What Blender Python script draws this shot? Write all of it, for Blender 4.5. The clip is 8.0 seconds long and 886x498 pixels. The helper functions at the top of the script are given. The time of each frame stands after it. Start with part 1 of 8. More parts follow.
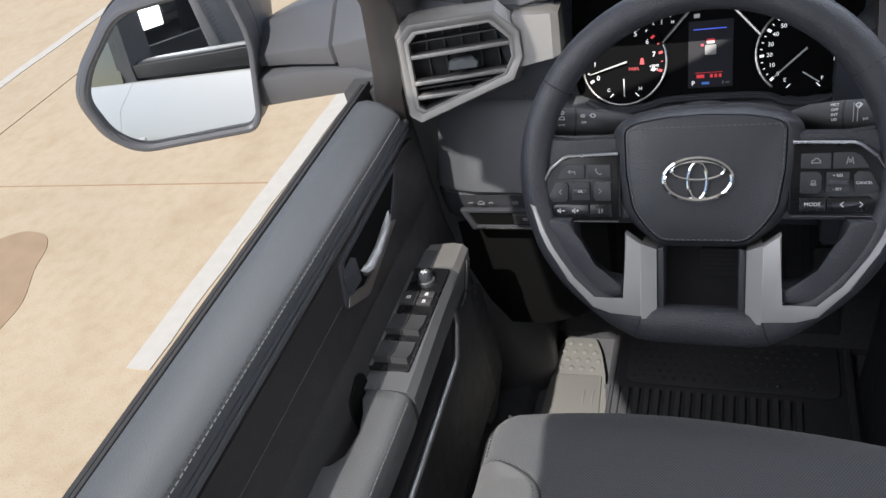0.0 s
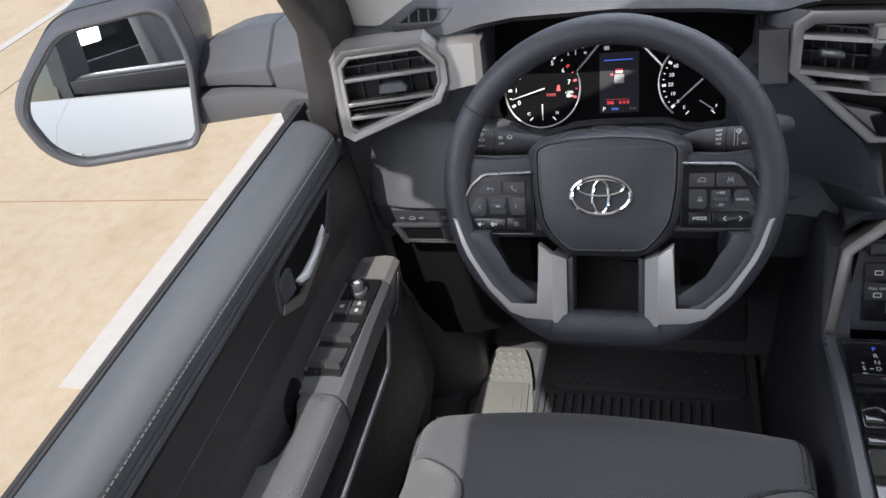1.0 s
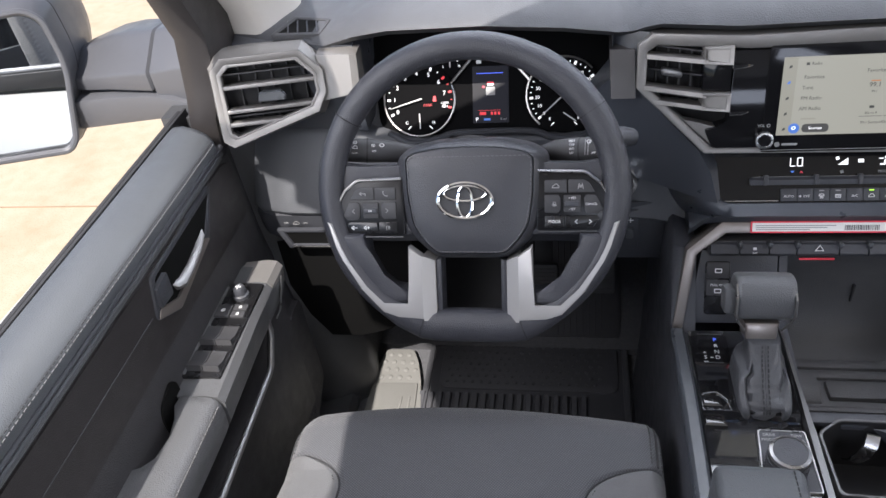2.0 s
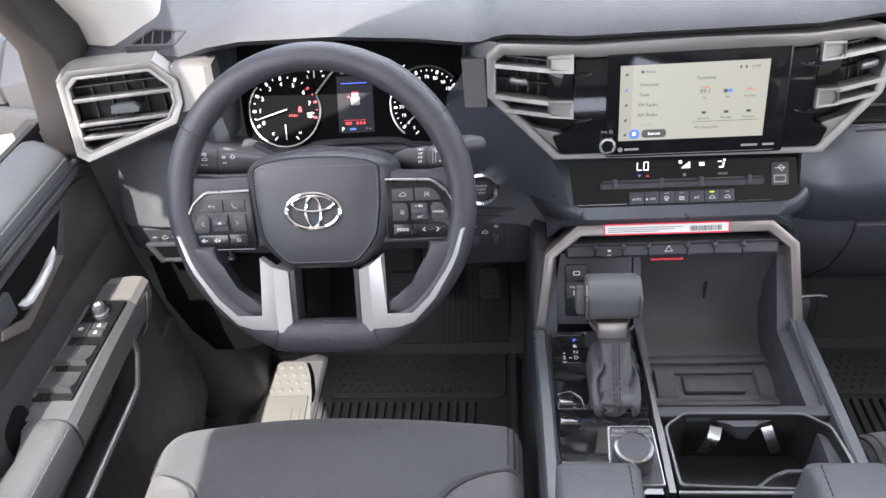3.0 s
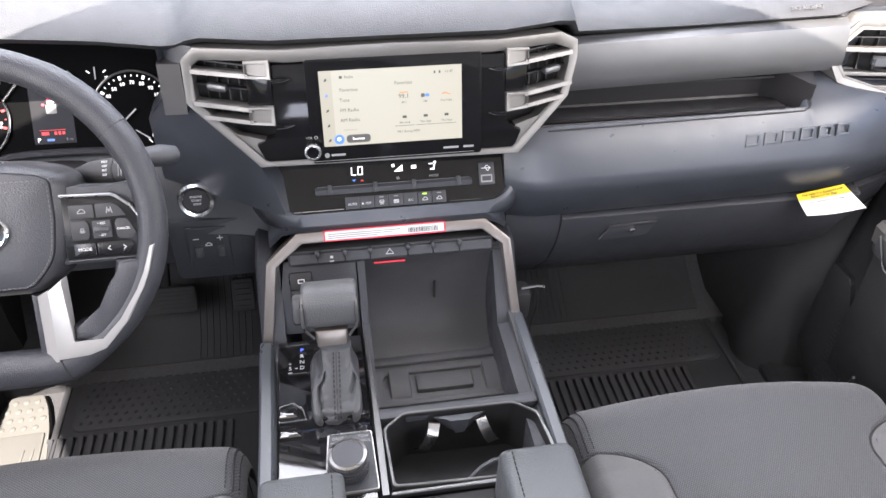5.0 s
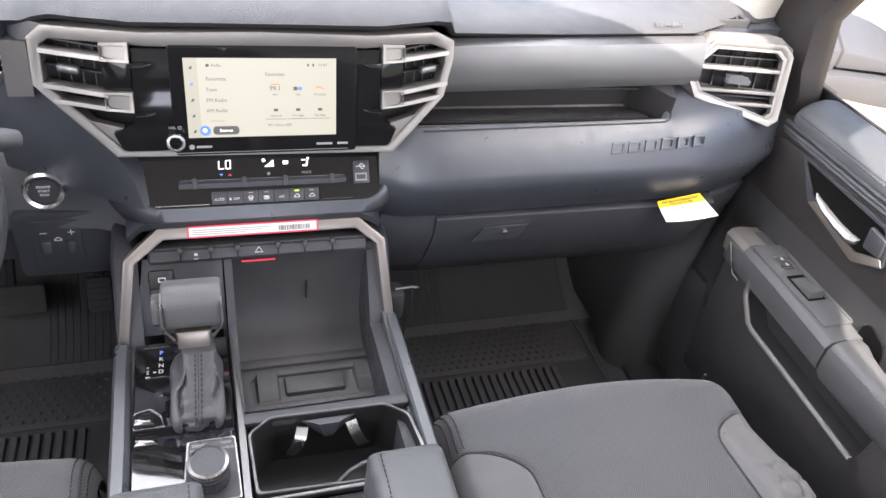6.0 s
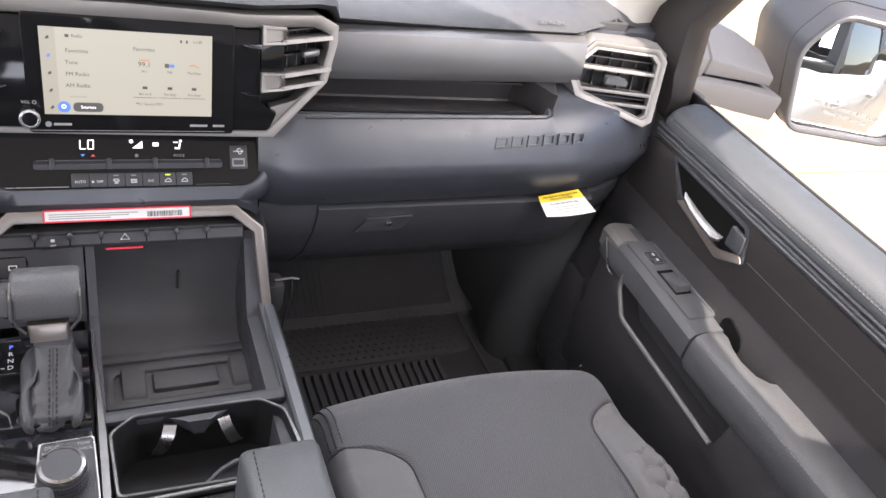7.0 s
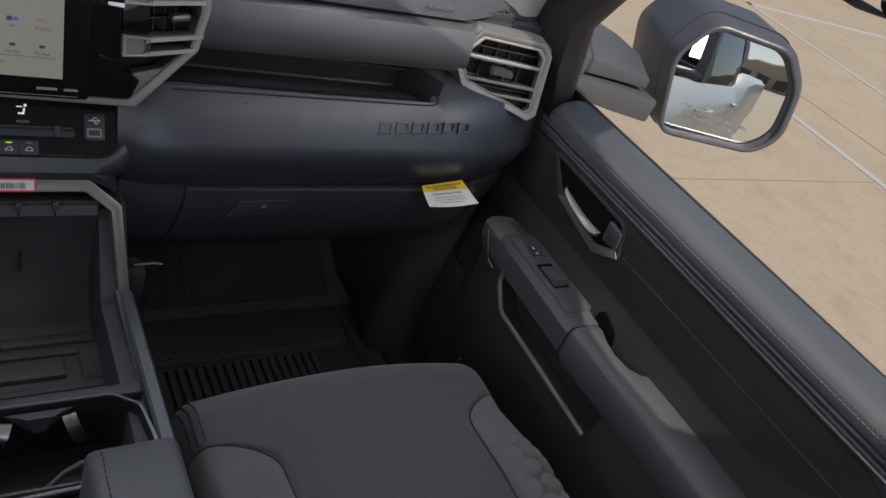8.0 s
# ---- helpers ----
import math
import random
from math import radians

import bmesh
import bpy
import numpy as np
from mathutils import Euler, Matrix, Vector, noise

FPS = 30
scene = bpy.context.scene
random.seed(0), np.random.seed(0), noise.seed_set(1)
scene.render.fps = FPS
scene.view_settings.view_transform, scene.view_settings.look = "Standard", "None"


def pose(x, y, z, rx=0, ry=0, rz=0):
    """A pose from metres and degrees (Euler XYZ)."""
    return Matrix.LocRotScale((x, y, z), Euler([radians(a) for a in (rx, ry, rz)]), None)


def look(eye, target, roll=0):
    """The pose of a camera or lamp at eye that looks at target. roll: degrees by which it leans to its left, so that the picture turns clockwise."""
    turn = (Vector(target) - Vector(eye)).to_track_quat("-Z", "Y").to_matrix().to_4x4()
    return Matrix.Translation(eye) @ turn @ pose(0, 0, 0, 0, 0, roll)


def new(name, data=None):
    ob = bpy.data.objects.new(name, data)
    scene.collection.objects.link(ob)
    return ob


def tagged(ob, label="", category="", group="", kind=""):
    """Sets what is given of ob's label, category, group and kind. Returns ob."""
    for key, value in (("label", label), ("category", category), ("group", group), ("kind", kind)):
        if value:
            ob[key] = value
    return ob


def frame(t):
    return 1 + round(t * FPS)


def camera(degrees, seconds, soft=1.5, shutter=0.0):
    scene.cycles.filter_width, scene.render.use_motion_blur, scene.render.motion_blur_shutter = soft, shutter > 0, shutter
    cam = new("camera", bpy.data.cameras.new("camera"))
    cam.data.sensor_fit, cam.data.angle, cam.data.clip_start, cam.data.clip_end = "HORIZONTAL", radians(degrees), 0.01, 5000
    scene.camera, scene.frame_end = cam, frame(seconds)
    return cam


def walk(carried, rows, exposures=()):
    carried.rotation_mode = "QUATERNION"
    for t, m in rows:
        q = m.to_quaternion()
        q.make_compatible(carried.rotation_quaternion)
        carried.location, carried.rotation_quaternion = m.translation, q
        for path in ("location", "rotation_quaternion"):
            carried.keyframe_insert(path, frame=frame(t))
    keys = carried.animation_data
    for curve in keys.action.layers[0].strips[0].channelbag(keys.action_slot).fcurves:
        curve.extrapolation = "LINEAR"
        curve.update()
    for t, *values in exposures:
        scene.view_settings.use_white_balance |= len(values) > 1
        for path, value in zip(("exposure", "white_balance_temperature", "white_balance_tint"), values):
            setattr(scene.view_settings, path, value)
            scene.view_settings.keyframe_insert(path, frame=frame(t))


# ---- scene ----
cam = camera(62.2, 8.0)
PATH = [
    (0, (-0.401, -0.74, 1.731), (-1.142, 0.64, 0.487), -17.2),
    (0.5, (-0.391, -0.751, 1.74), (-1.077, 0.659, 0.499), -15.7),
    (1, (-0.363, -0.784, 1.758), (-0.961, 0.67, 0.521), -13.6),
    (2.3, (-0.284, -0.81, 1.773), (-0.593, 0.716, 0.517), -7.5),
    (2.5, (-0.261, -0.811, 1.77), (-0.543, 0.724, 0.519), -7.1),
    (3, (-0.214, -0.802, 1.766), (-0.406, 0.741, 0.508), -6.1),
    (3.5, (-0.174, -0.796, 1.762), (-0.271, 0.749, 0.495), -5.1),
    (4, (-0.132, -0.793, 1.76), (-0.132, 0.748, 0.484), -3.9),
    (4.5, (-0.1, -0.793, 1.759), (0.025, 0.74, 0.481), -1.7),
    (5, (-0.078, -0.791, 1.759), (0.201, 0.727, 0.488), 1.6),
    (5.2, (-0.074, -0.791, 1.758), (0.269, 0.72, 0.494), 3.3),
    (6.5, (-0.062, -0.783, 1.745), (0.676, 0.616, 0.521), 13.7),
    (7, (-0.055, -0.781, 1.742), (0.818, 0.56, 0.543), 17.4),
    (7.5, (-0.047, -0.777, 1.732), (0.966, 0.498, 0.571), 21.3),
    (8, (-0.039, -0.765, 1.715), (1.113, 0.434, 0.603), 25.1),
]
walk(cam, [(t, look(eye, target, roll)) for t, eye, target, roll in PATH],
     exposures=((0, 0.32, 6380, 11), (1, 0.38, 6300, 12), (2.5, 1.24, 6450, 14), (4, 1.76, 6560, 14), (5, 1.90, 6750, 15), (6.5, 1.93, 6850, 15), (7, 1.54, 6900, 17), (7.5, 1.05, 6920, 20), (8, -0.4, 6500, 13)))


# ---- light ----
world = bpy.data.worlds.new("world")
scene.world = world
world.use_nodes = True
SUN_TO = Vector((-0.09, -0.74, 1.0)).normalized()
_wn = world.node_tree.nodes
_sky = _wn.new("ShaderNodeTexSky")
_sky.sky_type = "NISHITA"
_sky.sun_disc = False
_sky.sun_elevation = math.asin(SUN_TO.z)
_sky.sun_rotation = math.atan2(SUN_TO.x, SUN_TO.y)
world.node_tree.links.new(_sky.outputs[0], _wn["Background"].inputs[0])
_wn["Background"].inputs[1].default_value = 0.108
_sun = bpy.data.lights.new("sun", "SUN")
_sun.energy, _sun.angle, _sun.color = 5.0, radians(0.6), (1.0, 0.95, 0.87)
sun = new("sun", _sun)
sun.matrix_world = look(SUN_TO * 20, (0, 0, 0))


def window_lamp(eye, target, wide, high, watts, tint=(1.0, 0.985, 0.985)):
    """An added area lamp that stands in for sky light at a window."""
    l = bpy.data.lights.new("window_fill", "AREA")
    l.shape, l.size, l.size_y, l.energy, l.color = "RECTANGLE", wide, high, watts, tint
    ob = new("window_fill", l)
    ob.matrix_world = look(eye, target)


window_lamp((0, 0.20, 1.74), (0, -0.27, 0.86), 1.30, 0.50, 4.1, (0.96, 0.98, 1.03))
window_lamp((-0.80, -0.50, 1.68), (0.2, -0.35, 1.18), 0.85, 0.30, 2.8, (1.0, 0.985, 0.97))
window_lamp((0.80, -0.50, 1.68), (-0.2, -0.35, 1.18), 0.85, 0.30, 2.3, (1.0, 0.96, 0.90))
# added lamps hung inside the cab, ahead of the opaque rear door panes
for side in (-1, 1):
    window_lamp((side * 0.63, -1.58, 1.56), (-side * 0.12, 0.0, 1.20), 0.34, 0.38, 3.2, (0.98, 0.985, 1.0))
# added lamp ahead of the opaque rear window
window_lamp((0, -2.015, 1.56), (0, 0.0, 1.22), 1.40, 0.28, 7.0, (0.86, 0.95, 1.12))


# ---- materials ----
def surf(name, col, rough=0.5, metal=0.0, vary=0.12, vscale=9.0, grain=0.0, gscale=700.0, cell=False, gloss_vary=0.06, coat=0.0, sheen=0.0, emit=None, spec=0.5):
    """A painted, moulded or sewn surface: base colour with slow variation, uneven gloss, fine relief."""
    m = bpy.data.materials.new(name)
    m.use_nodes = True
    nt = m.node_tree
    b = nt.nodes["Principled BSDF"]
    b.inputs["Roughness"].default_value = rough
    b.inputs["Metallic"].default_value = metal
    b.inputs["Coat Weight"].default_value = coat
    b.inputs["Specular IOR Level"].default_value = spec
    b.inputs["Sheen Weight"].default_value = sheen
    tc = nt.nodes.new("ShaderNodeTexCoord")
    n1 = nt.nodes.new("ShaderNodeTexNoise")
    n1.inputs["Scale"].default_value, n1.inputs["Detail"].default_value = vscale, 6
    nt.links.new(tc.outputs["Object"], n1.inputs["Vector"])
    ramp = nt.nodes.new("ShaderNodeMix")
    ramp.data_type = "RGBA"
    ramp.inputs[6].default_value = (*[c * (1 - vary) for c in col], 1)
    ramp.inputs[7].default_value = (*[min(1, c * (1 + vary)) for c in col], 1)
    nt.links.new(n1.outputs["Fac"], ramp.inputs[0])
    nt.links.new(ramp.outputs[2], b.inputs["Base Color"])
    if gloss_vary:
        n3 = nt.nodes.new("ShaderNodeTexNoise")
        n3.inputs["Scale"].default_value, n3.inputs["Detail"].default_value = 45, 4
        nt.links.new(tc.outputs["Object"], n3.inputs["Vector"])
        mr = nt.nodes.new("ShaderNodeMapRange")
        mr.inputs["From Min"].default_value, mr.inputs["From Max"].default_value = 0.3, 0.7
        mr.inputs["To Min"].default_value, mr.inputs["To Max"].default_value = max(0.02, rough - gloss_vary), min(1, rough + gloss_vary)
        nt.links.new(n3.outputs["Fac"], mr.inputs["Value"])
        nt.links.new(mr.outputs[0], b.inputs["Roughness"])
    if grain:
        n2 = nt.nodes.new("ShaderNodeTexVoronoi" if cell else "ShaderNodeTexNoise")
        n2.inputs["Scale"].default_value = gscale
        nt.links.new(tc.outputs["Object"], n2.inputs["Vector"])
        bp = nt.nodes.new("ShaderNodeBump")
        bp.inputs["Strength"].default_value, bp.inputs["Distance"].default_value = min(1, grain), 0.0006
        nt.links.new(n2.outputs["Distance" if cell else "Fac"], bp.inputs["Height"])
        nt.links.new(bp.outputs[0], b.inputs["Normal"])
    if emit:
        b.inputs["Emission Color"].default_value = (*emit[0], 1)
        b.inputs["Emission Strength"].default_value = emit[1] * 0.77
    return m


def weave(name, col, col2, size=0.004, rough=0.9, bump=0.6, turn=0.6):
    """A woven or ribbed cloth: crossed threads of two tones."""
    m = surf(name, col, rough, sheen=0.15, vary=0.1, gloss_vary=0)
    nt = m.node_tree
    b = nt.nodes["Principled BSDF"]
    tc = nt.nodes.new("ShaderNodeTexCoord")
    mp = nt.nodes.new("ShaderNodeMapping")
    mp.inputs["Rotation"].default_value = (0, 0, turn)
    nt.links.new(tc.outputs["Object"], mp.inputs[0])
    ws = []
    for direction in ("X", "Y"):
        w = nt.nodes.new("ShaderNodeTexWave")
        w.bands_direction = direction
        w.inputs["Scale"].default_value = 0.314 / size
        w.inputs["Distortion"].default_value, w.inputs["Detail"].default_value, w.inputs["Detail Scale"].default_value = 1.2, 2, 30
        nt.links.new(mp.outputs[0], w.inputs["Vector"])
        ws.append(w)
    mul = nt.nodes.new("ShaderNodeMath")
    mul.operation = "MULTIPLY"
    nt.links.new(ws[0].outputs["Fac"], mul.inputs[0])
    nt.links.new(ws[1].outputs["Fac"], mul.inputs[1])
    mix = nt.nodes.new("ShaderNodeMix")
    mix.data_type = "RGBA"
    old = b.inputs["Base Color"].links[0].from_socket
    mix.inputs[7].default_value = (*col2, 1)
    nt.links.new(mul.outputs[0], mix.inputs[0])
    nt.links.new(old, mix.inputs[6])
    nt.links.new(mix.outputs[2], b.inputs["Base Color"])
    bp = nt.nodes.new("ShaderNodeBump")
    bp.inputs["Strength"].default_value, bp.inputs["Distance"].default_value = bump, 0.001
    nt.links.new(mul.outputs[0], bp.inputs["Height"])
    nt.links.new(bp.outputs[0], b.inputs["Normal"])
    return m


def concrete(name):
    m = surf(name, (0.42, 0.345, 0.25), 0.9, vary=0.10, vscale=0.7, gloss_vary=0)
    nt = m.node_tree
    b = nt.nodes["Principled BSDF"]
    tc = nt.nodes.new("ShaderNodeTexCoord")
    src = b.inputs["Base Color"].links[0].from_socket
    for scale, lo, hi, dark in ((14, 0.42, 0.72, 0.93), (160, 0.55, 0.68, 0.78), (3.1, 0.5, 0.75, 0.90)):
        n = nt.nodes.new("ShaderNodeTexNoise")
        n.inputs["Scale"].default_value, n.inputs["Detail"].default_value = scale, 8
        nt.links.new(tc.outputs["Object"], n.inputs["Vector"])
        r = nt.nodes.new("ShaderNodeMapRange")
        r.inputs["From Min"].default_value, r.inputs["From Max"].default_value = lo, hi
        nt.links.new(n.outputs["Fac"], r.inputs["Value"])
        mx = nt.nodes.new("ShaderNodeMix")
        mx.data_type, mx.blend_type = "RGBA", "MULTIPLY"
        mx.inputs[7].default_value = (dark, dark * 0.97, dark * 0.92, 1)
        nt.links.new(r.outputs[0], mx.inputs[0])
        nt.links.new(src, mx.inputs[6])
        src = mx.outputs[2]
    nt.links.new(src, b.inputs["Base Color"])
    bp = nt.nodes.new("ShaderNodeBump")
    bp.inputs["Strength"].default_value, bp.inputs["Distance"].default_value = 0.35, 0.003
    nt.links.new(n.outputs["Fac"], bp.inputs["Height"])
    nt.links.new(bp.outputs[0], b.inputs["Normal"])
    return m


def glassy(name, tint=(0.95, 0.97, 0.97), ior=1.05):
    m = bpy.data.materials.new(name)
    m.use_nodes = True
    b = m.node_tree.nodes["Principled BSDF"]
    b.inputs["Base Color"].default_value = (*tint, 1)
    b.inputs["Transmission Weight"].default_value, b.inputs["Roughness"].default_value = 1.0, 0.0
    b.inputs["IOR"].default_value = ior
    return m


CONCRETE = concrete("concrete")
STAIN = surf("damp_concrete", (0.295, 0.21, 0.135), 0.8, vary=0.2, vscale=9, gloss_vary=0)
LINE = surf("line_paint", (0.44, 0.42, 0.385), 0.8, vary=0.10, vscale=18, grain=0.5, gscale=250)
SOFT = surf("charcoal_soft_plastic", (0.046, 0.051, 0.062), 0.33, spec=0.9, vary=0.10, grain=0.22, gscale=1050, cell=True)
# paler copy of SOFT, the knee pad's sun patch put into colour
KNEE = surf("sunlit_knee_plastic", (0.064, 0.068, 0.076), 0.52, spec=0.9, vary=0.10, grain=0.40, gscale=900, cell=True)
PAD = surf("slate_grey_pad", (0.068, 0.073, 0.079), 0.44, vary=0.08, grain=0.45, gscale=700, cell=True)
TOPPAD = surf("dash_top_pad", (0.053, 0.055, 0.061), 0.52, vary=0.08, grain=0.35, gscale=640, cell=True)
HARD = surf("black_hard_plastic", (0.043, 0.045, 0.052), 0.42, vary=0.15, grain=0.5, gscale=700, cell=True)
DARK = surf("matt_black_plastic", (0.040, 0.040, 0.043), 0.6, vary=0.2, grain=0.3)
# black for seals and thread, and for shade painted into gaps
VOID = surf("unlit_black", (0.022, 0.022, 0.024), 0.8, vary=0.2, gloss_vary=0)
# darker than the console plastic, the cup well's shade put into colour
WELL = surf("cup_well_shade", (0.013, 0.013, 0.014), 0.5, vary=0.2)
LEATHER = surf("grey_leather", (0.082, 0.084, 0.088), 0.42, vary=0.10, grain=0.55, gscale=640, cell=True)
SHELFBLACK = surf("shelf_black", (0.017, 0.016, 0.017), 0.42, vary=0.15, grain=0.3)
BEZELBROWN = surf("warm_grey_bezel", (0.055, 0.051, 0.051), 0.42, metal=0.2, vary=0.06, grain=0.1)
BOOTSKIN = surf("boot_leather", (0.052, 0.054, 0.059), 0.40, vary=0.15, grain=0.55, gscale=640, cell=True)
AIRBAGSKIN = surf("airbag_leather", (0.043, 0.044, 0.050), 0.36, vary=0.12, grain=0.40, gscale=680, cell=True)
BIN = surf("dark_grey_bin_plastic", (0.068, 0.068, 0.071), 0.55, vary=0.12, grain=0.5, gscale=600, cell=True)
DOORTRIM = surf("black_brown_door_plastic", (0.036, 0.035, 0.037), 0.45, vary=0.12, grain=0.5, gscale=640, cell=True)
WHEELSKIN = surf("wheel_leather", (0.037, 0.038, 0.045), 0.38, vary=0.12, grain=0.6, gscale=780, cell=True)
SILVER = surf("satin_silver_paint", (0.255, 0.245, 0.235), 0.48, metal=0.6, vary=0.04, grain=0.06, gscale=1500)
GREYPANEL = surf("grey_metallic_panel", (0.155, 0.156, 0.160), 0.36, metal=0.6, vary=0.05, grain=0.06, gscale=1500)
RIMGREY = surf("dull_satin_edge", (0.15, 0.15, 0.15), 0.34, metal=0.9, vary=0.05)
CUPRIM = surf("dim_satin_rim", (0.13, 0.13, 0.13), 0.38, metal=0.7, vary=0.05)
INSET = surf("brown_black_inset", (0.026, 0.0235, 0.0235), 0.45, vary=0.10, grain=0.35, gscale=700, cell=True)
ARCHSILVER = surf("brown_silver_paint", (0.275, 0.245, 0.225), 0.38, metal=0.75, vary=0.04, grain=0.06, gscale=1500)
PODBLACK = surf("pod_black", (0.010, 0.010, 0.011), 0.28, vary=0.1)
KICK = surf("charcoal_kick_plastic", (0.050, 0.051, 0.054), 0.5, vary=0.12, grain=0.5, gscale=600, cell=True)
# lighter copy of SILVER, sky light put into the spokes' colour
SPOKE = surf("skylit_silver_paint", (0.40, 0.39, 0.38), 0.40, metal=0.35, vary=0.04, grain=0.05, gscale=1500)
# blackest tone, shade put into the colour of flat recess plates
SHADEBLACK = surf("shade_black", (0.006, 0.006, 0.006), 0.75, vary=0.1, gloss_vary=0, spec=0.08)
CHROME = surf("chrome", (0.85, 0.85, 0.85), 0.08, metal=1.0, vary=0.03, gloss_vary=0.03)
SATIN = surf("satin_chrome", (0.42, 0.41, 0.40), 0.30, metal=1.0, vary=0.03)
HANDLE = surf("satin_handle", (0.30, 0.295, 0.29), 0.40, metal=0.8, vary=0.03)
PIANO = surf("piano_black", (0.006, 0.006, 0.007), 0.05, vary=0.1, gloss_vary=0.02, coat=1.0, spec=1.0)
PANELGLOSS = surf("gloss_black_panel", (0.007, 0.007, 0.008), 0.08, vary=0.1, gloss_vary=0.02, spec=0.38)
DIALBLACK = surf("dial_black", (0.005, 0.005, 0.0055), 0.8, vary=0.1, gloss_vary=0, spec=0.05)
PODGLOSS = surf("pod_gloss_black", (0.008, 0.008, 0.009), 0.30, vary=0.1, gloss_vary=0.03, spec=0.3)
POLISHED = surf("polished_rim", (0.78, 0.78, 0.78), 0.26, metal=1.0, vary=0.03, gloss_vary=0.02)
GLOSS = surf("black_screen_glass", (0.008, 0.008, 0.009), 0.07, vary=0.1, gloss_vary=0.02, spec=0.22)
CLOTH = weave("charcoal_seat_cloth", (0.055, 0.057, 0.063), (0.112, 0.115, 0.125), 0.0024)
BOLSTER = surf("bolster_cloth", (0.106, 0.107, 0.110), 0.75, vary=0.08, grain=0.8, gscale=900, cell=True, sheen=0.1)
RUBBER = surf("black_rubber_mat", (0.060, 0.061, 0.067), 0.55, vary=0.2, grain=0.4)
RAIL = surf("slate_rail_plastic", (0.056, 0.062, 0.071), 0.32, spec=0.8, vary=0.08, grain=0.25, gscale=1000, cell=True)
PEDAL = surf("worn_pedal_rubber", (0.075, 0.075, 0.078), 0.7, vary=0.2, vscale=30, grain=0.4)
CARPET = surf("black_carpet", (0.085, 0.086, 0.092), 0.95, vary=0.3, vscale=150, grain=1.0, gscale=500, gloss_vary=0)
FOOTREST = surf("sunlit_footrest", (0.175, 0.173, 0.162), 0.7, vary=0.10, grain=0.4, gscale=400)
HEADLINER = surf("grey_headliner", (0.50, 0.49, 0.47), 0.95, vary=0.05, grain=0.6, gscale=500, gloss_vary=0)
PILLARGREY = surf("pale_pillar_trim", (0.46, 0.44, 0.41), 0.7, vary=0.05, grain=0.5, gscale=500)
THREAD = surf("dull_thread", (0.115, 0.112, 0.112), 0.8, vary=0.1, gloss_vary=0)
STITCH = surf("grey_thread", (0.105, 0.105, 0.11), 0.8, vary=0.1, gloss_vary=0)
WHITEPAINT = surf("white_body_paint", (0.54, 0.54, 0.525), 0.35, vary=0.02, gloss_vary=0.0, coat=0.3)
PAPER = surf("white_paper", (0.80, 0.79, 0.76), 0.7, vary=0.05, gloss_vary=0)
YELLOW = surf("yellow_print", (0.85, 0.60, 0.03), 0.6, vary=0.05, gloss_vary=0)
REDINK = surf("red_print", (0.75, 0.05, 0.08), 0.5, vary=0.05, gloss_vary=0)
GREYINK = surf("grey_print", (0.28, 0.28, 0.28), 0.6, vary=0.05, gloss_vary=0)
BLACKINK = surf("black_print", (0.03, 0.03, 0.03), 0.6, vary=0.05, gloss_vary=0)
WHITEINK = surf("white_print", (0.72, 0.72, 0.72), 0.5, vary=0.03, gloss_vary=0)
DIMINK = surf("dim_print", (0.30, 0.30, 0.30), 0.5, vary=0.03, gloss_vary=0)
GLOWWHITE = surf("lit_white", (0.6, 0.6, 0.6), 0.5, vary=0.02, gloss_vary=0, emit=((0.95, 0.97, 1.0), 0.9))
GLOWRED = surf("lit_red", (0.3, 0.02, 0.02), 0.5, vary=0.02, gloss_vary=0, emit=((1.0, 0.06, 0.08), 0.55))
GLOWBLUE = surf("lit_blue", (0.02, 0.04, 0.3), 0.5, vary=0.02, gloss_vary=0, emit=((0.10, 0.18, 1.0), 0.9))
GLOWGREEN = surf("lit_green", (0.1, 0.3, 0.02), 0.5, vary=0.02, gloss_vary=0, emit=((0.45, 1.0, 0.05), 1.2))
SCREEN = surf("lit_screen", (0.02, 0.02, 0.02), 0.35, vary=0.02, gloss_vary=0, emit=((0.80, 0.80, 0.68), 0.325))
SCREENSIDE = surf("lit_screen_sidebar", (0.02, 0.02, 0.02), 0.35, vary=0.02, gloss_vary=0, emit=((0.74, 0.73, 0.60), 0.30))
SCREENBLUE = surf("screen_blue", (0.02, 0.02, 0.02), 0.35, vary=0.02, gloss_vary=0, emit=((0.08, 0.25, 0.85), 0.55))
SCREENDARK = surf("screen_dark", (0.03, 0.03, 0.03), 0.4, vary=0.02, gloss_vary=0, emit=((0.16, 0.16, 0.15), 0.2))
SCREENINK = surf("screen_grey_text", (0.02, 0.02, 0.02), 0.4, vary=0.02, gloss_vary=0, emit=((0.16, 0.17, 0.15), 0.14))
SCREENORANGE = surf("screen_orange", (0.05, 0.02, 0.02), 0.4, vary=0.02, gloss_vary=0, emit=((0.75, 0.30, 0.10), 0.45))
DISPLAY = surf("dim_display", (0.006, 0.006, 0.008), 0.45, vary=0.05, gloss_vary=0, spec=0.2, emit=((0.05, 0.055, 0.09), 0.10))
MIRROR = surf("mirror_glass", (0.86, 0.88, 0.88), 0.015, metal=1.0, vary=0.02, gloss_vary=0)
GLASS = glassy("clear_glass")
DARKGLASS = surf("tinted_window", (0.02, 0.022, 0.025), 0.02, spec=0.8, vary=0.05, gloss_vary=0.0)
TAN = surf("tan_wall", (0.50, 0.42, 0.32), 0.9, vary=0.12, vscale=2, gloss_vary=0)


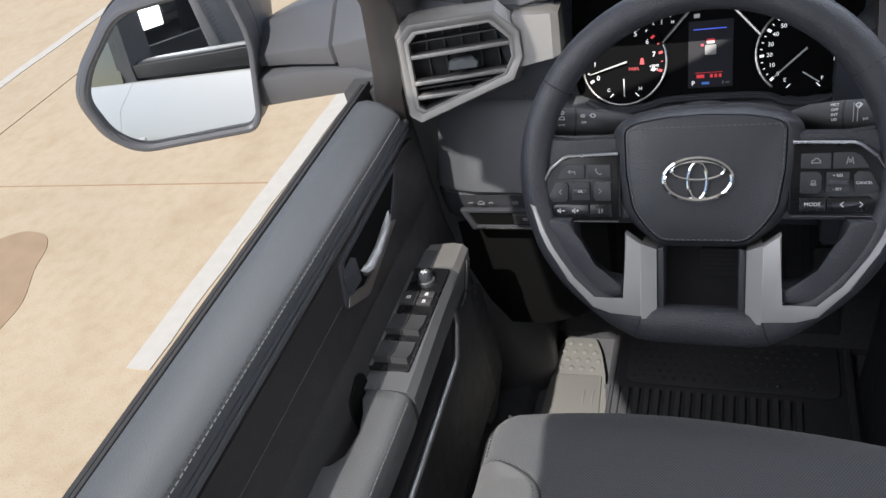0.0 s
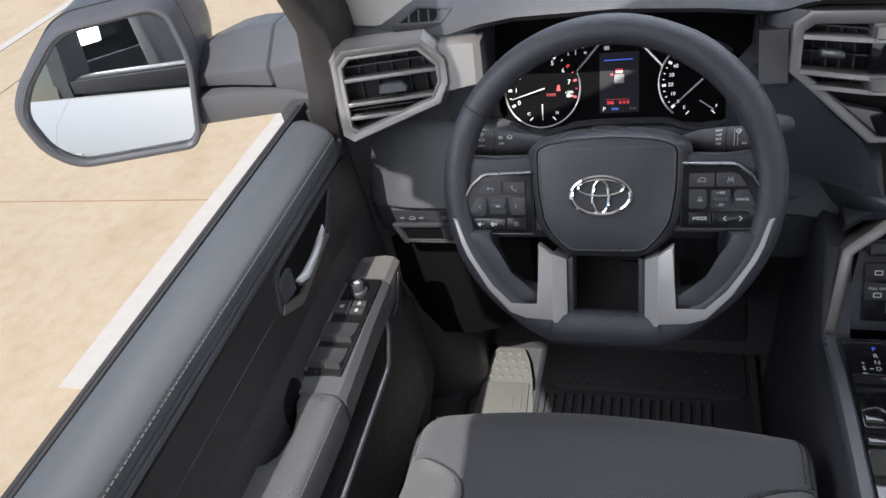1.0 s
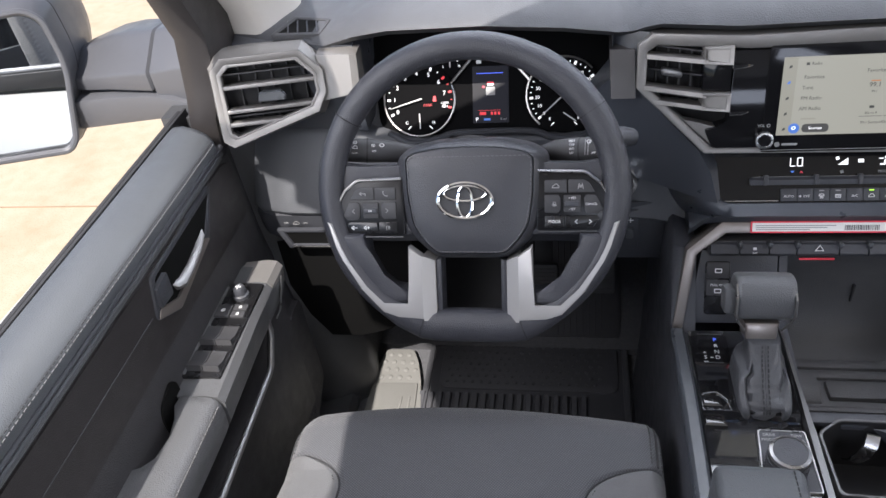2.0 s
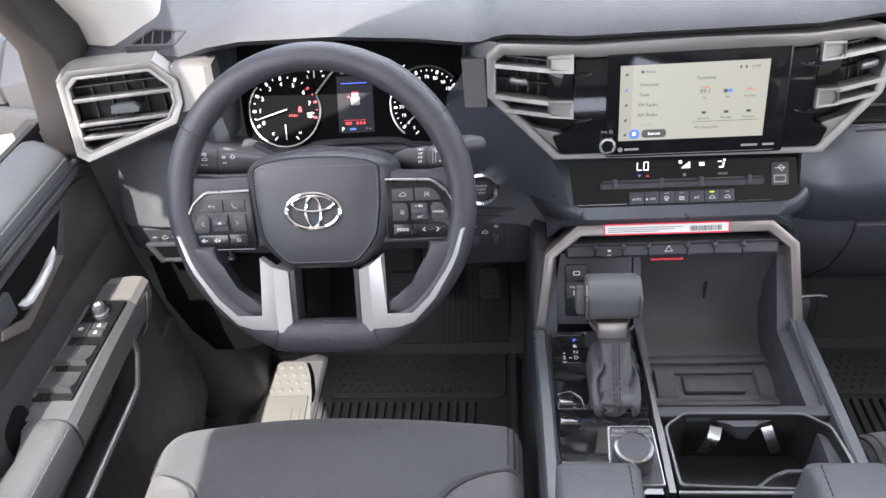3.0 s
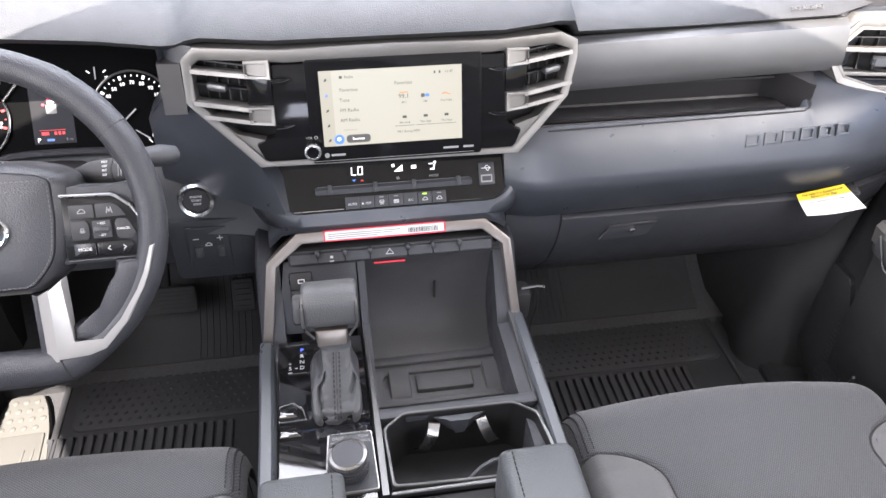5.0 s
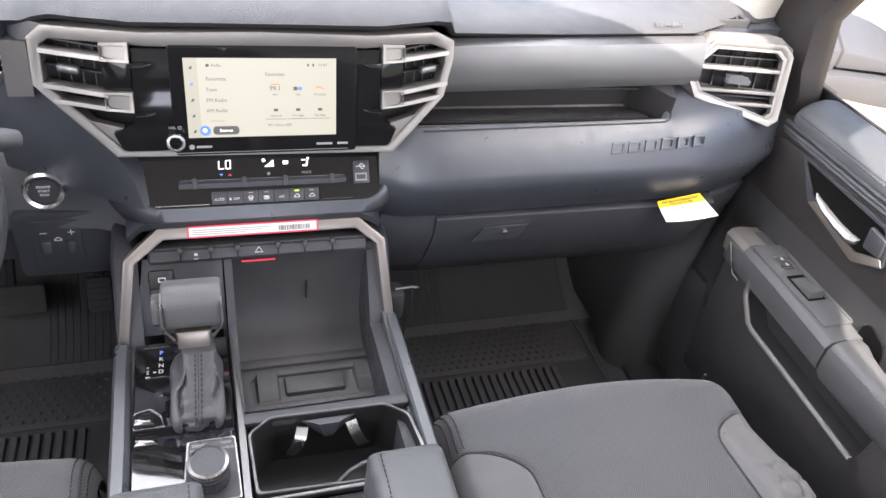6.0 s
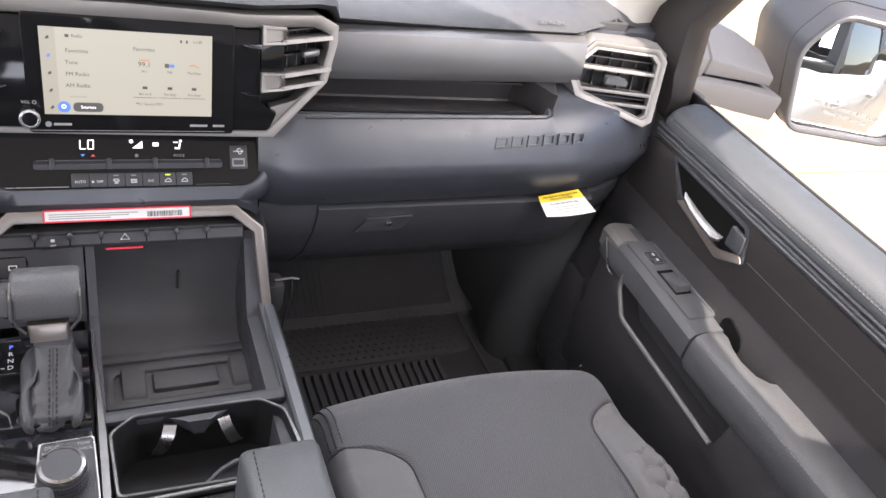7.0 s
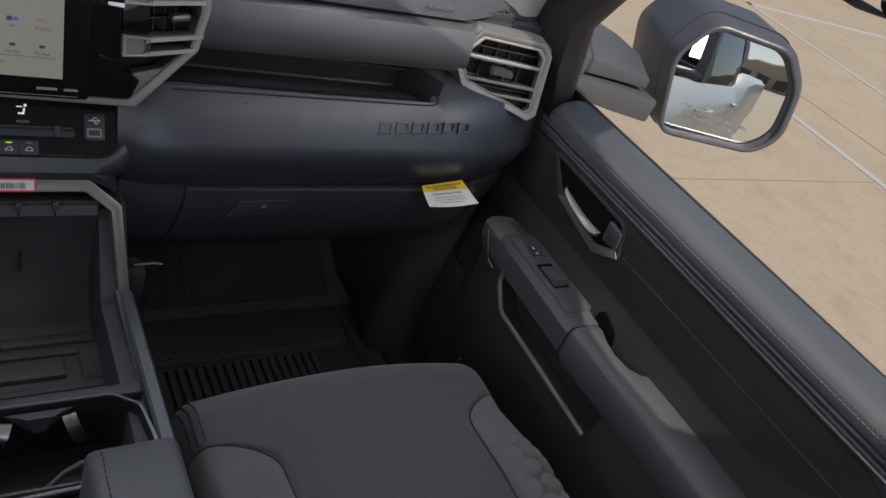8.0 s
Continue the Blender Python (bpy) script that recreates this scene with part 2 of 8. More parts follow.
# ---- builders ----
def part(name, bm, material, parent=None, label="", angle=32, category="", kind="", group=""):
    """Link a bmesh as one mesh object, under a thing or a part."""
    bmesh.ops.recalc_face_normals(bm, faces=bm.faces[:])
    me = bpy.data.meshes.new(name)
    bm.to_mesh(me)
    bm.free()
    me.polygons.foreach_set("use_smooth", [True] * len(me.polygons))
    me.set_sharp_from_angle(angle=radians(angle))
    me.materials.append(material)
    ob = new(name, me)
    if parent is not None:
        ob.parent = parent
        if parent.data is None:
            ob.matrix_parent_inverse = Matrix.Translation(-parent.location)
    return tagged(ob, label, category, group, kind)


def thing(name, at, label, category, group="", kind=""):
    e = new(name)
    e.location = at
    e.empty_display_size = 0.05
    return tagged(e, label, category, group, kind)


def axes(o, u, v):
    """The frame at o with x along u, y along v made square to it, z out of the plane."""
    u = Vector(u).normalized()
    w = u.cross(Vector(v)).normalized()
    v = w.cross(u)
    m = Matrix((u, v, w)).transposed().to_4x4()
    m.translation = o
    return m


def put(bm, src):
    me = bpy.data.meshes.new("tmp")
    src.to_mesh(me)
    src.free()
    bm.from_mesh(me)
    bpy.data.meshes.remove(me)
    return bm


def rpoly(pts, r, n=3):
    """A polygon with its corners rounded. r: one radius, or one for each corner."""
    out = []
    k = len(pts)
    for i, p in enumerate(pts):
        p = Vector(p)
        a, b = Vector(pts[i - 1]) - p, Vector(pts[(i + 1) % k]) - p
        ri = r[i] if isinstance(r, (list, tuple)) else r
        ri = min(ri, a.length * 0.49, b.length * 0.49)
        if ri < 1e-5:
            out.append(tuple(p))
            continue
        s, e = p + a.normalized() * ri, p + b.normalized() * ri
        for j in range(n + 1):
            t = j / n
            out.append(tuple(s * (1 - t) ** 2 + p * 2 * t * (1 - t) + e * t * t))
    return out


def rect(x0, y0, x1, y1):
    return [(x0, y0), (x1, y0), (x1, y1), (x0, y1)]


def plate(bm, pts, M=Matrix(), lo=0.0, hi=0.01, bev=0.0, seg=2):
    """A flat piece of outline pts, from height lo to hi over the plane M, its upper edge bevelled."""
    t = bmesh.new()
    a = [t.verts.new((*p, lo)) for p in pts]
    b = [t.verts.new((*p, hi)) for p in pts]
    t.faces.new(list(reversed(a)))
    top = t.faces.new(b)
    k = len(pts)
    for i in range(k):
        t.faces.new((a[i], a[(i + 1) % k], b[(i + 1) % k], b[i]))
    if bev:
        bmesh.ops.bevel(t, geom=list(top.edges), offset=bev, segments=seg, profile=0.5, affect="EDGES", clamp_overlap=True)
    bmesh.ops.transform(t, matrix=M, verts=t.verts[:])
    return put(bm, t)


def ring(bm, outer, inner, M=Matrix(), lo=0.0, hi=0.01, bev=0.0, drop=0.0):
    """A flat frame between two outlines of as many points. drop: how far the inner edge lies lower."""
    t = bmesh.new()
    k = len(outer)
    oa = [t.verts.new((*p, lo)) for p in outer]
    ob_ = [t.verts.new((*p, hi)) for p in outer]
    ia = [t.verts.new((*p, lo)) for p in inner]
    ib = [t.verts.new((*p, hi - drop)) for p in inner]
    for i in range(k):
        j = (i + 1) % k
        t.faces.new((oa[i], oa[j], ob_[j], ob_[i]))
        t.faces.new((ob_[i], ob_[j], ib[j], ib[i]))
        t.faces.new((ib[i], ib[j], ia[j], ia[i]))
        t.faces.new((ia[i], ia[j], oa[j], oa[i]))
    if bev:
        es = [e for e in t.edges if (e.verts[0] in ob_ and e.verts[1] in ob_) or (e.verts[0] in ib and e.verts[1] in ib)]
        bmesh.ops.bevel(t, geom=es, offset=bev, segments=2, profile=0.5, affect="EDGES", clamp_overlap=True)
    bmesh.ops.transform(t, matrix=M, verts=t.verts[:])
    return put(bm, t)


def box(bm, lo, hi, bev=0.0, M=Matrix(), seg=2):
    """A box between two corners, all edges bevelled."""
    t = bmesh.new()
    bmesh.ops.create_cube(t, size=1)
    lo, hi = Vector(lo), Vector(hi)
    for v in t.verts:
        v.co = Vector([lo[i] + (hi[i] - lo[i]) * (v.co[i] + 0.5) for i in range(3)])
    if bev:
        bmesh.ops.bevel(t, geom=t.edges[:], offset=bev, segments=seg, profile=0.5, affect="EDGES", clamp_overlap=True)
    bmesh.ops.transform(t, matrix=M, verts=t.verts[:])
    return put(bm, t)


def loft(bm, rings, closed=True, caps=True):
    """A skin over sections of as many points each."""
    vs = [[bm.verts.new(p) for p in r] for r in rings]
    k = len(rings[0])
    for a, b in zip(vs, vs[1:]):
        for i in range(k if closed else k - 1):
            j = (i + 1) % k
            bm.faces.new((a[i], a[j], b[j], b[i]))
    if caps and closed:
        bm.faces.new(list(reversed(vs[0])))
        bm.faces.new(vs[-1])
    return bm


def thick(bm, rings, d):
    """An open skin given thickness d."""
    t = bmesh.new()
    loft(t, rings, closed=False, caps=False)
    bmesh.ops.recalc_face_normals(t, faces=t.faces[:])
    bmesh.ops.solidify(t, geom=t.faces[:], thickness=d)
    return put(bm, t)


def tube(bm, pts, r, n=10, closed=False, flat=1.0, M=Matrix()):
    """A round bar along pts. r: one radius or one a point. flat: height over width."""
    P = [Vector(p) for p in pts]
    k = len(P)
    rings, up = [], None
    for i, p in enumerate(P):
        a = P[i - 1] if (i or closed) else p
        b = P[(i + 1) % k] if (i < k - 1 or closed) else p
        d = (b - a).normalized()
        if up is None:
            up = Vector((0, 0, 1)) if abs(d.z) < 0.9 else Vector((0, 1, 0))
        s = d.cross(up).normalized()
        up = s.cross(d).normalized()
        ri = r[i] if isinstance(r, (list, tuple)) else r
        rings.append([M @ (p + s * math.cos(2 * math.pi * j / n) * ri + up * math.sin(2 * math.pi * j / n) * ri * flat) for j in range(n)])
    if closed:
        rings.append(rings[0])
        t = bmesh.new()
        loft(t, rings, True, False)
        bmesh.ops.remove_doubles(t, verts=t.verts[:], dist=1e-6)
        return put(bm, t)
    return loft(bm, rings)


def lathe(bm, prof, M=Matrix(), n=32):
    """A turned piece: prof is (radius, height) from its foot to its top."""
    rings = [[M @ Vector((r * math.cos(2 * math.pi * j / n), r * math.sin(2 * math.pi * j / n), h)) for j in range(n)] for r, h in prof]
    return loft(bm, rings)


def text(s, M, size, material, parent, name="lettering", ext=0.0002, wide=1.0):
    """Letters in the plane M, centred."""
    c = bpy.data.curves.new("letters", "FONT")
    c.body, c.size, c.extrude, c.align_x, c.align_y = s, size, ext, "CENTER", "CENTER"
    c.resolution_u = 2
    tmp = bpy.data.objects.new("letters", c)
    me = bpy.data.meshes.new_from_object(tmp)
    bpy.data.objects.remove(tmp)
    me.transform(M @ Matrix.Diagonal((wide, 1, 1, 1)))
    me.materials.clear()
    me.materials.append(material)
    ob = new(name, me)
    ob.parent = parent
    if parent.data is None:
        ob.matrix_parent_inverse = Matrix.Translation(-parent.location)
    return ob


def at(M, x, y, z=0.0, turn=0.0):
    return M @ pose(x, y, z, 0, 0, turn)


def B():
    return bmesh.new()


def stitches(bm, pts, step=0.006, size=0.0009):
    """A row of short thread stitches along a line."""
    P = [Vector(p) for p in pts]
    for a, b in zip(P, P[1:]):
        d = b - a
        k = max(1, int(d.length / step))
        for i in range(k):
            s = a + d * ((i + 0.15) / k)
            e = a + d * ((i + 0.8) / k)
            tube(bm, (s, e), size, 5)
    return bm


def stroke(bm, pts, w, M, hi=0.0003):
    """A thin flat printed line through pts in the plane M."""
    P = [Vector((*p, 0)) for p in pts]
    for a, b in zip(P, P[1:]):
        d = (b - a).normalized() * w * 0.5
        n = Vector((-d.y, d.x, 0))
        q = [a - d + n, a - d - n, b + d - n, b + d + n]
        plate(bm, [(p.x, p.y) for p in q], M, 0.0, hi)
    return bm


# printed symbols as lines in a box from -1 to 1
GLYPHS = {
    "back": (((0.9, -0.5), (0.9, 0.1), (-0.7, 0.1)), ((-0.3, 0.5), (-0.8, 0.1), (-0.3, -0.3))),
    "phone": (((-0.7, 0.6), (-0.5, 0.0), (0.0, -0.5), (0.6, -0.7)), ((-0.7, 0.6), (-0.4, 0.7)), ((0.6, -0.7), (0.7, -0.4))),
    "less": (((0.4, 0.7), (-0.4, 0.0), (0.4, -0.7)),),
    "more": (((-0.4, 0.7), (0.4, 0.0), (-0.4, -0.7)),),
    "quieter": (((-0.9, 0.2), (-0.6, 0.2), (-0.2, 0.6), (-0.2, -0.6), (-0.6, -0.2), (-0.9, -0.2), (-0.9, 0.2)), ((0.2, 0.0), (0.9, 0.0))),
    "louder": (((-0.9, 0.2), (-0.6, 0.2), (-0.2, 0.6), (-0.2, -0.6), (-0.6, -0.2), (-0.9, -0.2), (-0.9, 0.2)), ((0.2, 0.0), (0.9, 0.0)), ((0.55, 0.35), (0.55, -0.35))),
    "voice": (((-0.2, 0.7), (-0.6, 0.3), (-0.4, -0.2), (-0.5, -0.7)), ((0.2, 0.5), (0.6, 0.5)), ((0.2, 0.0), (0.8, 0.0)), ((0.2, -0.5), (0.6, -0.5))),
    "car": (((-0.9, -0.4), (-0.8, 0.1), (-0.5, 0.2), (-0.2, 0.6), (0.4, 0.6), (0.7, 0.2), (0.9, 0.1), (0.9, -0.4), (-0.9, -0.4)),),
    "lanes": (((-0.7, -0.7), (-0.4, 0.7)), ((0.7, -0.7), (0.4, 0.7)), ((-0.2, -0.3), (0.2, -0.3), (0.2, 0.2), (-0.2, 0.2), (-0.2, -0.3))),
    "radar": (((-0.5, -0.7), (0.5, -0.7)), ((-0.5, -0.1), (0.5, -0.1), (0.4, 0.6), (-0.4, 0.6), (-0.5, -0.1)), ((-0.8, -0.4), (0.8, -0.4))),
    "defrost": (((-0.8, 0.1), (-0.6, 0.7), (0.6, 0.7), (0.8, 0.1), (-0.8, 0.1)), ((-0.4, -0.7), (-0.4, -0.1)), ((0.0, -0.7), (0.0, -0.1)), ((0.4, -0.7), (0.4, -0.1))),
    "rear": (((-0.8, -0.5), (-0.8, 0.5), (0.8, 0.5), (0.8, -0.5), (-0.8, -0.5)), ((-0.4, -0.2), (-0.4, 0.3)), ((0.0, -0.2), (0.0, 0.3)), ((0.4, -0.2), (0.4, 0.3))),
    "fan": (((0.0, 0.0), (0.1, 0.7), (0.5, 0.5), (0.0, 0.0), (0.7, -0.1), (0.5, -0.5), (0.0, 0.0), (-0.1, -0.7), (-0.5, -0.5), (0.0, 0.0), (-0.7, 0.1), (-0.5, 0.5), (0.0, 0.0)),),
    "usb": (((-0.9, 0.0), (0.9, 0.0)), ((0.6, 0.25), (0.9, 0.0), (0.6, -0.25)), ((-0.4, 0.0), (0.0, 0.5), (0.4, 0.5)), ((-0.1, 0.0), (0.2, -0.5), (0.5, -0.5))),
    "lamp": (((0.0, 0.6), (0.5, 0.4), (0.7, 0.0), (0.5, -0.4), (0.0, -0.6), (0.0, 0.6)), ((-0.3, 0.4), (-0.9, 0.4)), ((-0.3, 0.0), (-0.9, 0.0)), ((-0.3, -0.4), (-0.9, -0.4))),
    "sun": (((0.4, 0.0), (0.2, 0.35), (-0.2, 0.35), (-0.4, 0.0), (-0.2, -0.35), (0.2, -0.35), (0.4, 0.0)), ((0.6, 0.0), (0.9, 0.0)), ((-0.6, 0.0), (-0.9, 0.0)), ((0.0, 0.6), (0.0, 0.9)), ((0.0, -0.6), (0.0, -0.9)), ((0.45, 0.45), (0.65, 0.65)), ((-0.45, -0.45), (-0.65, -0.65)), ((-0.45, 0.45), (-0.65, 0.65)), ((0.45, -0.45), (0.65, -0.65))),
    "pair": (((-0.2, 0.5), (-0.8, 0.0), (-0.2, -0.5)), ((0.2, 0.5), (0.8, 0.0), (0.2, -0.5))),
    "wiper": (((-0.8, 0.2), (-0.3, 0.6), (0.3, 0.6), (0.8, 0.2), (0.4, -0.4), (-0.4, -0.4), (-0.8, 0.2)), ((0.0, -0.8), (0.4, 0.3))),
    "window": (((-0.7, -0.6), (-0.7, 0.1), (-0.2, 0.6), (0.7, 0.6), (0.7, -0.6), (-0.7, -0.6)), ((-0.7, 0.0), (0.7, 0.0))),
    "lock": (((-0.5, -0.7), (-0.5, 0.0), (0.5, 0.0), (0.5, -0.7), (-0.5, -0.7)), ((-0.3, 0.0), (-0.3, 0.5), (0.3, 0.5), (0.3, 0.0))),
    "arrows": (((-0.8, 0.0), (0.8, 0.0)), ((0.0, -0.8), (0.0, 0.8)), ((-0.5, 0.3), (-0.8, 0.0), (-0.5, -0.3)), ((0.5, 0.3), (0.8, 0.0), (0.5, -0.3))),
    "brake": (((-0.6, 0.5), (0.6, 0.5), (0.6, -0.5), (-0.6, -0.5), (-0.6, 0.5)), ((-0.9, 0.4), (-0.9, -0.4)), ((0.9, 0.4), (0.9, -0.4))),
    "wheels": (((-0.8, 0.6), (-0.3, 0.2), (0.3, 0.6), (0.8, 0.2)), ((-0.8, -0.1), (-0.3, -0.5), (0.3, -0.1), (0.8, -0.5))),
}


def glyph(kind, M, size, material, parent, w=0.16, name="symbol"):
    """A printed symbol, size = half its width."""
    bm = B()
    for line in GLYPHS[kind]:
        stroke(bm, [(x * size, y * size) for x, y in line], w * size, M)
    return part(name, bm, material, parent)


def smooth_line(pts, n=6):
    """A Catmull-Rom line through pts."""
    P = [Vector(p) for p in pts]
    out = []
    for i in range(len(P) - 1):
        p0, p1, p2, p3 = P[max(0, i - 1)], P[i], P[i + 1], P[min(len(P) - 1, i + 2)]
        for j in range(n):
            t = j / n
            out.append(0.5 * (2 * p1 + (p2 - p0) * t + (2 * p0 - 5 * p1 + 4 * p2 - p3) * t * t + (3 * p1 - p0 - 3 * p2 + p3) * t ** 3))
    out.append(P[-1])
    return out


# ---- ground ----
bm = B()
box(bm, (-300, -300, -0.30), (300, 300, 0.0))
GROUND = part("ground", bm, CONCRETE, None, "sunlit beige concrete parking lot", category="ground", kind="structure")
bm = B()
for x0, y0, x1, y1 in ((-60, 1.615, 60, 1.621), (-60, 7.7, 60, 7.706), (-60, -4.5, 60, -4.494), (-4.823, -40, -4.817, 60), (1.28, -40, 1.286, 60), (7.38, -40, 7.386, 60)):
    box(bm, (x0, y0, -0.02), (x1, y1, 0.004))
part("pavement_joint", bm, STAIN, GROUND)
for i, (x, y0, y1, lean) in enumerate(((-2.412, 0.49, 6.0, 0.012), (-5.56, 0.49, 6.0, 0.012), (-8.7, 0.49, 6.0, 0.012), (6.13, -3.5, 4.6, 0.0757), (9.34, -1.0, 6.2, 0.1076))):
    bm = B()
    rnd = random.Random(i)
    n = 40
    L = [(x - 0.054 + lean * (t - 0) * (y1 - y0) + rnd.uniform(-0.004, 0.004), y0 + (y1 - y0) * t) for t in [k / n for k in range(n + 1)]]
    R = [(px + 0.108 + rnd.uniform(-0.004, 0.004), py) for px, py in L]
    plate(bm, L + R[::-1], Matrix(), -0.01, 0.005)
    part("parking_line", bm, LINE, None, "worn white painted parking line", category="parking line", kind="structure")
bm = B()
plate(bm, [(10.0, 6.02), (17.0, 6.15), (17.0, 6.27), (10.0, 6.14)], Matrix(), -0.01, 0.005)
part("parking_line", bm, LINE, None, "worn white painted parking line", category="parking line", kind="structure")
pts = [(-3.25, 0.45), (-3.25, 0.63), (-3.27, 0.78), (-3.38, 0.97), (-3.44, 1.12), (-3.51, 1.20), (-3.60, 1.235), (-3.72, 1.235), (-3.83, 1.17), (-3.97, 1.10), (-4.15, 0.96), (-4.25, 0.7), (-4.1, 0.42), (-3.8, 0.30), (-3.45, 0.32)]
bm = B()
plate(bm, [tuple(p[:2]) for p in smooth_line([(x, y, 0) for x, y in pts + pts[:1]], 4)[:-1]], Matrix(), -0.01, 0.0025)
part("stain", bm, STAIN, None, "brown damp stain on the concrete", category="stain", kind="structure")


# ---- cab shell ----
bm = B()
box(bm, (-0.90, -2.0, 0.56), (0.90, 0.95, 0.640))
part("floor", bm, CARPET, None, "black carpeted cab floor", category="floor", kind="structure")
bm = B()
thick(bm, [[(x, 0.22, 0.640), (x, 0.30, 0.652), (x, 0.36, 0.69), (x, 0.44, 0.78), (x, 0.53, 0.92), (x, 0.60, 1.06), (x, 0.62, 1.36)] for x in (-0.86, 0.86)], 0.02)
part("firewall", bm, CARPET, None, "black carpeted toe board", category="wall", kind="structure")
for s in (-1, 1):
    # kick panel and sill inside the door
    bm = B()
    loft(bm, [[(s * x, y, z) for x, z in ((0.90, 0.60), (a, 0.60), (a, 0.72), (0.5 * a + 0.5 * b + 0.008, 0.84), (b + 0.02, 0.95), (b + 0.03, 1.30), (0.90, 1.30))] for y, a, b in ((0.62, 0.70, 0.70), (0.30, 0.712, 0.710), (0.22, 0.722, 0.724), (0.18, 0.720, 0.732), (0.155, 0.711, 0.738), (0.135, 0.707, 0.746), (0.115, 0.708, 0.758), (0.095, 0.716, 0.772), (0.075, 0.740, 0.792), (0.05, 0.79, 0.815))])
    part("kick_panel", bm, KICK, None, "charcoal kick panel beside the footwell", category="wall", kind="structure", angle=70)
    bm = B()
    loft(bm, [[(s * x, y, z) for x, z in ((0.92, 0.58), (0.74, 0.58), (0.735, 0.655), (0.745, 0.670), (0.80, 0.672), (0.83, 0.70), (0.92, 0.70))] for y in (0.12, -0.4, -1.0, -1.9)])
    part("door_sill", bm, KICK, None, "charcoal door sill", category="sill", kind="structure")
    # front pillar, from the belt up to the roof
    sec = lambda cx, cy, cz, w, d: [(s * (cx + a * w), cy + b * d, cz) for a, b in ((-0.5, -0.42), (-0.25, -0.5), (-0.02, -0.46), (0.22, 0.05), (0.26, 0.5), (0.0, 0.5), (-0.45, 0.35), (-0.55, 0.0))]
    bm = B()
    loft(bm, [sec(0.845, 0.085, 1.26, 0.07, 0.13), sec(0.843, 0.085, 1.305, 0.075, 0.13), sec(0.835, 0.095, 1.345, 0.09, 0.15), sec(0.832, 0.115, 1.42, 0.085, 0.16), sec(0.815, 0.03, 1.55, 0.075, 0.15), sec(0.795, -0.17, 1.72, 0.07, 0.14), sec(0.785, -0.39, 1.89, 0.07, 0.12)])
    part("front_pillar", bm, INSET, None, "black grained door frame at the windshield pillar", category="pillar", kind="structure", angle=50)
    # pale trim on the windshield pillar, rising from the corner of the dashboard
    bm = B()
    # unseen upper sections widened to keep the sun off the corner vent
    loft(bm, [[(s * (cx + a * w), cy + b * d, cz) for a, b in rpoly([(-0.5, -0.1), (-0.2, -0.5), (0.5, -0.35), (0.5, 0.5), (-0.3, 0.5)], 0.12, 3)] for cx, cy, cz, w, d in ((0.765, 0.20, 1.385, 0.135, 0.17), (0.765, 0.19, 1.42, 0.125, 0.165), (0.762, 0.12, 1.50, 0.11, 0.15), (0.757, -0.01, 1.62, 0.12, 0.16), (0.752, -0.18, 1.76, 0.14, 0.18), (0.748, -0.345, 1.888, 0.15, 0.19))])
    part("pillar_trim", bm, PILLARGREY, None, "pale grey windshield pillar trim", category="pillar", kind="structure", angle=50)
    bm = B()
    # unseen top set back to let the sun reach the armrest
    loft(bm, [[(s * x, y, z) for x, y in ((w, yf), (w + 0.07, yf), (w + 0.07, yf - 0.13), (w, yf - 0.13))] for w, z, yf in ((0.80, 0.66, -1.03), (0.82, 1.0, -1.03), (0.81, 1.3, -1.045), (0.76, 1.6, -1.08), (0.70, 1.90, -1.105))])
    part("door_pillar", bm, HARD, None, "dark door pillar", category="pillar", kind="structure")
    bm = B()
    loft(bm, [[(s * x, y, z) for x, y in ((w, -1.90), (w + 0.07, -1.90), (w + 0.07, -2.05), (w, -2.05))] for w, z in ((0.80, 0.66), (0.82, 1.0), (0.81, 1.3), (0.76, 1.6), (0.70, 1.90))])
    part("rear_pillar", bm, HARD, None, "dark rear cab pillar", category="pillar", kind="structure")
    # rear door: trim, white skin and dark pane
    rd = thing("rear_door", (s * 0.9, -1.5, 0.62), "closed white rear truck door with dark window", "truck door", "rear doors")
    bm = B()
    loft(bm, [[(s * x, y, z) for x, z in ((0.82, 0.66), (0.83, 1.262), (0.895, 1.262), (0.960, 1.205), (1.005, 1.10), (1.01, 0.95), (0.985, 0.80), (1.0, 0.62), (0.96, 0.55))] for y in (-1.049, -1.95)])
    part("panel", bm, WHITEPAINT, rd, "", 40)
    bm = B()
    loft(bm, [[(s * x, y, z) for x, z in ((0.880, 1.262), (0.887, 1.262), (0.772, 1.88), (0.765, 1.88))] for y in (-1.15, -1.90)])
    part("pane", bm, DARKGLASS, rd, "dark tinted pane")
    bm = B()
    box(bm, (s * 1.018 - 0.022, -1.84, 1.13), (s * 1.018 + 0.022, -1.68, 1.165), 0.008)
    part("handle", bm, WHITEPAINT, rd)
    # front fender
    bm = B()
    loft(bm, [[(s * x, y, z) for x, z in ((0.80, 1.27), (0.90, 1.262), (0.965, 1.20), (1.005, 1.08), (1.01, 0.95), (0.985, 0.80), (0.96, 0.62), (0.80, 0.60))] for y in (0.14, 0.6, 1.2)])
    part("front_fender", bm, WHITEPAINT, None, "white painted front fender", category="truck fender", angle=40)
    bm = B()
    loft(bm, [[(s * x, y, z) for x, z in ((0.80, 1.262 + up), (0.895, 1.262 + up), (0.960 + up * 0.2, 1.205 + up), (1.005, 1.10 + up * 0.6), (1.01, 0.95), (0.985, 0.80), (1.0, 0.62), (0.80, 0.60))] for y, up in ((-1.955, 0.0), (-2.10, 0.03), (-2.30, 0.10), (-2.60, 0.135), (-3.8, 0.14))])
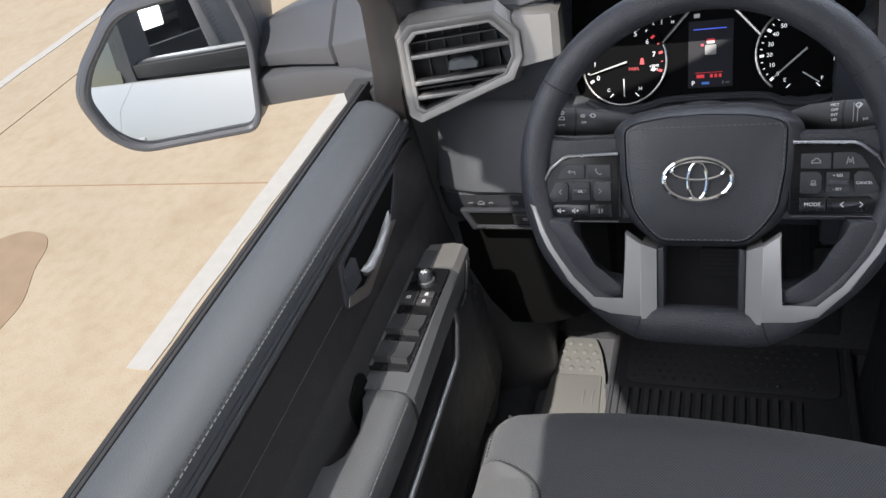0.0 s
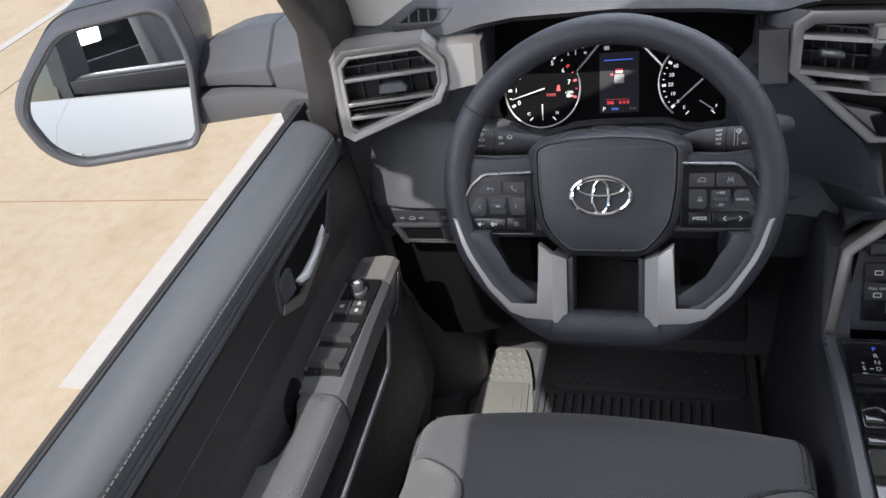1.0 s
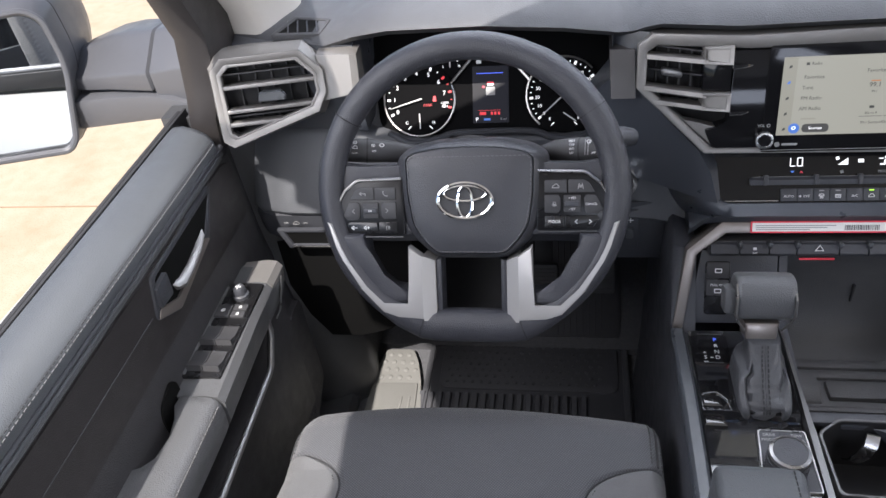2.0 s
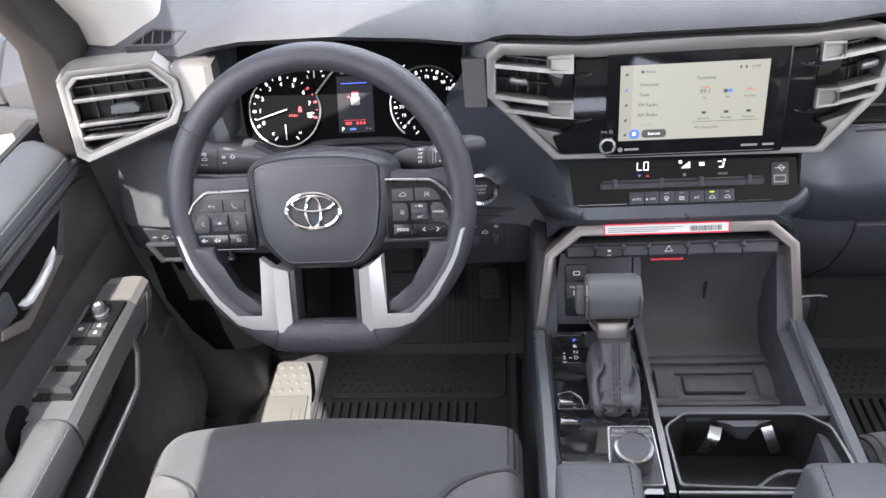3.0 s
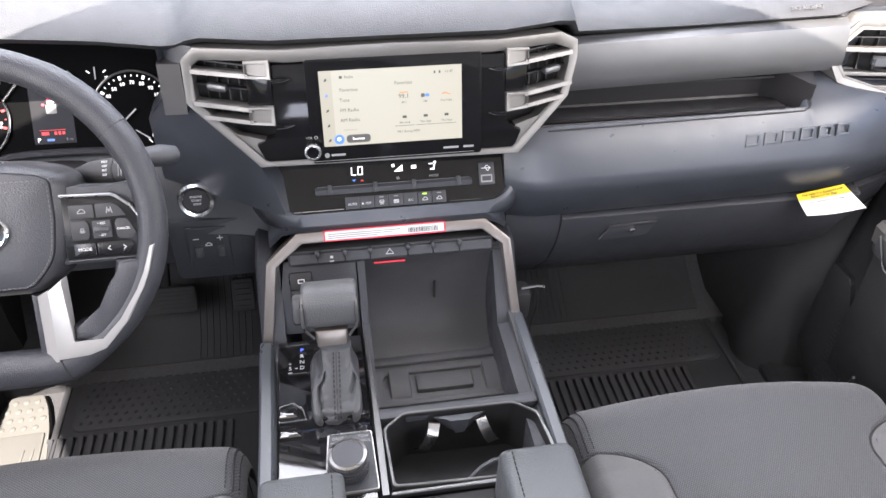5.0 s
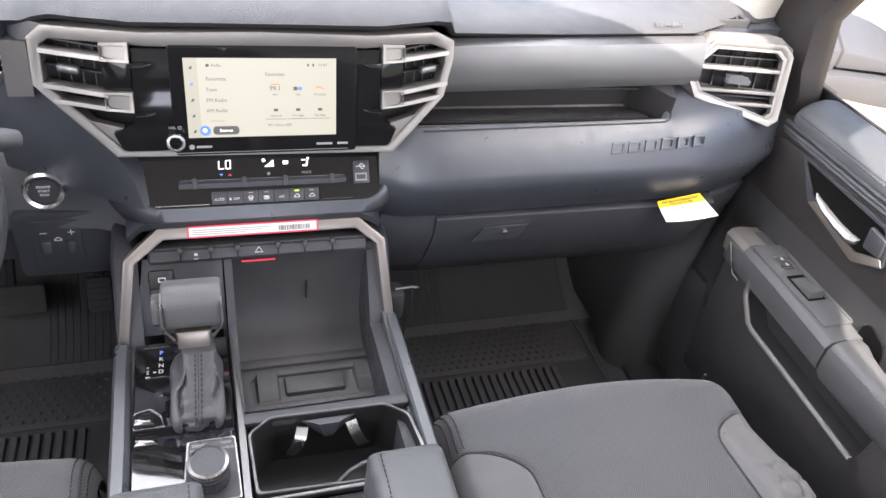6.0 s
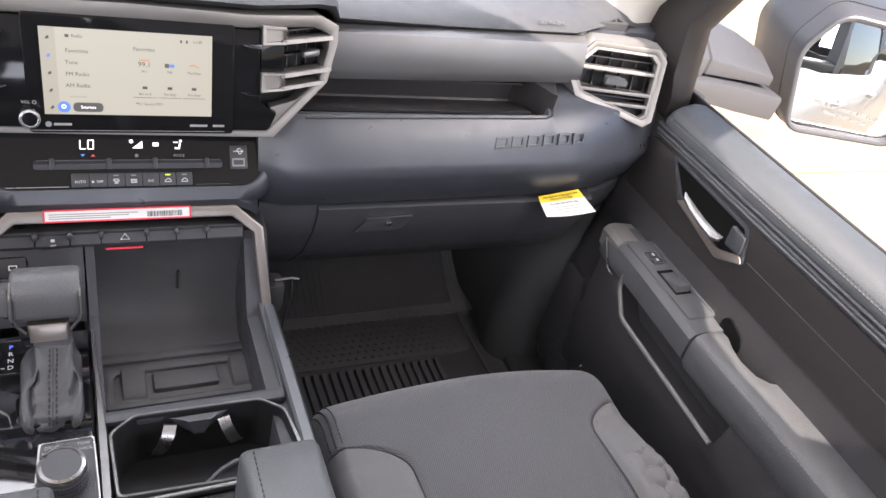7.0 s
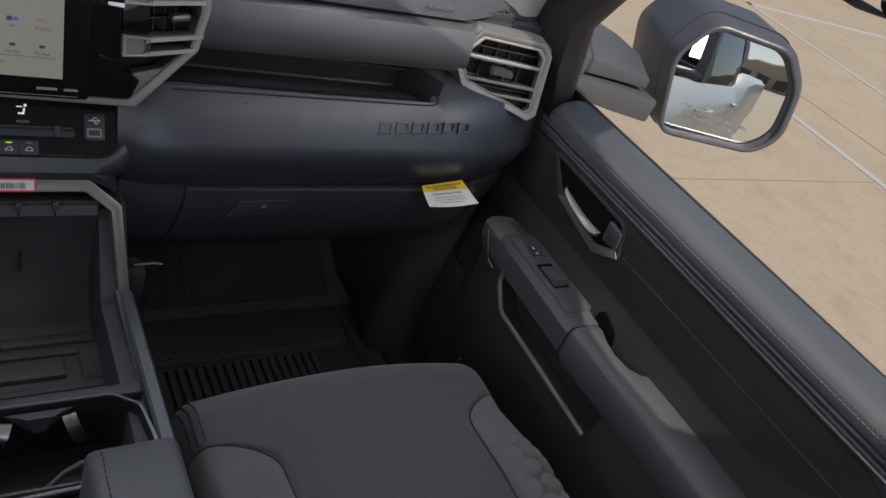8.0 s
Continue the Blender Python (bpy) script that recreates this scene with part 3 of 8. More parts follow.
    part("cargo_bed_side", bm, WHITEPAINT, None, "white painted cargo bed side", category="truck bed", angle=40)
bm = B()
box(bm, (-0.86, -2.05, 0.6), (0.86, -2.0, 1.30))
box(bm, (-0.80, -2.05, 1.72), (0.80, -2.0, 1.90))
part("wall_rear", bm, HARD, None, "dark rear cab wall", category="wall", kind="structure")
bm = B()
box(bm, (-0.80, -2.032, 1.302), (0.80, -2.026, 1.718))
part("window_2", bm, DARKGLASS, None, "dark tinted rear cab window", category="window", kind="structure")
bm = B()
# unseen roof outline, lobes added so sun and shade fall in place
half = [(0.0, -0.165), (0.20, -0.182), (0.356, -0.228), (0.44, -0.283), (0.505, -0.324), (0.585, -0.359), (0.70, -0.40), (0.875, -0.428), (0.775, -0.472), (0.74, -0.53), (0.722, -0.63), (0.716, -0.80), (0.680, -0.87), (0.672, -0.95), (0.68, -2.02)]
right = [p for p in half if p[1] > -0.99] + [(0.676, -1.055), (0.728, -1.085), (0.728, -2.02)]
left = [p for p in half if p[1] > -0.50] + [(0.770, -0.60), (0.765, -0.675), (0.716, -0.70)] + [p for p in half if p[1] < -0.75]
plate(bm, right + [(-x, y) for x, y in left[:0:-1]], Matrix(), 1.885, 1.893)
part("ceiling", bm, HEADLINER, None, "pale grey cab headliner, unseen edges cut to shape the sun", category="ceiling", kind="structure")
bm = B()
# unseen skin drawn in so its edge throws no further shade
skin = [(x * 0.92, y - 0.07 if y > -1.9 else y) for x, y in half]
plate(bm, skin + [(-x, y) for x, y in skin[:0:-1]], Matrix(), 1.893, 1.955, 0.02)
part("roof", bm, WHITEPAINT, None, "white painted cab roof", category="roof", kind="structure")
bm = B()
box(bm, (-0.67, -2.0, 1.87), (-0.63, -0.62, 1.886))
box(bm, (0.63, -2.0, 1.87), (0.67, -0.62, 1.886))
part("roof_rail", bm, HEADLINER, None, "grey roof rail trim", category="trim", kind="structure")
bm = B()
loft(bm, [[(x, 0.78, 1.375), (x, 0.783, 1.38), (x, -0.195, 1.90), (x, -0.20, 1.895)] for x in (-0.80, 0.80)])
WS = part("window_1", bm, GLASS, None, "clear sloping windshield glass", category="windshield", kind="structure")
WS.visible_shadow = False
bm = B()
loft(bm, [[(x, 0.72, 1.35), (x, 0.90, 1.36), (x, 1.3, 1.345), (x, 1.9, 1.28), (x, 2.0, 1.1), (x, 0.8, 1.1)] for x in (-0.92, -0.5, 0.5, 0.92)])
part("hood", bm, WHITEPAINT, None, "white painted truck hood beyond the windshield", category="truck hood", angle=50)
bm = B()
thick(bm, [[(x, 0.66, 1.385), (x, 0.72, 1.372), (x, 0.80, 1.362)] for x in (-0.84, 0.84)], 0.01)
part("cowl", bm, DARK, None, "black cowl strip under the windshield", category="trim", kind="structure")


# ---- dashboard ----
def section(pts, x):
    return [(x, y, z) for y, z in pts]


def build_dashboard():
    d = thing("dashboard", (0, 0.2, 0.95), "charcoal soft-touch truck dashboard with grey metallic panels", "dashboard")
    # top pad with its brow over the instruments and over the middle trim
    rows = ((-0.86, 0.130, 1.372), (-0.72, 0.105, 1.385), (-0.645, 0.082, 1.383), (-0.60, 0.068, 1.399), (-0.55, 0.058, 1.409), (-0.43, 0.055, 1.410),
            (-0.33, 0.058, 1.401), (-0.265, 0.060, 1.391), (-0.246, 0.056, 1.393), (-0.232, 0.046, 1.402), (-0.215, 0.036, 1.409), (-0.135, 0.010, 1.413), (0.0, 0.008, 1.414), (0.135, 0.010, 1.413),
            (0.212, 0.038, 1.409), (0.234, 0.048, 1.404), (0.246, 0.062, 1.384), (0.40, 0.070, 1.381), (0.61, 0.068, 1.387), (0.70, 0.105, 1.391), (0.86, 0.130, 1.375))
    rings = []
    for x, yf, zf in rows:
        top = zf + (0.030 if -0.6 < x < 0.24 else 0.022)
        rings.append(section(((yf + 0.10, zf - 0.030), (yf + 0.012, zf - 0.010), (yf, zf), (yf + 0.012, zf + 0.010), (yf + 0.05, top - 0.006), (yf + 0.11, top),
                              (yf + 0.20, top + 0.004), (0.45, 1.425), (0.66, 1.395), (0.70, 1.34), (0.40, 1.33)), x))
    part("top_pad", loft(B(), rings), TOPPAD, d, "pale grey grained top pad", 40)
    # grey metallic panel in front of the passenger
    prof = ((0.100, 1.366), (0.072, 1.372), (0.060, 1.366), (0.052, 1.345), (0.0485, 1.322), (0.0485, 1.314), (0.052, 1.306), (0.064, 1.301), (0.10, 1.301))
    part("upper_panel", loft(B(), [section([(y, z + (x - 0.245) * 0.024) for y, z in prof], x) for x in (0.236, 0.30, 0.42, 0.54, 0.628)]), GREYPANEL, d, "satin grey metallic trim panel")
    # open shelf under it
    bm = B()
    thick(bm, [section(((0.066, 1.303), (0.084, 1.300), (0.083, 1.268), (0.078, 1.262), (0.07, 1.261), (0.02, 1.270), (0.006, 1.280)), x) for x in (0.16, 0.40, 0.60)], 0.003)
    loft(bm, [[(0.572, 0.012, z), (0.566, 0.018, z), (0.560, 0.034, z), (0.553, 0.048, z), (0.536, 0.082, z), (0.545, 0.10, z), (0.61, 0.10, z)] for z in (1.25, 1.314)])
    part("shelf", bm, SHELFBLACK, d, "black open storage shelf")
    bm = B()
    thick(bm, [section(((0.075, 1.2635), (0.026, 1.2735)), x) for x in (0.18, 0.548)], 0.004)
    part("shelf_mat", bm, SHELFBLACK, d)
    # lower pad over the passenger airbag, wrapping to the door and to the middle
    prof = ((0.014, 1.268), (0.0065, 1.2800), (0.002, 1.2815), (-0.0035, 1.2765), (-0.018, 1.250), (-0.0305, 1.224), (-0.0345, 1.213), (-0.0335, 1.203), (-0.024, 1.182), (-0.0095, 1.1485), (-0.002, 1.1435), (0.05, 1.143))
    rings = []
    for x in (0.145, 0.165, 0.19, 0.24, 0.34, 0.46, 0.54, 0.556, 0.564, 0.574, 0.590, 0.612, 0.64, 0.70, 0.76, 0.80, 0.835):
        bend = max(0, (x - 0.60) / 0.2) ** 2 * 0.055
        fall = max(0, (0.20 - x) / 0.055) ** 2 * 0.02
        lift = 0.006 * (x - 0.2) / 0.4
        up = ((0.120, 1.306), (0.085, 1.302), (0.048, 1.295), (0.004, 1.281)) if x > 0.568 else ()
        rings.append(section([(y + bend + fall, z + lift) for y, z in up + prof[len(up):]], x))
    lp = part("lower_pad", loft(B(), rings), SOFT, d, "charcoal grained airbag pad", 38)
    part("lip_line", tube(B(), smooth_line([(0.200, -0.0022, 1.2792), (0.38, -0.0022, 1.2819), (0.540, -0.0022, 1.2843), (0.558, -0.0015, 1.2860), (0.568, 0.004, 1.2890), (0.578, 0.030, 1.2985)], 5), 0.0011, 6), VOID, lp)
    # filled corners behind the end vents
    for s in (-1, 1):
        part("corner_block", loft(B(), [[(s * x, y, z) for y, z in ((0.078 + k, 1.255), (0.070 + k, 1.30), (0.082 + k, 1.382), (0.20, 1.40), (0.20, 1.25))] for x, k in ((0.606, 0.0), (0.70, 0.012), (0.78, 0.02), (0.86, 0.03))]), SOFT, d, "", 45)
    # embossed model badge, drawn as six plain raised strokes
    M = axes((0.4715, -0.0222, 1.2455), (1, 0, 0.062), (0, 0.50, 1))
    for i in range(6):
        x = i * 0.0262
        bar = [(x, 0.0), (x + 0.0205, 0.0), (x + 0.0235, 0.0165), (x + 0.0030, 0.0165)]
        hole = [(x + 0.0040, 0.0034), (x + 0.0174, 0.0034), (x + 0.0193, 0.0131), (x + 0.0060, 0.0131)]
        part("badge_bar", ring(B(), bar, hole, M, -0.002, 0.0012, 0.0005), SOFT, d, "embossed plain badge stroke")
    # airbag marking on the top pad
    text("SRS AIRBAG", axes((0.565, 0.0745, 1.3962), (1, 0, 0.03), (0, 1, 0.80)), 0.0088, STITCH, d, "marking", 0.0006)
    # glove box
    g = part("glove_box", loft(B(), [section(((0.05, 1.1405), (-0.001, 1.1405), (-0.0065, 1.1365), (-0.005, 1.12), (0.002, 1.09), (0.03, 1.03), (0.09, 0.96), (0.16, 0.93), (0.20, 0.96)), x) for x in (0.236, 0.27, 0.5, 0.60, 0.66, 0.70)]), HARD, d, "black glove box door", 40)
    part("end_panel", loft(B(), [section([(y + 0.003 + max(0, (x - 0.60) / 0.2) ** 2 * 0.055, z) for y, z in ((0.06, 1.1405), (-0.001, 1.1405), (-0.0065, 1.1365), (-0.005, 1.12), (0.002, 1.09), (0.03, 1.03), (0.09, 0.96), (0.16, 0.93), (0.20, 0.96))], x) for x in (0.702, 0.74, 0.78, 0.81, 0.835)]), HARD, d, "black end panel", 40)
    bm = B()
    Mg = axes((0.345, -0.0035, 1.106), (1, 0, 0.03), (0, 0.02, 1))
    plate(bm, rpoly([(-0.05, -0.013), (0.022, -0.013), (0.036, 0.008), (0.036, 0.013), (-0.036, 0.013), (-0.036, 0.006)], 0.004), Mg, 0.0, 0.0020, 0.0008)
    part("latch", bm, HARD, g, "black paddle latch")
    part("latch_edge", box(B(), (-0.036, 0.012, 0.003), (0.036, 0.0145, 0.0055), 0.0006, Mg), SATIN, g)
    part("lock", lathe(B(), ((0.0045, 0), (0.0045, 0.0055), (0.003, 0.006)), at(Mg, 0.0, 0.002), 16), CHROME, g)
    # panel left of the glove box, and an added black block for under-dash shade
    part("side_panel", loft(B(), [section(((0.06, 1.150), (0.0, 1.148), (-0.003, 1.12), (0.004, 1.09), (0.032, 1.03), (0.092, 0.96), (0.16, 0.932), (0.2, 0.96)), x) for x in (0.155, 0.19, 0.2352)]), HARD, d, "", 40)
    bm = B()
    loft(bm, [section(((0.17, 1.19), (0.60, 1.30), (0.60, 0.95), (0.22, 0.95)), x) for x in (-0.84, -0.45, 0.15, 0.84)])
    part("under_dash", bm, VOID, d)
    # panel below the instruments: knee pad that leans forward to its top
    rings = []
    for x, dy, dz in ((-0.835, 0.05, 0.010), (-0.80, 0.014, 0.010), (-0.75, 0.004, 0.012), (-0.66, 0.0, 0.010), (-0.625, 0.0, 0.004), (-0.59, 0.0, -0.008), (-0.56, 0.0, -0.018), (-0.45, 0.0, -0.018), (-0.34, 0.0, -0.018), (-0.27, -0.008, -0.018), (-0.21, -0.016, -0.018), (-0.165, -0.03, -0.018)):
        rings.append(section([(y + dy, z + dz * max(0.0, (z - 1.14) / 0.10)) for y, z in ((0.14, 1.240), (0.112, 1.243), (0.100, 1.238), (0.093, 1.228), (0.078, 1.196), (0.062, 1.162), (0.050, 1.136), (0.0475, 1.129), (0.052, 1.1225), (0.13, 1.1225))], x))
    part("knee_pad", loft(B(), rings), KNEE, d, "charcoal grained knee pad, sun put into its paler tone", 45)
    rings = []
    for x, dy in ((-0.835, 0.03), (-0.78, 0.008), (-0.6, 0.0), (-0.34, 0.0), (-0.2, -0.008), (-0.165, -0.02)):
        rings.append(section([(y + dy, z) for y, z in ((0.13, 1.1210), (0.058, 1.1210), (0.054, 1.116), (0.056, 1.085), (0.060, 1.066), (0.068, 1.060), (0.14, 1.02), (0.3, 1.0))], x))
    part("lower_panel", loft(B(), rings), HARD, d, "black lower panel", 40)
    # added dark panel that keeps the sun off the toe board
    part("sun_block_panel", loft(B(), [section(((0.085, 1.045), (0.080, zb + 0.06), (0.086, zb + 0.002), (0.107, zb), (0.16, 1.0)), x) for x, zb in ((-0.83, 0.82), (-0.70, 0.82), (-0.64, 0.84), (-0.575, 0.90))]), SHADEBLACK, d, "added black panel that blocks the footwell sun", 40)
    # recessed pocket with a bright lower edge, a small switch in it, printed symbols above
    M = axes((-0.715, 0.0545, 1.081), (1, 0, 0), (0, -0.06, 1))
    pk = part("switch_pocket", ring(B(), [(-0.052, -0.022), (0.068, -0.022), (0.068, 0.016), (-0.064, 0.016)], [(-0.044, -0.015), (0.062, -0.015), (0.062, 0.011), (-0.053, 0.011)], M, -0.002, 0.005, 0.001), HARD, d, "black switch pocket")
    part("pocket_floor", plate(B(), [(-0.046, -0.016), (0.064, -0.016), (0.064, 0.012), (-0.055, 0.012)], M, -0.001, 0.0012), SHADEBLACK, pk)
    part("bright_edge", box(B(), (-0.046, -0.0205, 0.003), (0.066, -0.0175, 0.0065), 0.0008, M), SATIN, pk, "thin satin edge strip")
    sw = part("switch", box(B(), (0.014, -0.012, 0.0), (0.046, 0.009, 0.0045), 0.0015, M), DARK, pk, "black dash switch")
    glyph("lamp", at(M, 0.033, -0.001, 0.0047), 0.0042, DIMINK, sw)
    Mk = axes((-0.715, 0.0540, 1.1075), (1, 0, 0), (0, 0.0, 1))
    text("OFF", at(Mk, -0.046, 0, 0.001), 0.0044, DIMINK, d)
    glyph("car", at(Mk, -0.030, 0.0, 0.001), 0.0055, DIMINK, d)
    text("ON", at(Mk, -0.015, 0, 0.001), 0.0044, DIMINK, d)
    glyph("lamp", at(Mk, 0.022, 0.0, 0.001), 0.0050, DIMINK, d)
    # trailer brake panel right of the wheel
    Mb = axes((-0.255, 0.0375, 1.106), (1, 0, 0), (0, 0.04, 1))
    part("panel_field", plate(B(), rpoly(rect(-0.050, -0.054, 0.085, 0.044), 0.010), Mb, -0.02, -0.0015, 0.002), HARD, d, "black panel below the start button")
    tb = part("control_panel", plate(B(), rpoly(rect(-0.028, -0.036, 0.028, 0.034), 0.004), Mb, -0.004, 0.001, 0.0005), HARD, d, "black trailer control panel")
    for x in (-0.014, 0.016):
        part("switch", box(B(), (x - 0.005, -0.014, 0.0), (x + 0.005, 0.003, 0.006), 0.002, Mb), PAD, tb)
    part("slide", rb(B(), -0.020, 0.002, 0.020, 0.0045, 0.0008, 0.0018, Mb), DARK, tb)
    bm = stroke(B(), ((-0.019, 0.0155), (-0.012, 0.0155)), 0.0012, at(Mb, 0, 0, 0.001))
    part("symbol", bm, WHITEINK, tb)
    bm = stroke(stroke(B(), ((0.013, 0.0155), (0.020, 0.0155)), 0.0012, at(Mb, 0, 0, 0.001)), ((0.0165, 0.012), (0.0165, 0.019)), 0.0012, at(Mb, 0, 0, 0.001))
    part("symbol", bm, WHITEINK, tb)
    glyph("car", at(Mb, 0.0, 0.006, 0.0018), 0.0045, WHITEINK, tb, 0.3)
    # defroster grilles, flush in both ends of the top pad
    for s in (-1, 1):
        Md = axes((s * 0.684, 0.120, 1.3955), (1, 0, 0), (0, 1, 0.16))
        gr = part("defroster_grille", ring(B(), rpoly([(s * x, y) for x, y in ((-0.040, 0.012), (-0.032, -0.025), (0.040, -0.022), (0.015, 0.024))], 0.004), rpoly([(s * x, y) for x, y in ((-0.034, 0.008), (-0.028, -0.019), (0.031, -0.017), (0.012, 0.018))], 0.003), Md, -0.012, 0.003, 0.001), DARK, d, "black defroster grille")
        part("grille_floor", plate(B(), rpoly([(s * x, y) for x, y in ((-0.036, 0.010), (-0.029, -0.021), (0.033, -0.019), (0.013, 0.020))], 0.003), Md, -0.006, 0.0012), SHADEBLACK, gr)
        for i in range(4):
            x = s * (-0.022 + i * 0.014)
            part("slat", loft(B(), [[Md @ Vector((x + dx + q, y, h)) for q, h in ((-0.0012, 0.0), (0.0012, 0.0), (0.0022, 0.0028), (0.0004, 0.0028))] for dx, y in ((-0.004 * s, -0.017), (0.004 * s, 0.009 + 0.002 * i))]), HARD, gr)
    # low tray in the middle of the top pad
    tr = part("top_tray", ring(B(), rpoly([(-0.150, 0.075), (0.140, 0.075), (0.165, 0.17), (-0.175, 0.17)], 0.010), rpoly([(-0.140, 0.082), (0.130, 0.082), (0.153, 0.162), (-0.163, 0.162)], 0.008), Matrix(), 1.436, 1.4475, 0.002), TOPPAD, d, "grey rim of a shallow top tray")
    part("tray_floor", plate(B(), rpoly([(-0.142, 0.080), (0.132, 0.080), (0.155, 0.164), (-0.165, 0.164)], 0.008), Matrix(), 1.436, 1.4452), DARK, tr)
    # small pads beside the instruments: satin bridges
    bm = B()
    loft(bm, [[(-0.655, 0.088, 1.378), (-0.655, 0.070, 1.376), (-0.652, 0.052, 1.318), (-0.652, 0.09, 1.312)], [(-0.610, 0.086, 1.381), (-0.606, 0.060, 1.379), (-0.606, 0.046, 1.330), (-0.612, 0.09, 1.322)], [(-0.598, 0.090, 1.379), (-0.598, 0.066, 1.377), (-0.598, 0.054, 1.331), (-0.600, 0.09, 1.326)]])
    part("side_bezel", bm, SILVER, d, "satin silver corner bezel", 25)
    bm = B()
    loft(bm, [[(-0.273, 0.10, 1.370), (-0.273, 0.062, 1.368), (-0.271, 0.040, 1.312), (-0.271, 0.09, 1.308)], [(-0.246, 0.10, 1.374), (-0.244, 0.050, 1.372), (-0.242, 0.028, 1.318), (-0.244, 0.09, 1.31)]])
    part("side_bezel", bm, BEZELBROWN, d, "warm grey corner bezel", 25)
    return d


def rb(bm, x0, y0, x1, y1, lo, hi, M):
    return plate(bm, rpoly(rect(x0, y0, x1, y1), 0.0015), M, lo, hi)


DASH = build_dashboard()


# ---- middle of the dashboard ----
SL = radians(14.2)
UNIT = axes((0, -0.0055, 1.333), (1, 0, 0), (0, math.sin(SL), math.cos(SL)))   # plane of the screen glass


def bent(bm):
    """The face sweeps back on both sides of the screen."""
    for v in bm.verts:
        v.co.y += 0.40 * max(0.0, abs(v.co.x) - 0.135) + 0.10 * max(0.0, v.co.z - 1.37)
    return bm


def build_center_trim():
    d = thing("center_trim", (0, 0.0, 1.20), "satin silver hexagonal trim round the screen and vents", "dashboard trim")
    outer = [(-0.241, 0.047), (-0.225, 0.063), (-0.12, 0.070), (0.0, 0.072), (0.12, 0.070), (0.214, 0.063), (0.239, 0.049), (0.239, 0.028), (0.228, -0.018), (0.157, -0.074), (-0.162, -0.071), (-0.242, -0.004)]
    inner = [(-0.229, 0.041), (-0.219, 0.049), (-0.12, 0.055), (0.0, 0.056), (0.12, 0.055), (0.206, 0.050), (0.227, 0.040), (0.227, 0.024), (0.217, -0.013), (0.149, -0.064), (-0.154, -0.062), (-0.230, 0.001)]
    part("frame", bent(ring(B(), outer, inner, UNIT, -0.03, 0.010, 0.003, drop=0.005)), SILVER, d)
    part("backing", bent(plate(B(), inner, UNIT, -0.034, -0.024)), VOID, d, "black recess")
    for s in (-1, 1):
        part("corner_facet", bent(plate(B(), [(s * 0.216, -0.012), (s * 0.150, -0.063), (s * 0.152, -0.036), (s * 0.186, -0.034)], UNIT, -0.012, 0.006, 0.001)), SILVER, d)
    # soft shoulder between the trim and the instruments
    rings = []
    for z, xe in ((1.392, -0.226), (1.378, -0.240), (1.33, -0.243), (1.29, -0.20), (1.262, -0.166), (1.235, -0.150), (1.20, -0.140)):
        xl = -0.30 if z < 1.3 else -0.270
        ye = (z - 1.333) * 0.253 - 0.004 + 0.40 * max(0, -xe - 0.135)
        rings.append([(xe + 0.02, ye + 0.05, z), (xe, ye + 0.004, z), (xe - 0.012, ye + 0.010, z), (max(xe - 0.04, xl + 0.004), ye + 0.028, z), (xl, 0.075 if z < 1.3 else 0.064, z), (xl, 0.12, z)])
    part("shoulder", loft(B(), rings), SOFT, d, "charcoal grained shoulder", 60)
    return d


CENTER = build_center_trim()


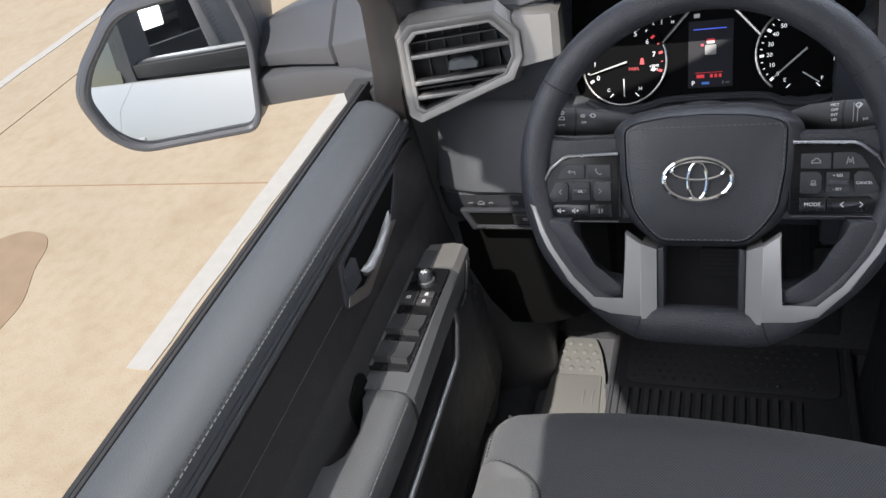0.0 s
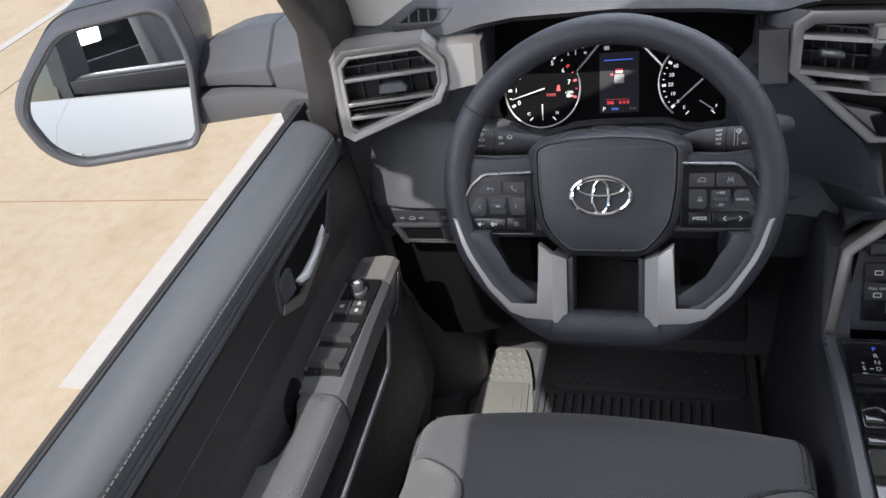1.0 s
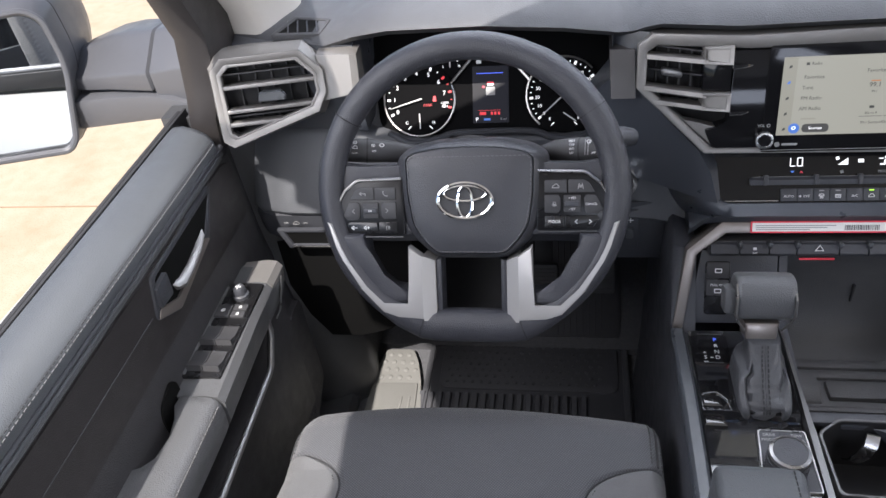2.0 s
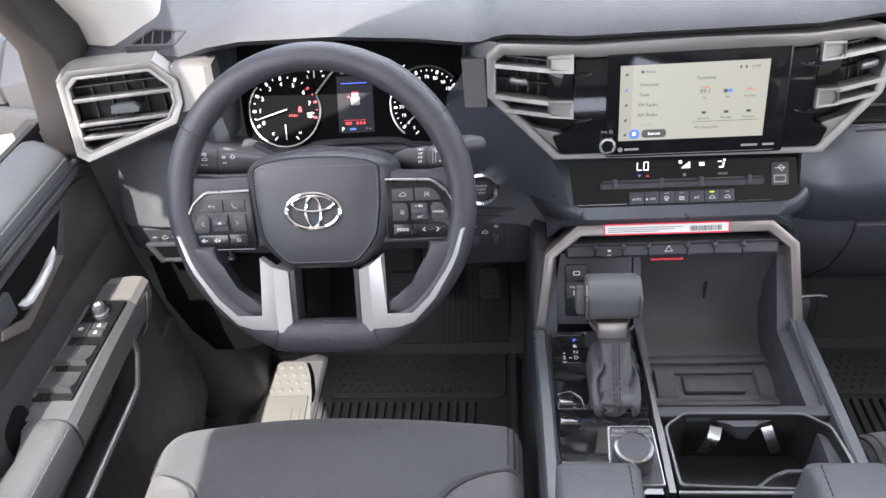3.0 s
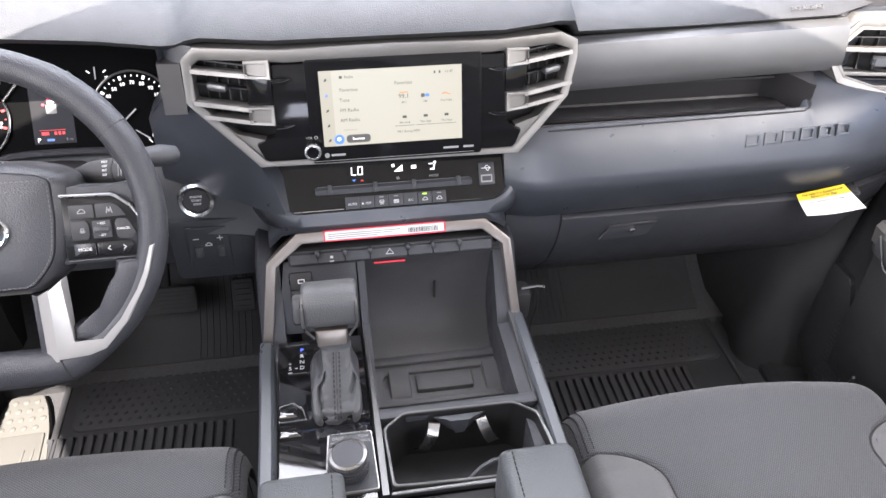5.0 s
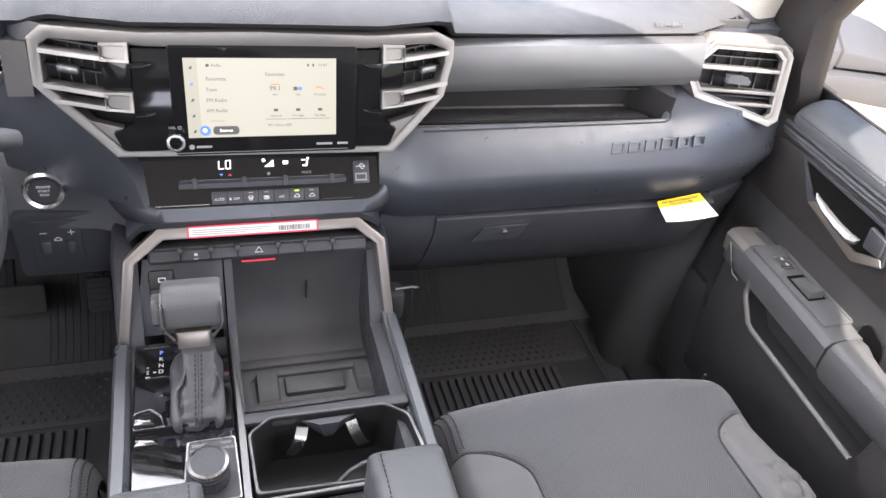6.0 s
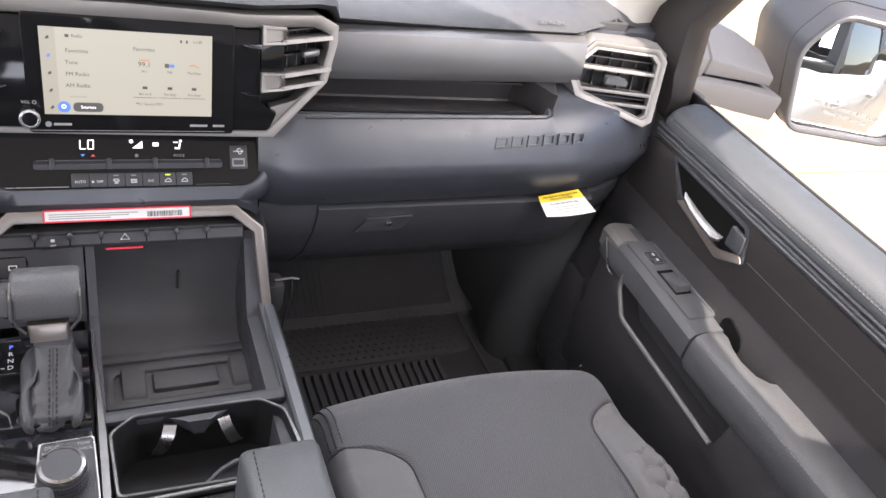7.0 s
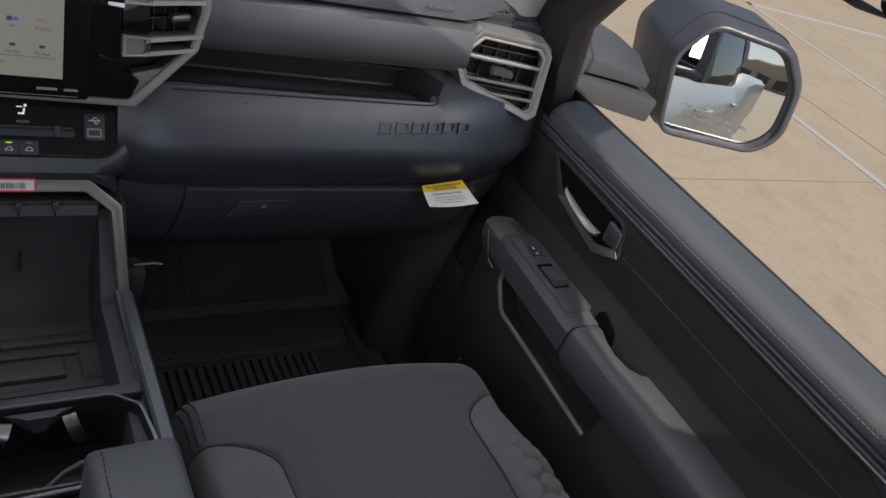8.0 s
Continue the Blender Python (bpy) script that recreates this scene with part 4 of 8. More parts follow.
def build_head_unit():
    d = thing("touchscreen_unit", (0, 0, 1.26), "black glass infotainment unit with lit radio menu", "touchscreen")
    # black glass front, wider towards its foot
    pts = [(-0.137, 0.054), (0.137, 0.054), (0.138, -0.030), (0.160, -0.040), (0.150, -0.062), (-0.154, -0.060), (-0.164, -0.038), (-0.138, -0.030)]
    part("glass_front", plate(B(), rpoly(pts, 0.004), UNIT, -0.020, 0.002, 0.0015), GLOSS, d)
    part("screen_surround", plate(B(), rpoly(rect(-0.100, -0.066, 0.108, 0.058), 0.004), UNIT, 0.001, 0.0045, 0.001), GLOSS, d)
    M = at(UNIT, 0, 0, 0.0047)
    sc = part("screen", plate(B(), rect(-0.0845, -0.0455, 0.0835, 0.0445), M, -0.001, 0.0003), SCREEN, d, "lit cream radio menu screen")
    part("sidebar", plate(B(), rect(-0.0845, -0.0455, -0.070, 0.0445), M, 0.0003, 0.0005), SCREENSIDE, sc)
    Mt = at(UNIT, 0, 0, 0.0054)
    for s, x, y, size in (("Favorites", -0.051, 0.0215, 0.0058), ("Tune", -0.0565, 0.0095, 0.0058), ("FM Radio", -0.0515, -0.0025, 0.0058), ("AM Radio", -0.0515, -0.0145, 0.0058), ("Favorites", 0.0135, 0.0265, 0.0058),
                          ("99.1", 0.0135, 0.0105, 0.0075), ("99.1", 0.0135, 0.003, 0.0036), ("740", 0.039, 0.003, 0.0036), ("The Pulse", 0.0645, 0.003, 0.0036), ("80s on 8", 0.0135, -0.0215, 0.0036), ("The High", 0.039, -0.0215, 0.0036), ("The Heat", 0.0645, -0.0215, 0.0036),
                          ("Radio", -0.050, 0.0365, 0.0046), ("99.1 Sunny-HD1", 0.018, -0.0325, 0.0042), ("11:47", 0.068, 0.0370, 0.0045)):
        text(s, at(Mt, x, y), size, SCREENINK, sc, "lettering", 0.00005)
    part("menu_row_bar", plate(B(), rpoly(rect(-0.060, -0.0272, -0.044, -0.0252), 0.0006), Mt, 0, 0.0001), SCREENSIDE, sc)
    part("search_button", lathe(B(), ((0.0060, 0), (0.0060, 0.0004)), at(M, -0.066, -0.0375, 0.0003), 24), SCREENBLUE, sc, "round blue search button")
    part("search_mark", ring(B(), [(0.0022 * math.cos(a * 0.5236), 0.0022 * math.sin(a * 0.5236)) for a in range(12)], [(0.0014 * math.cos(a * 0.5236), 0.0014 * math.sin(a * 0.5236)) for a in range(12)], at(M, -0.0663, -0.0370), 0.0006, 0.0009), GLOWWHITE, sc)
    part("sources_button", plate(B(), rpoly(rect(-0.0575, -0.0425, -0.0285, -0.0325), 0.0049, 6), M, 0.0003, 0.0006), SCREENDARK, sc, "dark pill-shaped button")
    text("Sources", at(Mt, -0.043, -0.0375), 0.0045, GLOWWHITE, sc, "lettering", 0.00005)
    part("station_tile", plate(B(), rpoly(rect(0.0085, 0.0145, 0.0185, 0.0158), 0.0005), Mt, 0, 0.0001), SCREENORANGE, sc)
    part("station_tile", plate(B(), rpoly(rect(0.034, 0.008, 0.0385, 0.0125), 0.0012), Mt, 0, 0.0001), SCREENDARK, sc)
    part("station_tile", plate(B(), rpoly(rect(0.0388, 0.0085, 0.044, 0.012), 0.0012), Mt, 0, 0.0001), SCREENBLUE, sc)
    part("station_tile", plate(B(), rpoly([(0.0595, 0.010), (0.063, 0.0115), (0.0695, 0.009), (0.0695, 0.0100), (0.063, 0.0130), (0.0595, 0.0115)], 0.0004), Mt, 0, 0.0001), SCREENORANGE, sc)
    for x in (0.0135, 0.039, 0.0645):
        part("station_tile", plate(B(), rpoly(rect(x - 0.0025, -0.0160, x + 0.0025, -0.0130), 0.0006), Mt, 0, 0.0001), SCREENINK, sc)
        part("divider", plate(B(), rect(x - 0.012, -0.0255, x + 0.012, -0.0250), Mt, 0, 0.0001), SCREENINK, sc)
    for i, m in enumerate((SCREENINK, SCREENBLUE, SCREENINK, SCREENINK, SCREENINK)):
        y = 0.034 - i * 0.0180
        part("menu_symbol", plate(B(), rpoly([(-0.079, y - 0.002), (-0.0755, y - 0.001), (-0.0755, y + 0.002), (-0.078, y + 0.001)], 0.0005), Mt, 0, 0.0001), m, sc)
    part("menu_symbol", plate(B(), rect(-0.061, 0.0350, -0.0575, 0.0380), Mt, 0, 0.0001), SCREENINK, sc)
    for x in (0.050, 0.056):
        part("status_symbol", plate(B(), rect(x, 0.0355, x + 0.002, 0.0385), Mt, 0, 0.0001), SCREENINK, sc)
    # volume knob
    Mv = at(UNIT, -0.0985, -0.0485, 0.003)
    k = part("volume_knob", lathe(B(), ((0.0100, 0), (0.0100, 0.010), (0.0088, 0.0125), (0.0072, 0.0115), (0.0070, 0.0125), (0.0, 0.0125)), Mv, 40), PIANO, d, "black knob with a bright rim")
    part("bright_rim", lathe(B(), ((0.0100, 0.0075), (0.0106, 0.0095), (0.0098, 0.0126), (0.0082, 0.0131), (0.0080, 0.0118)), Mv, 40), POLISHED, k)
    text("VOL", at(M, -0.1015, -0.0335), 0.0042, DIMINK, d)
    part("symbol", ring(B(), [(0.002 * math.cos(a * 0.5236), 0.002 * math.sin(a * 0.5236)) for a in range(12)], [(0.0014 * math.cos(a * 0.5236), 0.0014 * math.sin(a * 0.5236)) for a in range(12)], at(M, -0.0935, -0.0335), 0, 0.0003), DIMINK, d)
    # plain marks where makers' names stand
    part("maker_mark", lathe(B(), ((0.0030, 0), (0.0030, 0.0003)), at(M, -0.082, -0.0565), 20), DIMINK, d)
    for x0, x1, y in ((-0.077, -0.060, -0.0565), (0.060, 0.079, -0.0565), (0.085, 0.098, -0.0565)):
        part("maker_mark", plate(B(), rpoly(rect(x0, y - 0.0013, x1, y + 0.0013), 0.0006), M, 0, 0.0003), DIMINK, d)
    # protective film edge below the screen
    part("film_edge", box(B(), (-0.100, -0.0635, -0.0003), (0.098, -0.0631, 0.0004), 0, M), DIMINK, d)
    # slim fins from the vents' blocks on to the glass
    for s in (-1, 1):
        for y in (0.0375, -0.0165):
            fin = part("prong", loft(B(), [[UNIT @ Vector((s * x, y + a * k, h)) for a, h in ((-0.0035, 0.0), (0.0022, 0.0), (0.0016, hh), (-0.0028, hh))] for x, k, hh in ((0.1385, 1.0, 0.0075), (0.126, 0.8, 0.0065), (0.117, 0.2, 0.0030))]), PIANO, d, "gloss black fin")
            part("bright_line", tube(B(), [UNIT @ Vector((s * 0.138, y - 0.0032, 0.0062)), UNIT @ Vector((s * 0.125, y - 0.0026, 0.0058)), UNIT @ Vector((s * 0.117, y - 0.0006, 0.0032))], 0.0005, 5), RIMGREY, fin)
    return d


HEAD = build_head_unit()


def slant(bm, s):
    """The outer end of a block's face lies deeper than its inner end."""
    for v in bm.verts:
        v.co.y += 0.16 * (abs(v.co.x) - 0.143)
    return bm


def build_center_vent(s):
    """One of the pair of vents beside the screen: two silver bars with block ends, dark slats, a tab."""
    d = thing("center_air_vent", (s * 0.185, 0.03, 1.34), "silver-barred air vent beside the touchscreen", "air vent", "middle air vents")
    for y0, y1 in ((0.0365, 0.0570), (-0.0175, 0.0045)):
        o = [(s * 0.1385, y0 + 0.002), (s * 0.168, y0 - 0.001), (s * 0.168, y1 - 0.003), (s * 0.1385, y1 + 0.002)]
        i = [(s * 0.1430, y0 + 0.0045), (s * 0.1675, y0 + 0.0020), (s * 0.1675, y1 - 0.0060), (s * 0.1430, y1 - 0.0025)]
        part("block", bent(ring(B(), o, i, UNIT, -0.02, 0.0105, 0.001, drop=0.001)), SILVER, d)
        part("block_face", bent(slant(plate(B(), i, UNIT, -0.02, 0.0090), s)), SILVER, d)
    for (xa, ya), (xb, yb), w in (((0.164, 0.0385), (0.231, 0.0362), 0.0026), ((0.164, -0.0005), (0.232, -0.0015), 0.0028), ((0.164, -0.0155), (0.221, -0.0165), 0.0026)):
        bm = B()
        loft(bm, [[UNIT @ Vector((s * x, yy + dv, h)) for dv, h in ((-w, -0.016), (w, -0.016), (w, 0.004), (w * 0.7, 0.0085), (-w, 0.0095))] for x, yy in ((xa, ya), ((xa + xb) / 2, (ya + yb) / 2), (xb, yb))])
        part("bar", bent(bm), SILVER, d, "silver bar")
    # gloss block between the two silver ones
    part("dark_block", bent(plate(B(), [(s * 0.1385, 0.0065), (s * 0.168, 0.0040), (s * 0.168, 0.0350), (s * 0.1385, 0.0375)], UNIT, -0.02, 0.002, 0.001)), GLOSS, d, "gloss black block")
    for y in (0.047, 0.019, -0.008):
        part("slat", bent(box(B(), (min(s * 0.167, s * 0.229), y - 0.0010, -0.020), (max(s * 0.167, s * 0.229), y + 0.0010, -0.008), 0.0004, UNIT)), DARK, d)
    for k in range(4):
        x = s * (0.178 + k * 0.013)
        part("vane", bent(box(B(), (x - 0.0008, -0.022, -0.024), (x + 0.0008, 0.052, -0.020), 0, UNIT)), DARK, d)
    x = s * 0.2025
    part("tab", bent(box(B(), (x - 0.0115, 0.0165, -0.006), (x + 0.0115, 0.0245, 0.011), 0.003, UNIT)), GREYPANEL, d, "grey adjusting tab")
    return d


for side in (-1, 1):
    build_center_vent(side)


def build_corner_vent(s):
    """A vent at an end of the dashboard: hexagonal silver frame, three pale bars, dark slats and a tab."""
    o = Vector((-0.716 if s < 0 else 0.684, 0.042, 1.331 if s < 0 else 1.323))
    M = axes(o, (1, -s * 0.27, s * 0.045), (0, 0.28, 1))
    d = thing("corner_air_vent", o, "satin silver hexagonal air vent with horizontal bars", "air vent", "corner air vents")
    ou = [(-0.076, 0.044), (-0.060, 0.060), (0.044, 0.060), (0.071, 0.032), (0.072, 0.002), (0.058, -0.024), (-0.064, -0.060), (-0.077, -0.050)]
    inn = [(-0.067, 0.039), (-0.055, 0.050), (0.039, 0.050), (0.061, 0.027), (0.062, 0.004), (0.050, -0.016), (-0.060, -0.049), (-0.068, -0.043)]
    back = [(-0.084, 0.052), (-0.062, 0.067), (0.048, 0.068), (0.080, 0.038), (0.081, -0.001), (0.064, -0.030), (-0.062, -0.064), (-0.082, -0.053)]
    sg = (lambda pts: [(-s * x, y) for x, y in pts])
    ou, inn, back = sg(ou), sg(inn), sg(back)
    # frame with a flared side towards the dashboard
    t = B()
    rings = [[M @ Vector((*p, h)) for p in pts] for pts, h in ((back, -0.055), (back, -0.012), (ou, 0.006), (ou, 0.011))]
    loft(t, rings, True, False)
    part("flare", t, SILVER, d, "", 25)
    part("frame", ring(B(), ou, inn, M, 0.0, 0.012, 0.0015, drop=0.004), SILVER, d)
    part("lip", ring(B(), [(x * 1.02, y * 1.02) for x, y in inn], [(x * 0.94, y * 0.94) for x, y in inn], M, -0.004, 0.0085, 0.0008), SILVER, d)
    part("backing", plate(B(), inn, M, -0.034, -0.030), VOID, d, "black recess")
    e = -1 if s > 0 else 1

    def edge(y, hi):
        xs = [a[0] + (b[0] - a[0]) * (y - a[1]) / (b[1] - a[1]) for a, b in zip(inn, inn[1:] + inn[:1]) if (a[1] - y) * (b[1] - y) < 0]
        return (min(xs), max(xs))
    for y in (0.020, -0.012, -0.030):
        x0, x1 = edge(y, 0)
        part("bar", box(B(), (x0 - 0.002, y - 0.0026, -0.016), (x1 + 0.002, y + 0.0028, 0.0075), 0.0012, M), SILVER, d, "pale satin bar")
    for y in (0.036, 0.004, -0.021):
        x0, x1 = edge(y, 0)
        part("slat", box(B(), (x0, y - 0.001, -0.022), (x1, y + 0.001, -0.006), 0.0004, M), DARK, d)
    for i in range(5):
        x = -0.045 + i * 0.022
        part("vane", box(B(), (x - 0.0008, -0.030, -0.030), (x + 0.0008, 0.044, -0.022), 0, M), DARK, d)
    part("tab", loft(B(), [[M @ Vector((x, 0.0055 + y, h)) for x, y in ((-w, -0.0045), (w * 0.9, -0.0055), (w, 0.0), (w * 0.7, 0.0055), (-w * 0.9, 0.0055))] for w, h in ((0.009, -0.014), (0.0145, -0.002), (0.019, 0.016), (0.0175, 0.020))]), PAD, d, "dark adjusting tab", 25)
    return d


for side in (-1, 1):
    build_corner_vent(side)


def build_climate():
    d = thing("climate_panel", (0, 0, 1.18), "gloss black climate control panel with lit digits", "climate control")
    M = axes((0, -0.006, 1.2175), (1, 0, 0), (0, 0.048, 0.065))
    # soft surround with rounded lower corners, joined to the dashboard on both sides
    so = rpoly([(-0.172, 0.040), (0.170, 0.040), (0.170, -0.006), (0.142, -0.046), (-0.142, -0.046), (-0.172, -0.006)], [0.001, 0.001, 0.03, 0.03, 0.03, 0.03], 5)
    si = rpoly([(-0.156, 0.038), (0.155, 0.038), (0.152, -0.008), (0.134, -0.0290), (-0.132, -0.0290), (-0.150, -0.010)], [0.001, 0.001, 0.02, 0.02, 0.02, 0.02], 5)
    grow = lambda pts, k, dx=0.0: [(x * k + dx, y * k if y < 0.03 else y) for x, y in pts]
    lip = loft(B(), [[M @ Vector((x, y, h)) for x, y in pts] for pts, h in ((si, 0.0), (grow(si, 1.012), 0.0050), (grow(si, 1.035), 0.0060), (so, 0.002), (grow(so, 1.05), -0.009), (grow(so, 1.10), -0.028), (grow(so, 1.14), -0.060))], True, False)
    part("surround", lip, SOFT, d, "charcoal grained surround", 60)
    part("face", plate(B(), si, M, -0.02, 0.002), PANELGLOSS, d, "gloss black face")
    Mt = at(M, 0, 0, 0.0022)
    # lit digits as bar segments
    for x, segs in ((-0.0510, ("l", "k", "d")), (-0.0428, ("l", "k", "d", "r", "q", "t"))):
        bm = B()
        for g in segs:
            line = {"l": ((-0.0033, 0.0006), (-0.0030, 0.0052)), "k": ((-0.0036, -0.0052), (-0.0033, -0.0006)), "d": ((-0.0028, -0.0060), (0.0028, -0.0060)), "t": ((-0.0022, 0.0060), (0.0034, 0.0060)), "r": ((0.0034, 0.0006), (0.0037, 0.0052)), "q": ((0.0031, -0.0052), (0.0034, -0.0006))}[g]
            stroke(bm, line, 0.0014, at(Mt, x, 0.0208) @ Matrix.Scale(0.82, 4))
        part("lit_digit", bm, GLOWWHITE, d)
    part("lit_symbol", plate(B(), [(0.0005, 0.0165), (0.0120, 0.0165), (0.0120, 0.0250)], Mt, 0, 0.0003), GLOWWHITE, d)
    glyph("fan", at(Mt, 0.0, 0.0245), 0.0026, GLOWWHITE, d, 0.3, "lit_symbol")
    glyph("rear", at(Mt, 0.0265, 0.0210), 0.0034, GLOWWHITE, d, 0.25, "lit_symbol")
    bm = stroke(stroke(B(), ((0.0485, 0.0165), (0.0525, 0.0165), (0.0535, 0.0215)), 0.0018, Mt), ((0.0470, 0.0235), (0.0510, 0.0235)), 0.0012, Mt)
    lathe(bm, ((0.0016, 0), (0.0016, 0.0003)), at(Mt, 0.0545, 0.0250), 10)
    part("lit_symbol", bm, GLOWWHITE, d)
    text("MODE", at(Mt, 0.052, 0.0078), 0.0044, DIMINK, d)
    part("cool_arrow", plate(B(), [(-0.054, 0.0100), (-0.049, 0.0100), (-0.0515, 0.0072)], Mt, 0, 0.0003), SCREENBLUE, d)
    part("warm_arrow", plate(B(), [(-0.0435, 0.0072), (-0.0385, 0.0072), (-0.041, 0.0100)], Mt, 0, 0.0003), REDINK, d)
    glyph("fan", at(Mt, 0.005, 0.0080), 0.0028, DIMINK, d, 0.22, "fan_symbol")
    # rocker bar
    bar = part("rocker_bar", loft(B(), [[M @ Vector((x, y * k - 0.0022, h)) for y, h in ((-0.0050, 0.0), (0.0050, 0.0), (0.0050, 0.0058), (0.0010, 0.0082), (-0.0050, 0.0066))] for x, k in ((-0.1015, 0.75), (-0.099, 1.0), (0.0985, 1.0), (0.101, 0.75))]), HARD, d, "dark grey rocker bar", 20)
    part("bar_edge", box(B(), (-0.099, 0.0024, 0.0052), (0.0985, 0.0032, 0.0062), 0, M), GREYPANEL, bar)
    for x in (-0.083, -0.025, 0.0245, 0.083):
        part("peg", box(B(), (x - 0.0028, -0.0076, 0.003), (x + 0.0028, 0.0052, 0.0095), 0.001, M), HARD, bar)
    part("bright_line", box(B(), (-0.130, -0.0272, 0.001), (-0.0675, -0.0262, 0.0032), 0, M), SATIN, d)
    part("bright_line", box(B(), (0.070, -0.0272, 0.001), (0.110, -0.0267, 0.0030), 0, M), RIMGREY, d)
    # row of push buttons
    for i, s in enumerate(("AUTO", "OFF", "defrost", "rear", "A/C", "car", "car")):
        x = -0.0558 + i * 0.0187
        b = part("button", box(B(), (x - 0.0091, -0.0276, 0.0), (x + 0.0091, -0.0118, 0.0055), 0.0008, M), HARD, d, "small black button")
        Mb = at(M, x, -0.0215, 0.0057)
        if s.isupper():
            text(s, at(Mb, 0.0015 if s == "OFF" else 0, 0), 0.0042, WHITEINK, b)
            if s == "OFF":
                glyph("fan", at(Mb, -0.0058, 0), 0.0017, WHITEINK, b, 0.3)
        else:
            glyph(s, Mb, 0.0036, WHITEINK, b, 0.2)
        if i in (2, 3, 5, 6):
            part("indicator", box(B(), (-0.0028, 0.0062, 0), (0.0028, 0.0074, 0.0004), 0, Mb), GLOWGREEN if i == 5 else DIMINK, b)
    # usb socket
    u = part("usb_socket", plate(B(), rpoly(rect(0.111, -0.0095, 0.132, 0.020), 0.002), M, 0.0, 0.0045, 0.001), HARD, d, "grey socket cover with charging symbol")
    part("slot", ring(B(), rect(0.1135, -0.006, 0.1285, 0.004), rect(0.115, -0.004, 0.127, 0.002), M, 0.003, 0.0052), DIMINK, u)
    glyph("usb", at(M, 0.1212, 0.0125, 0.0046), 0.0062, WHITEINK, u, 0.16)
    return d


build_climate()


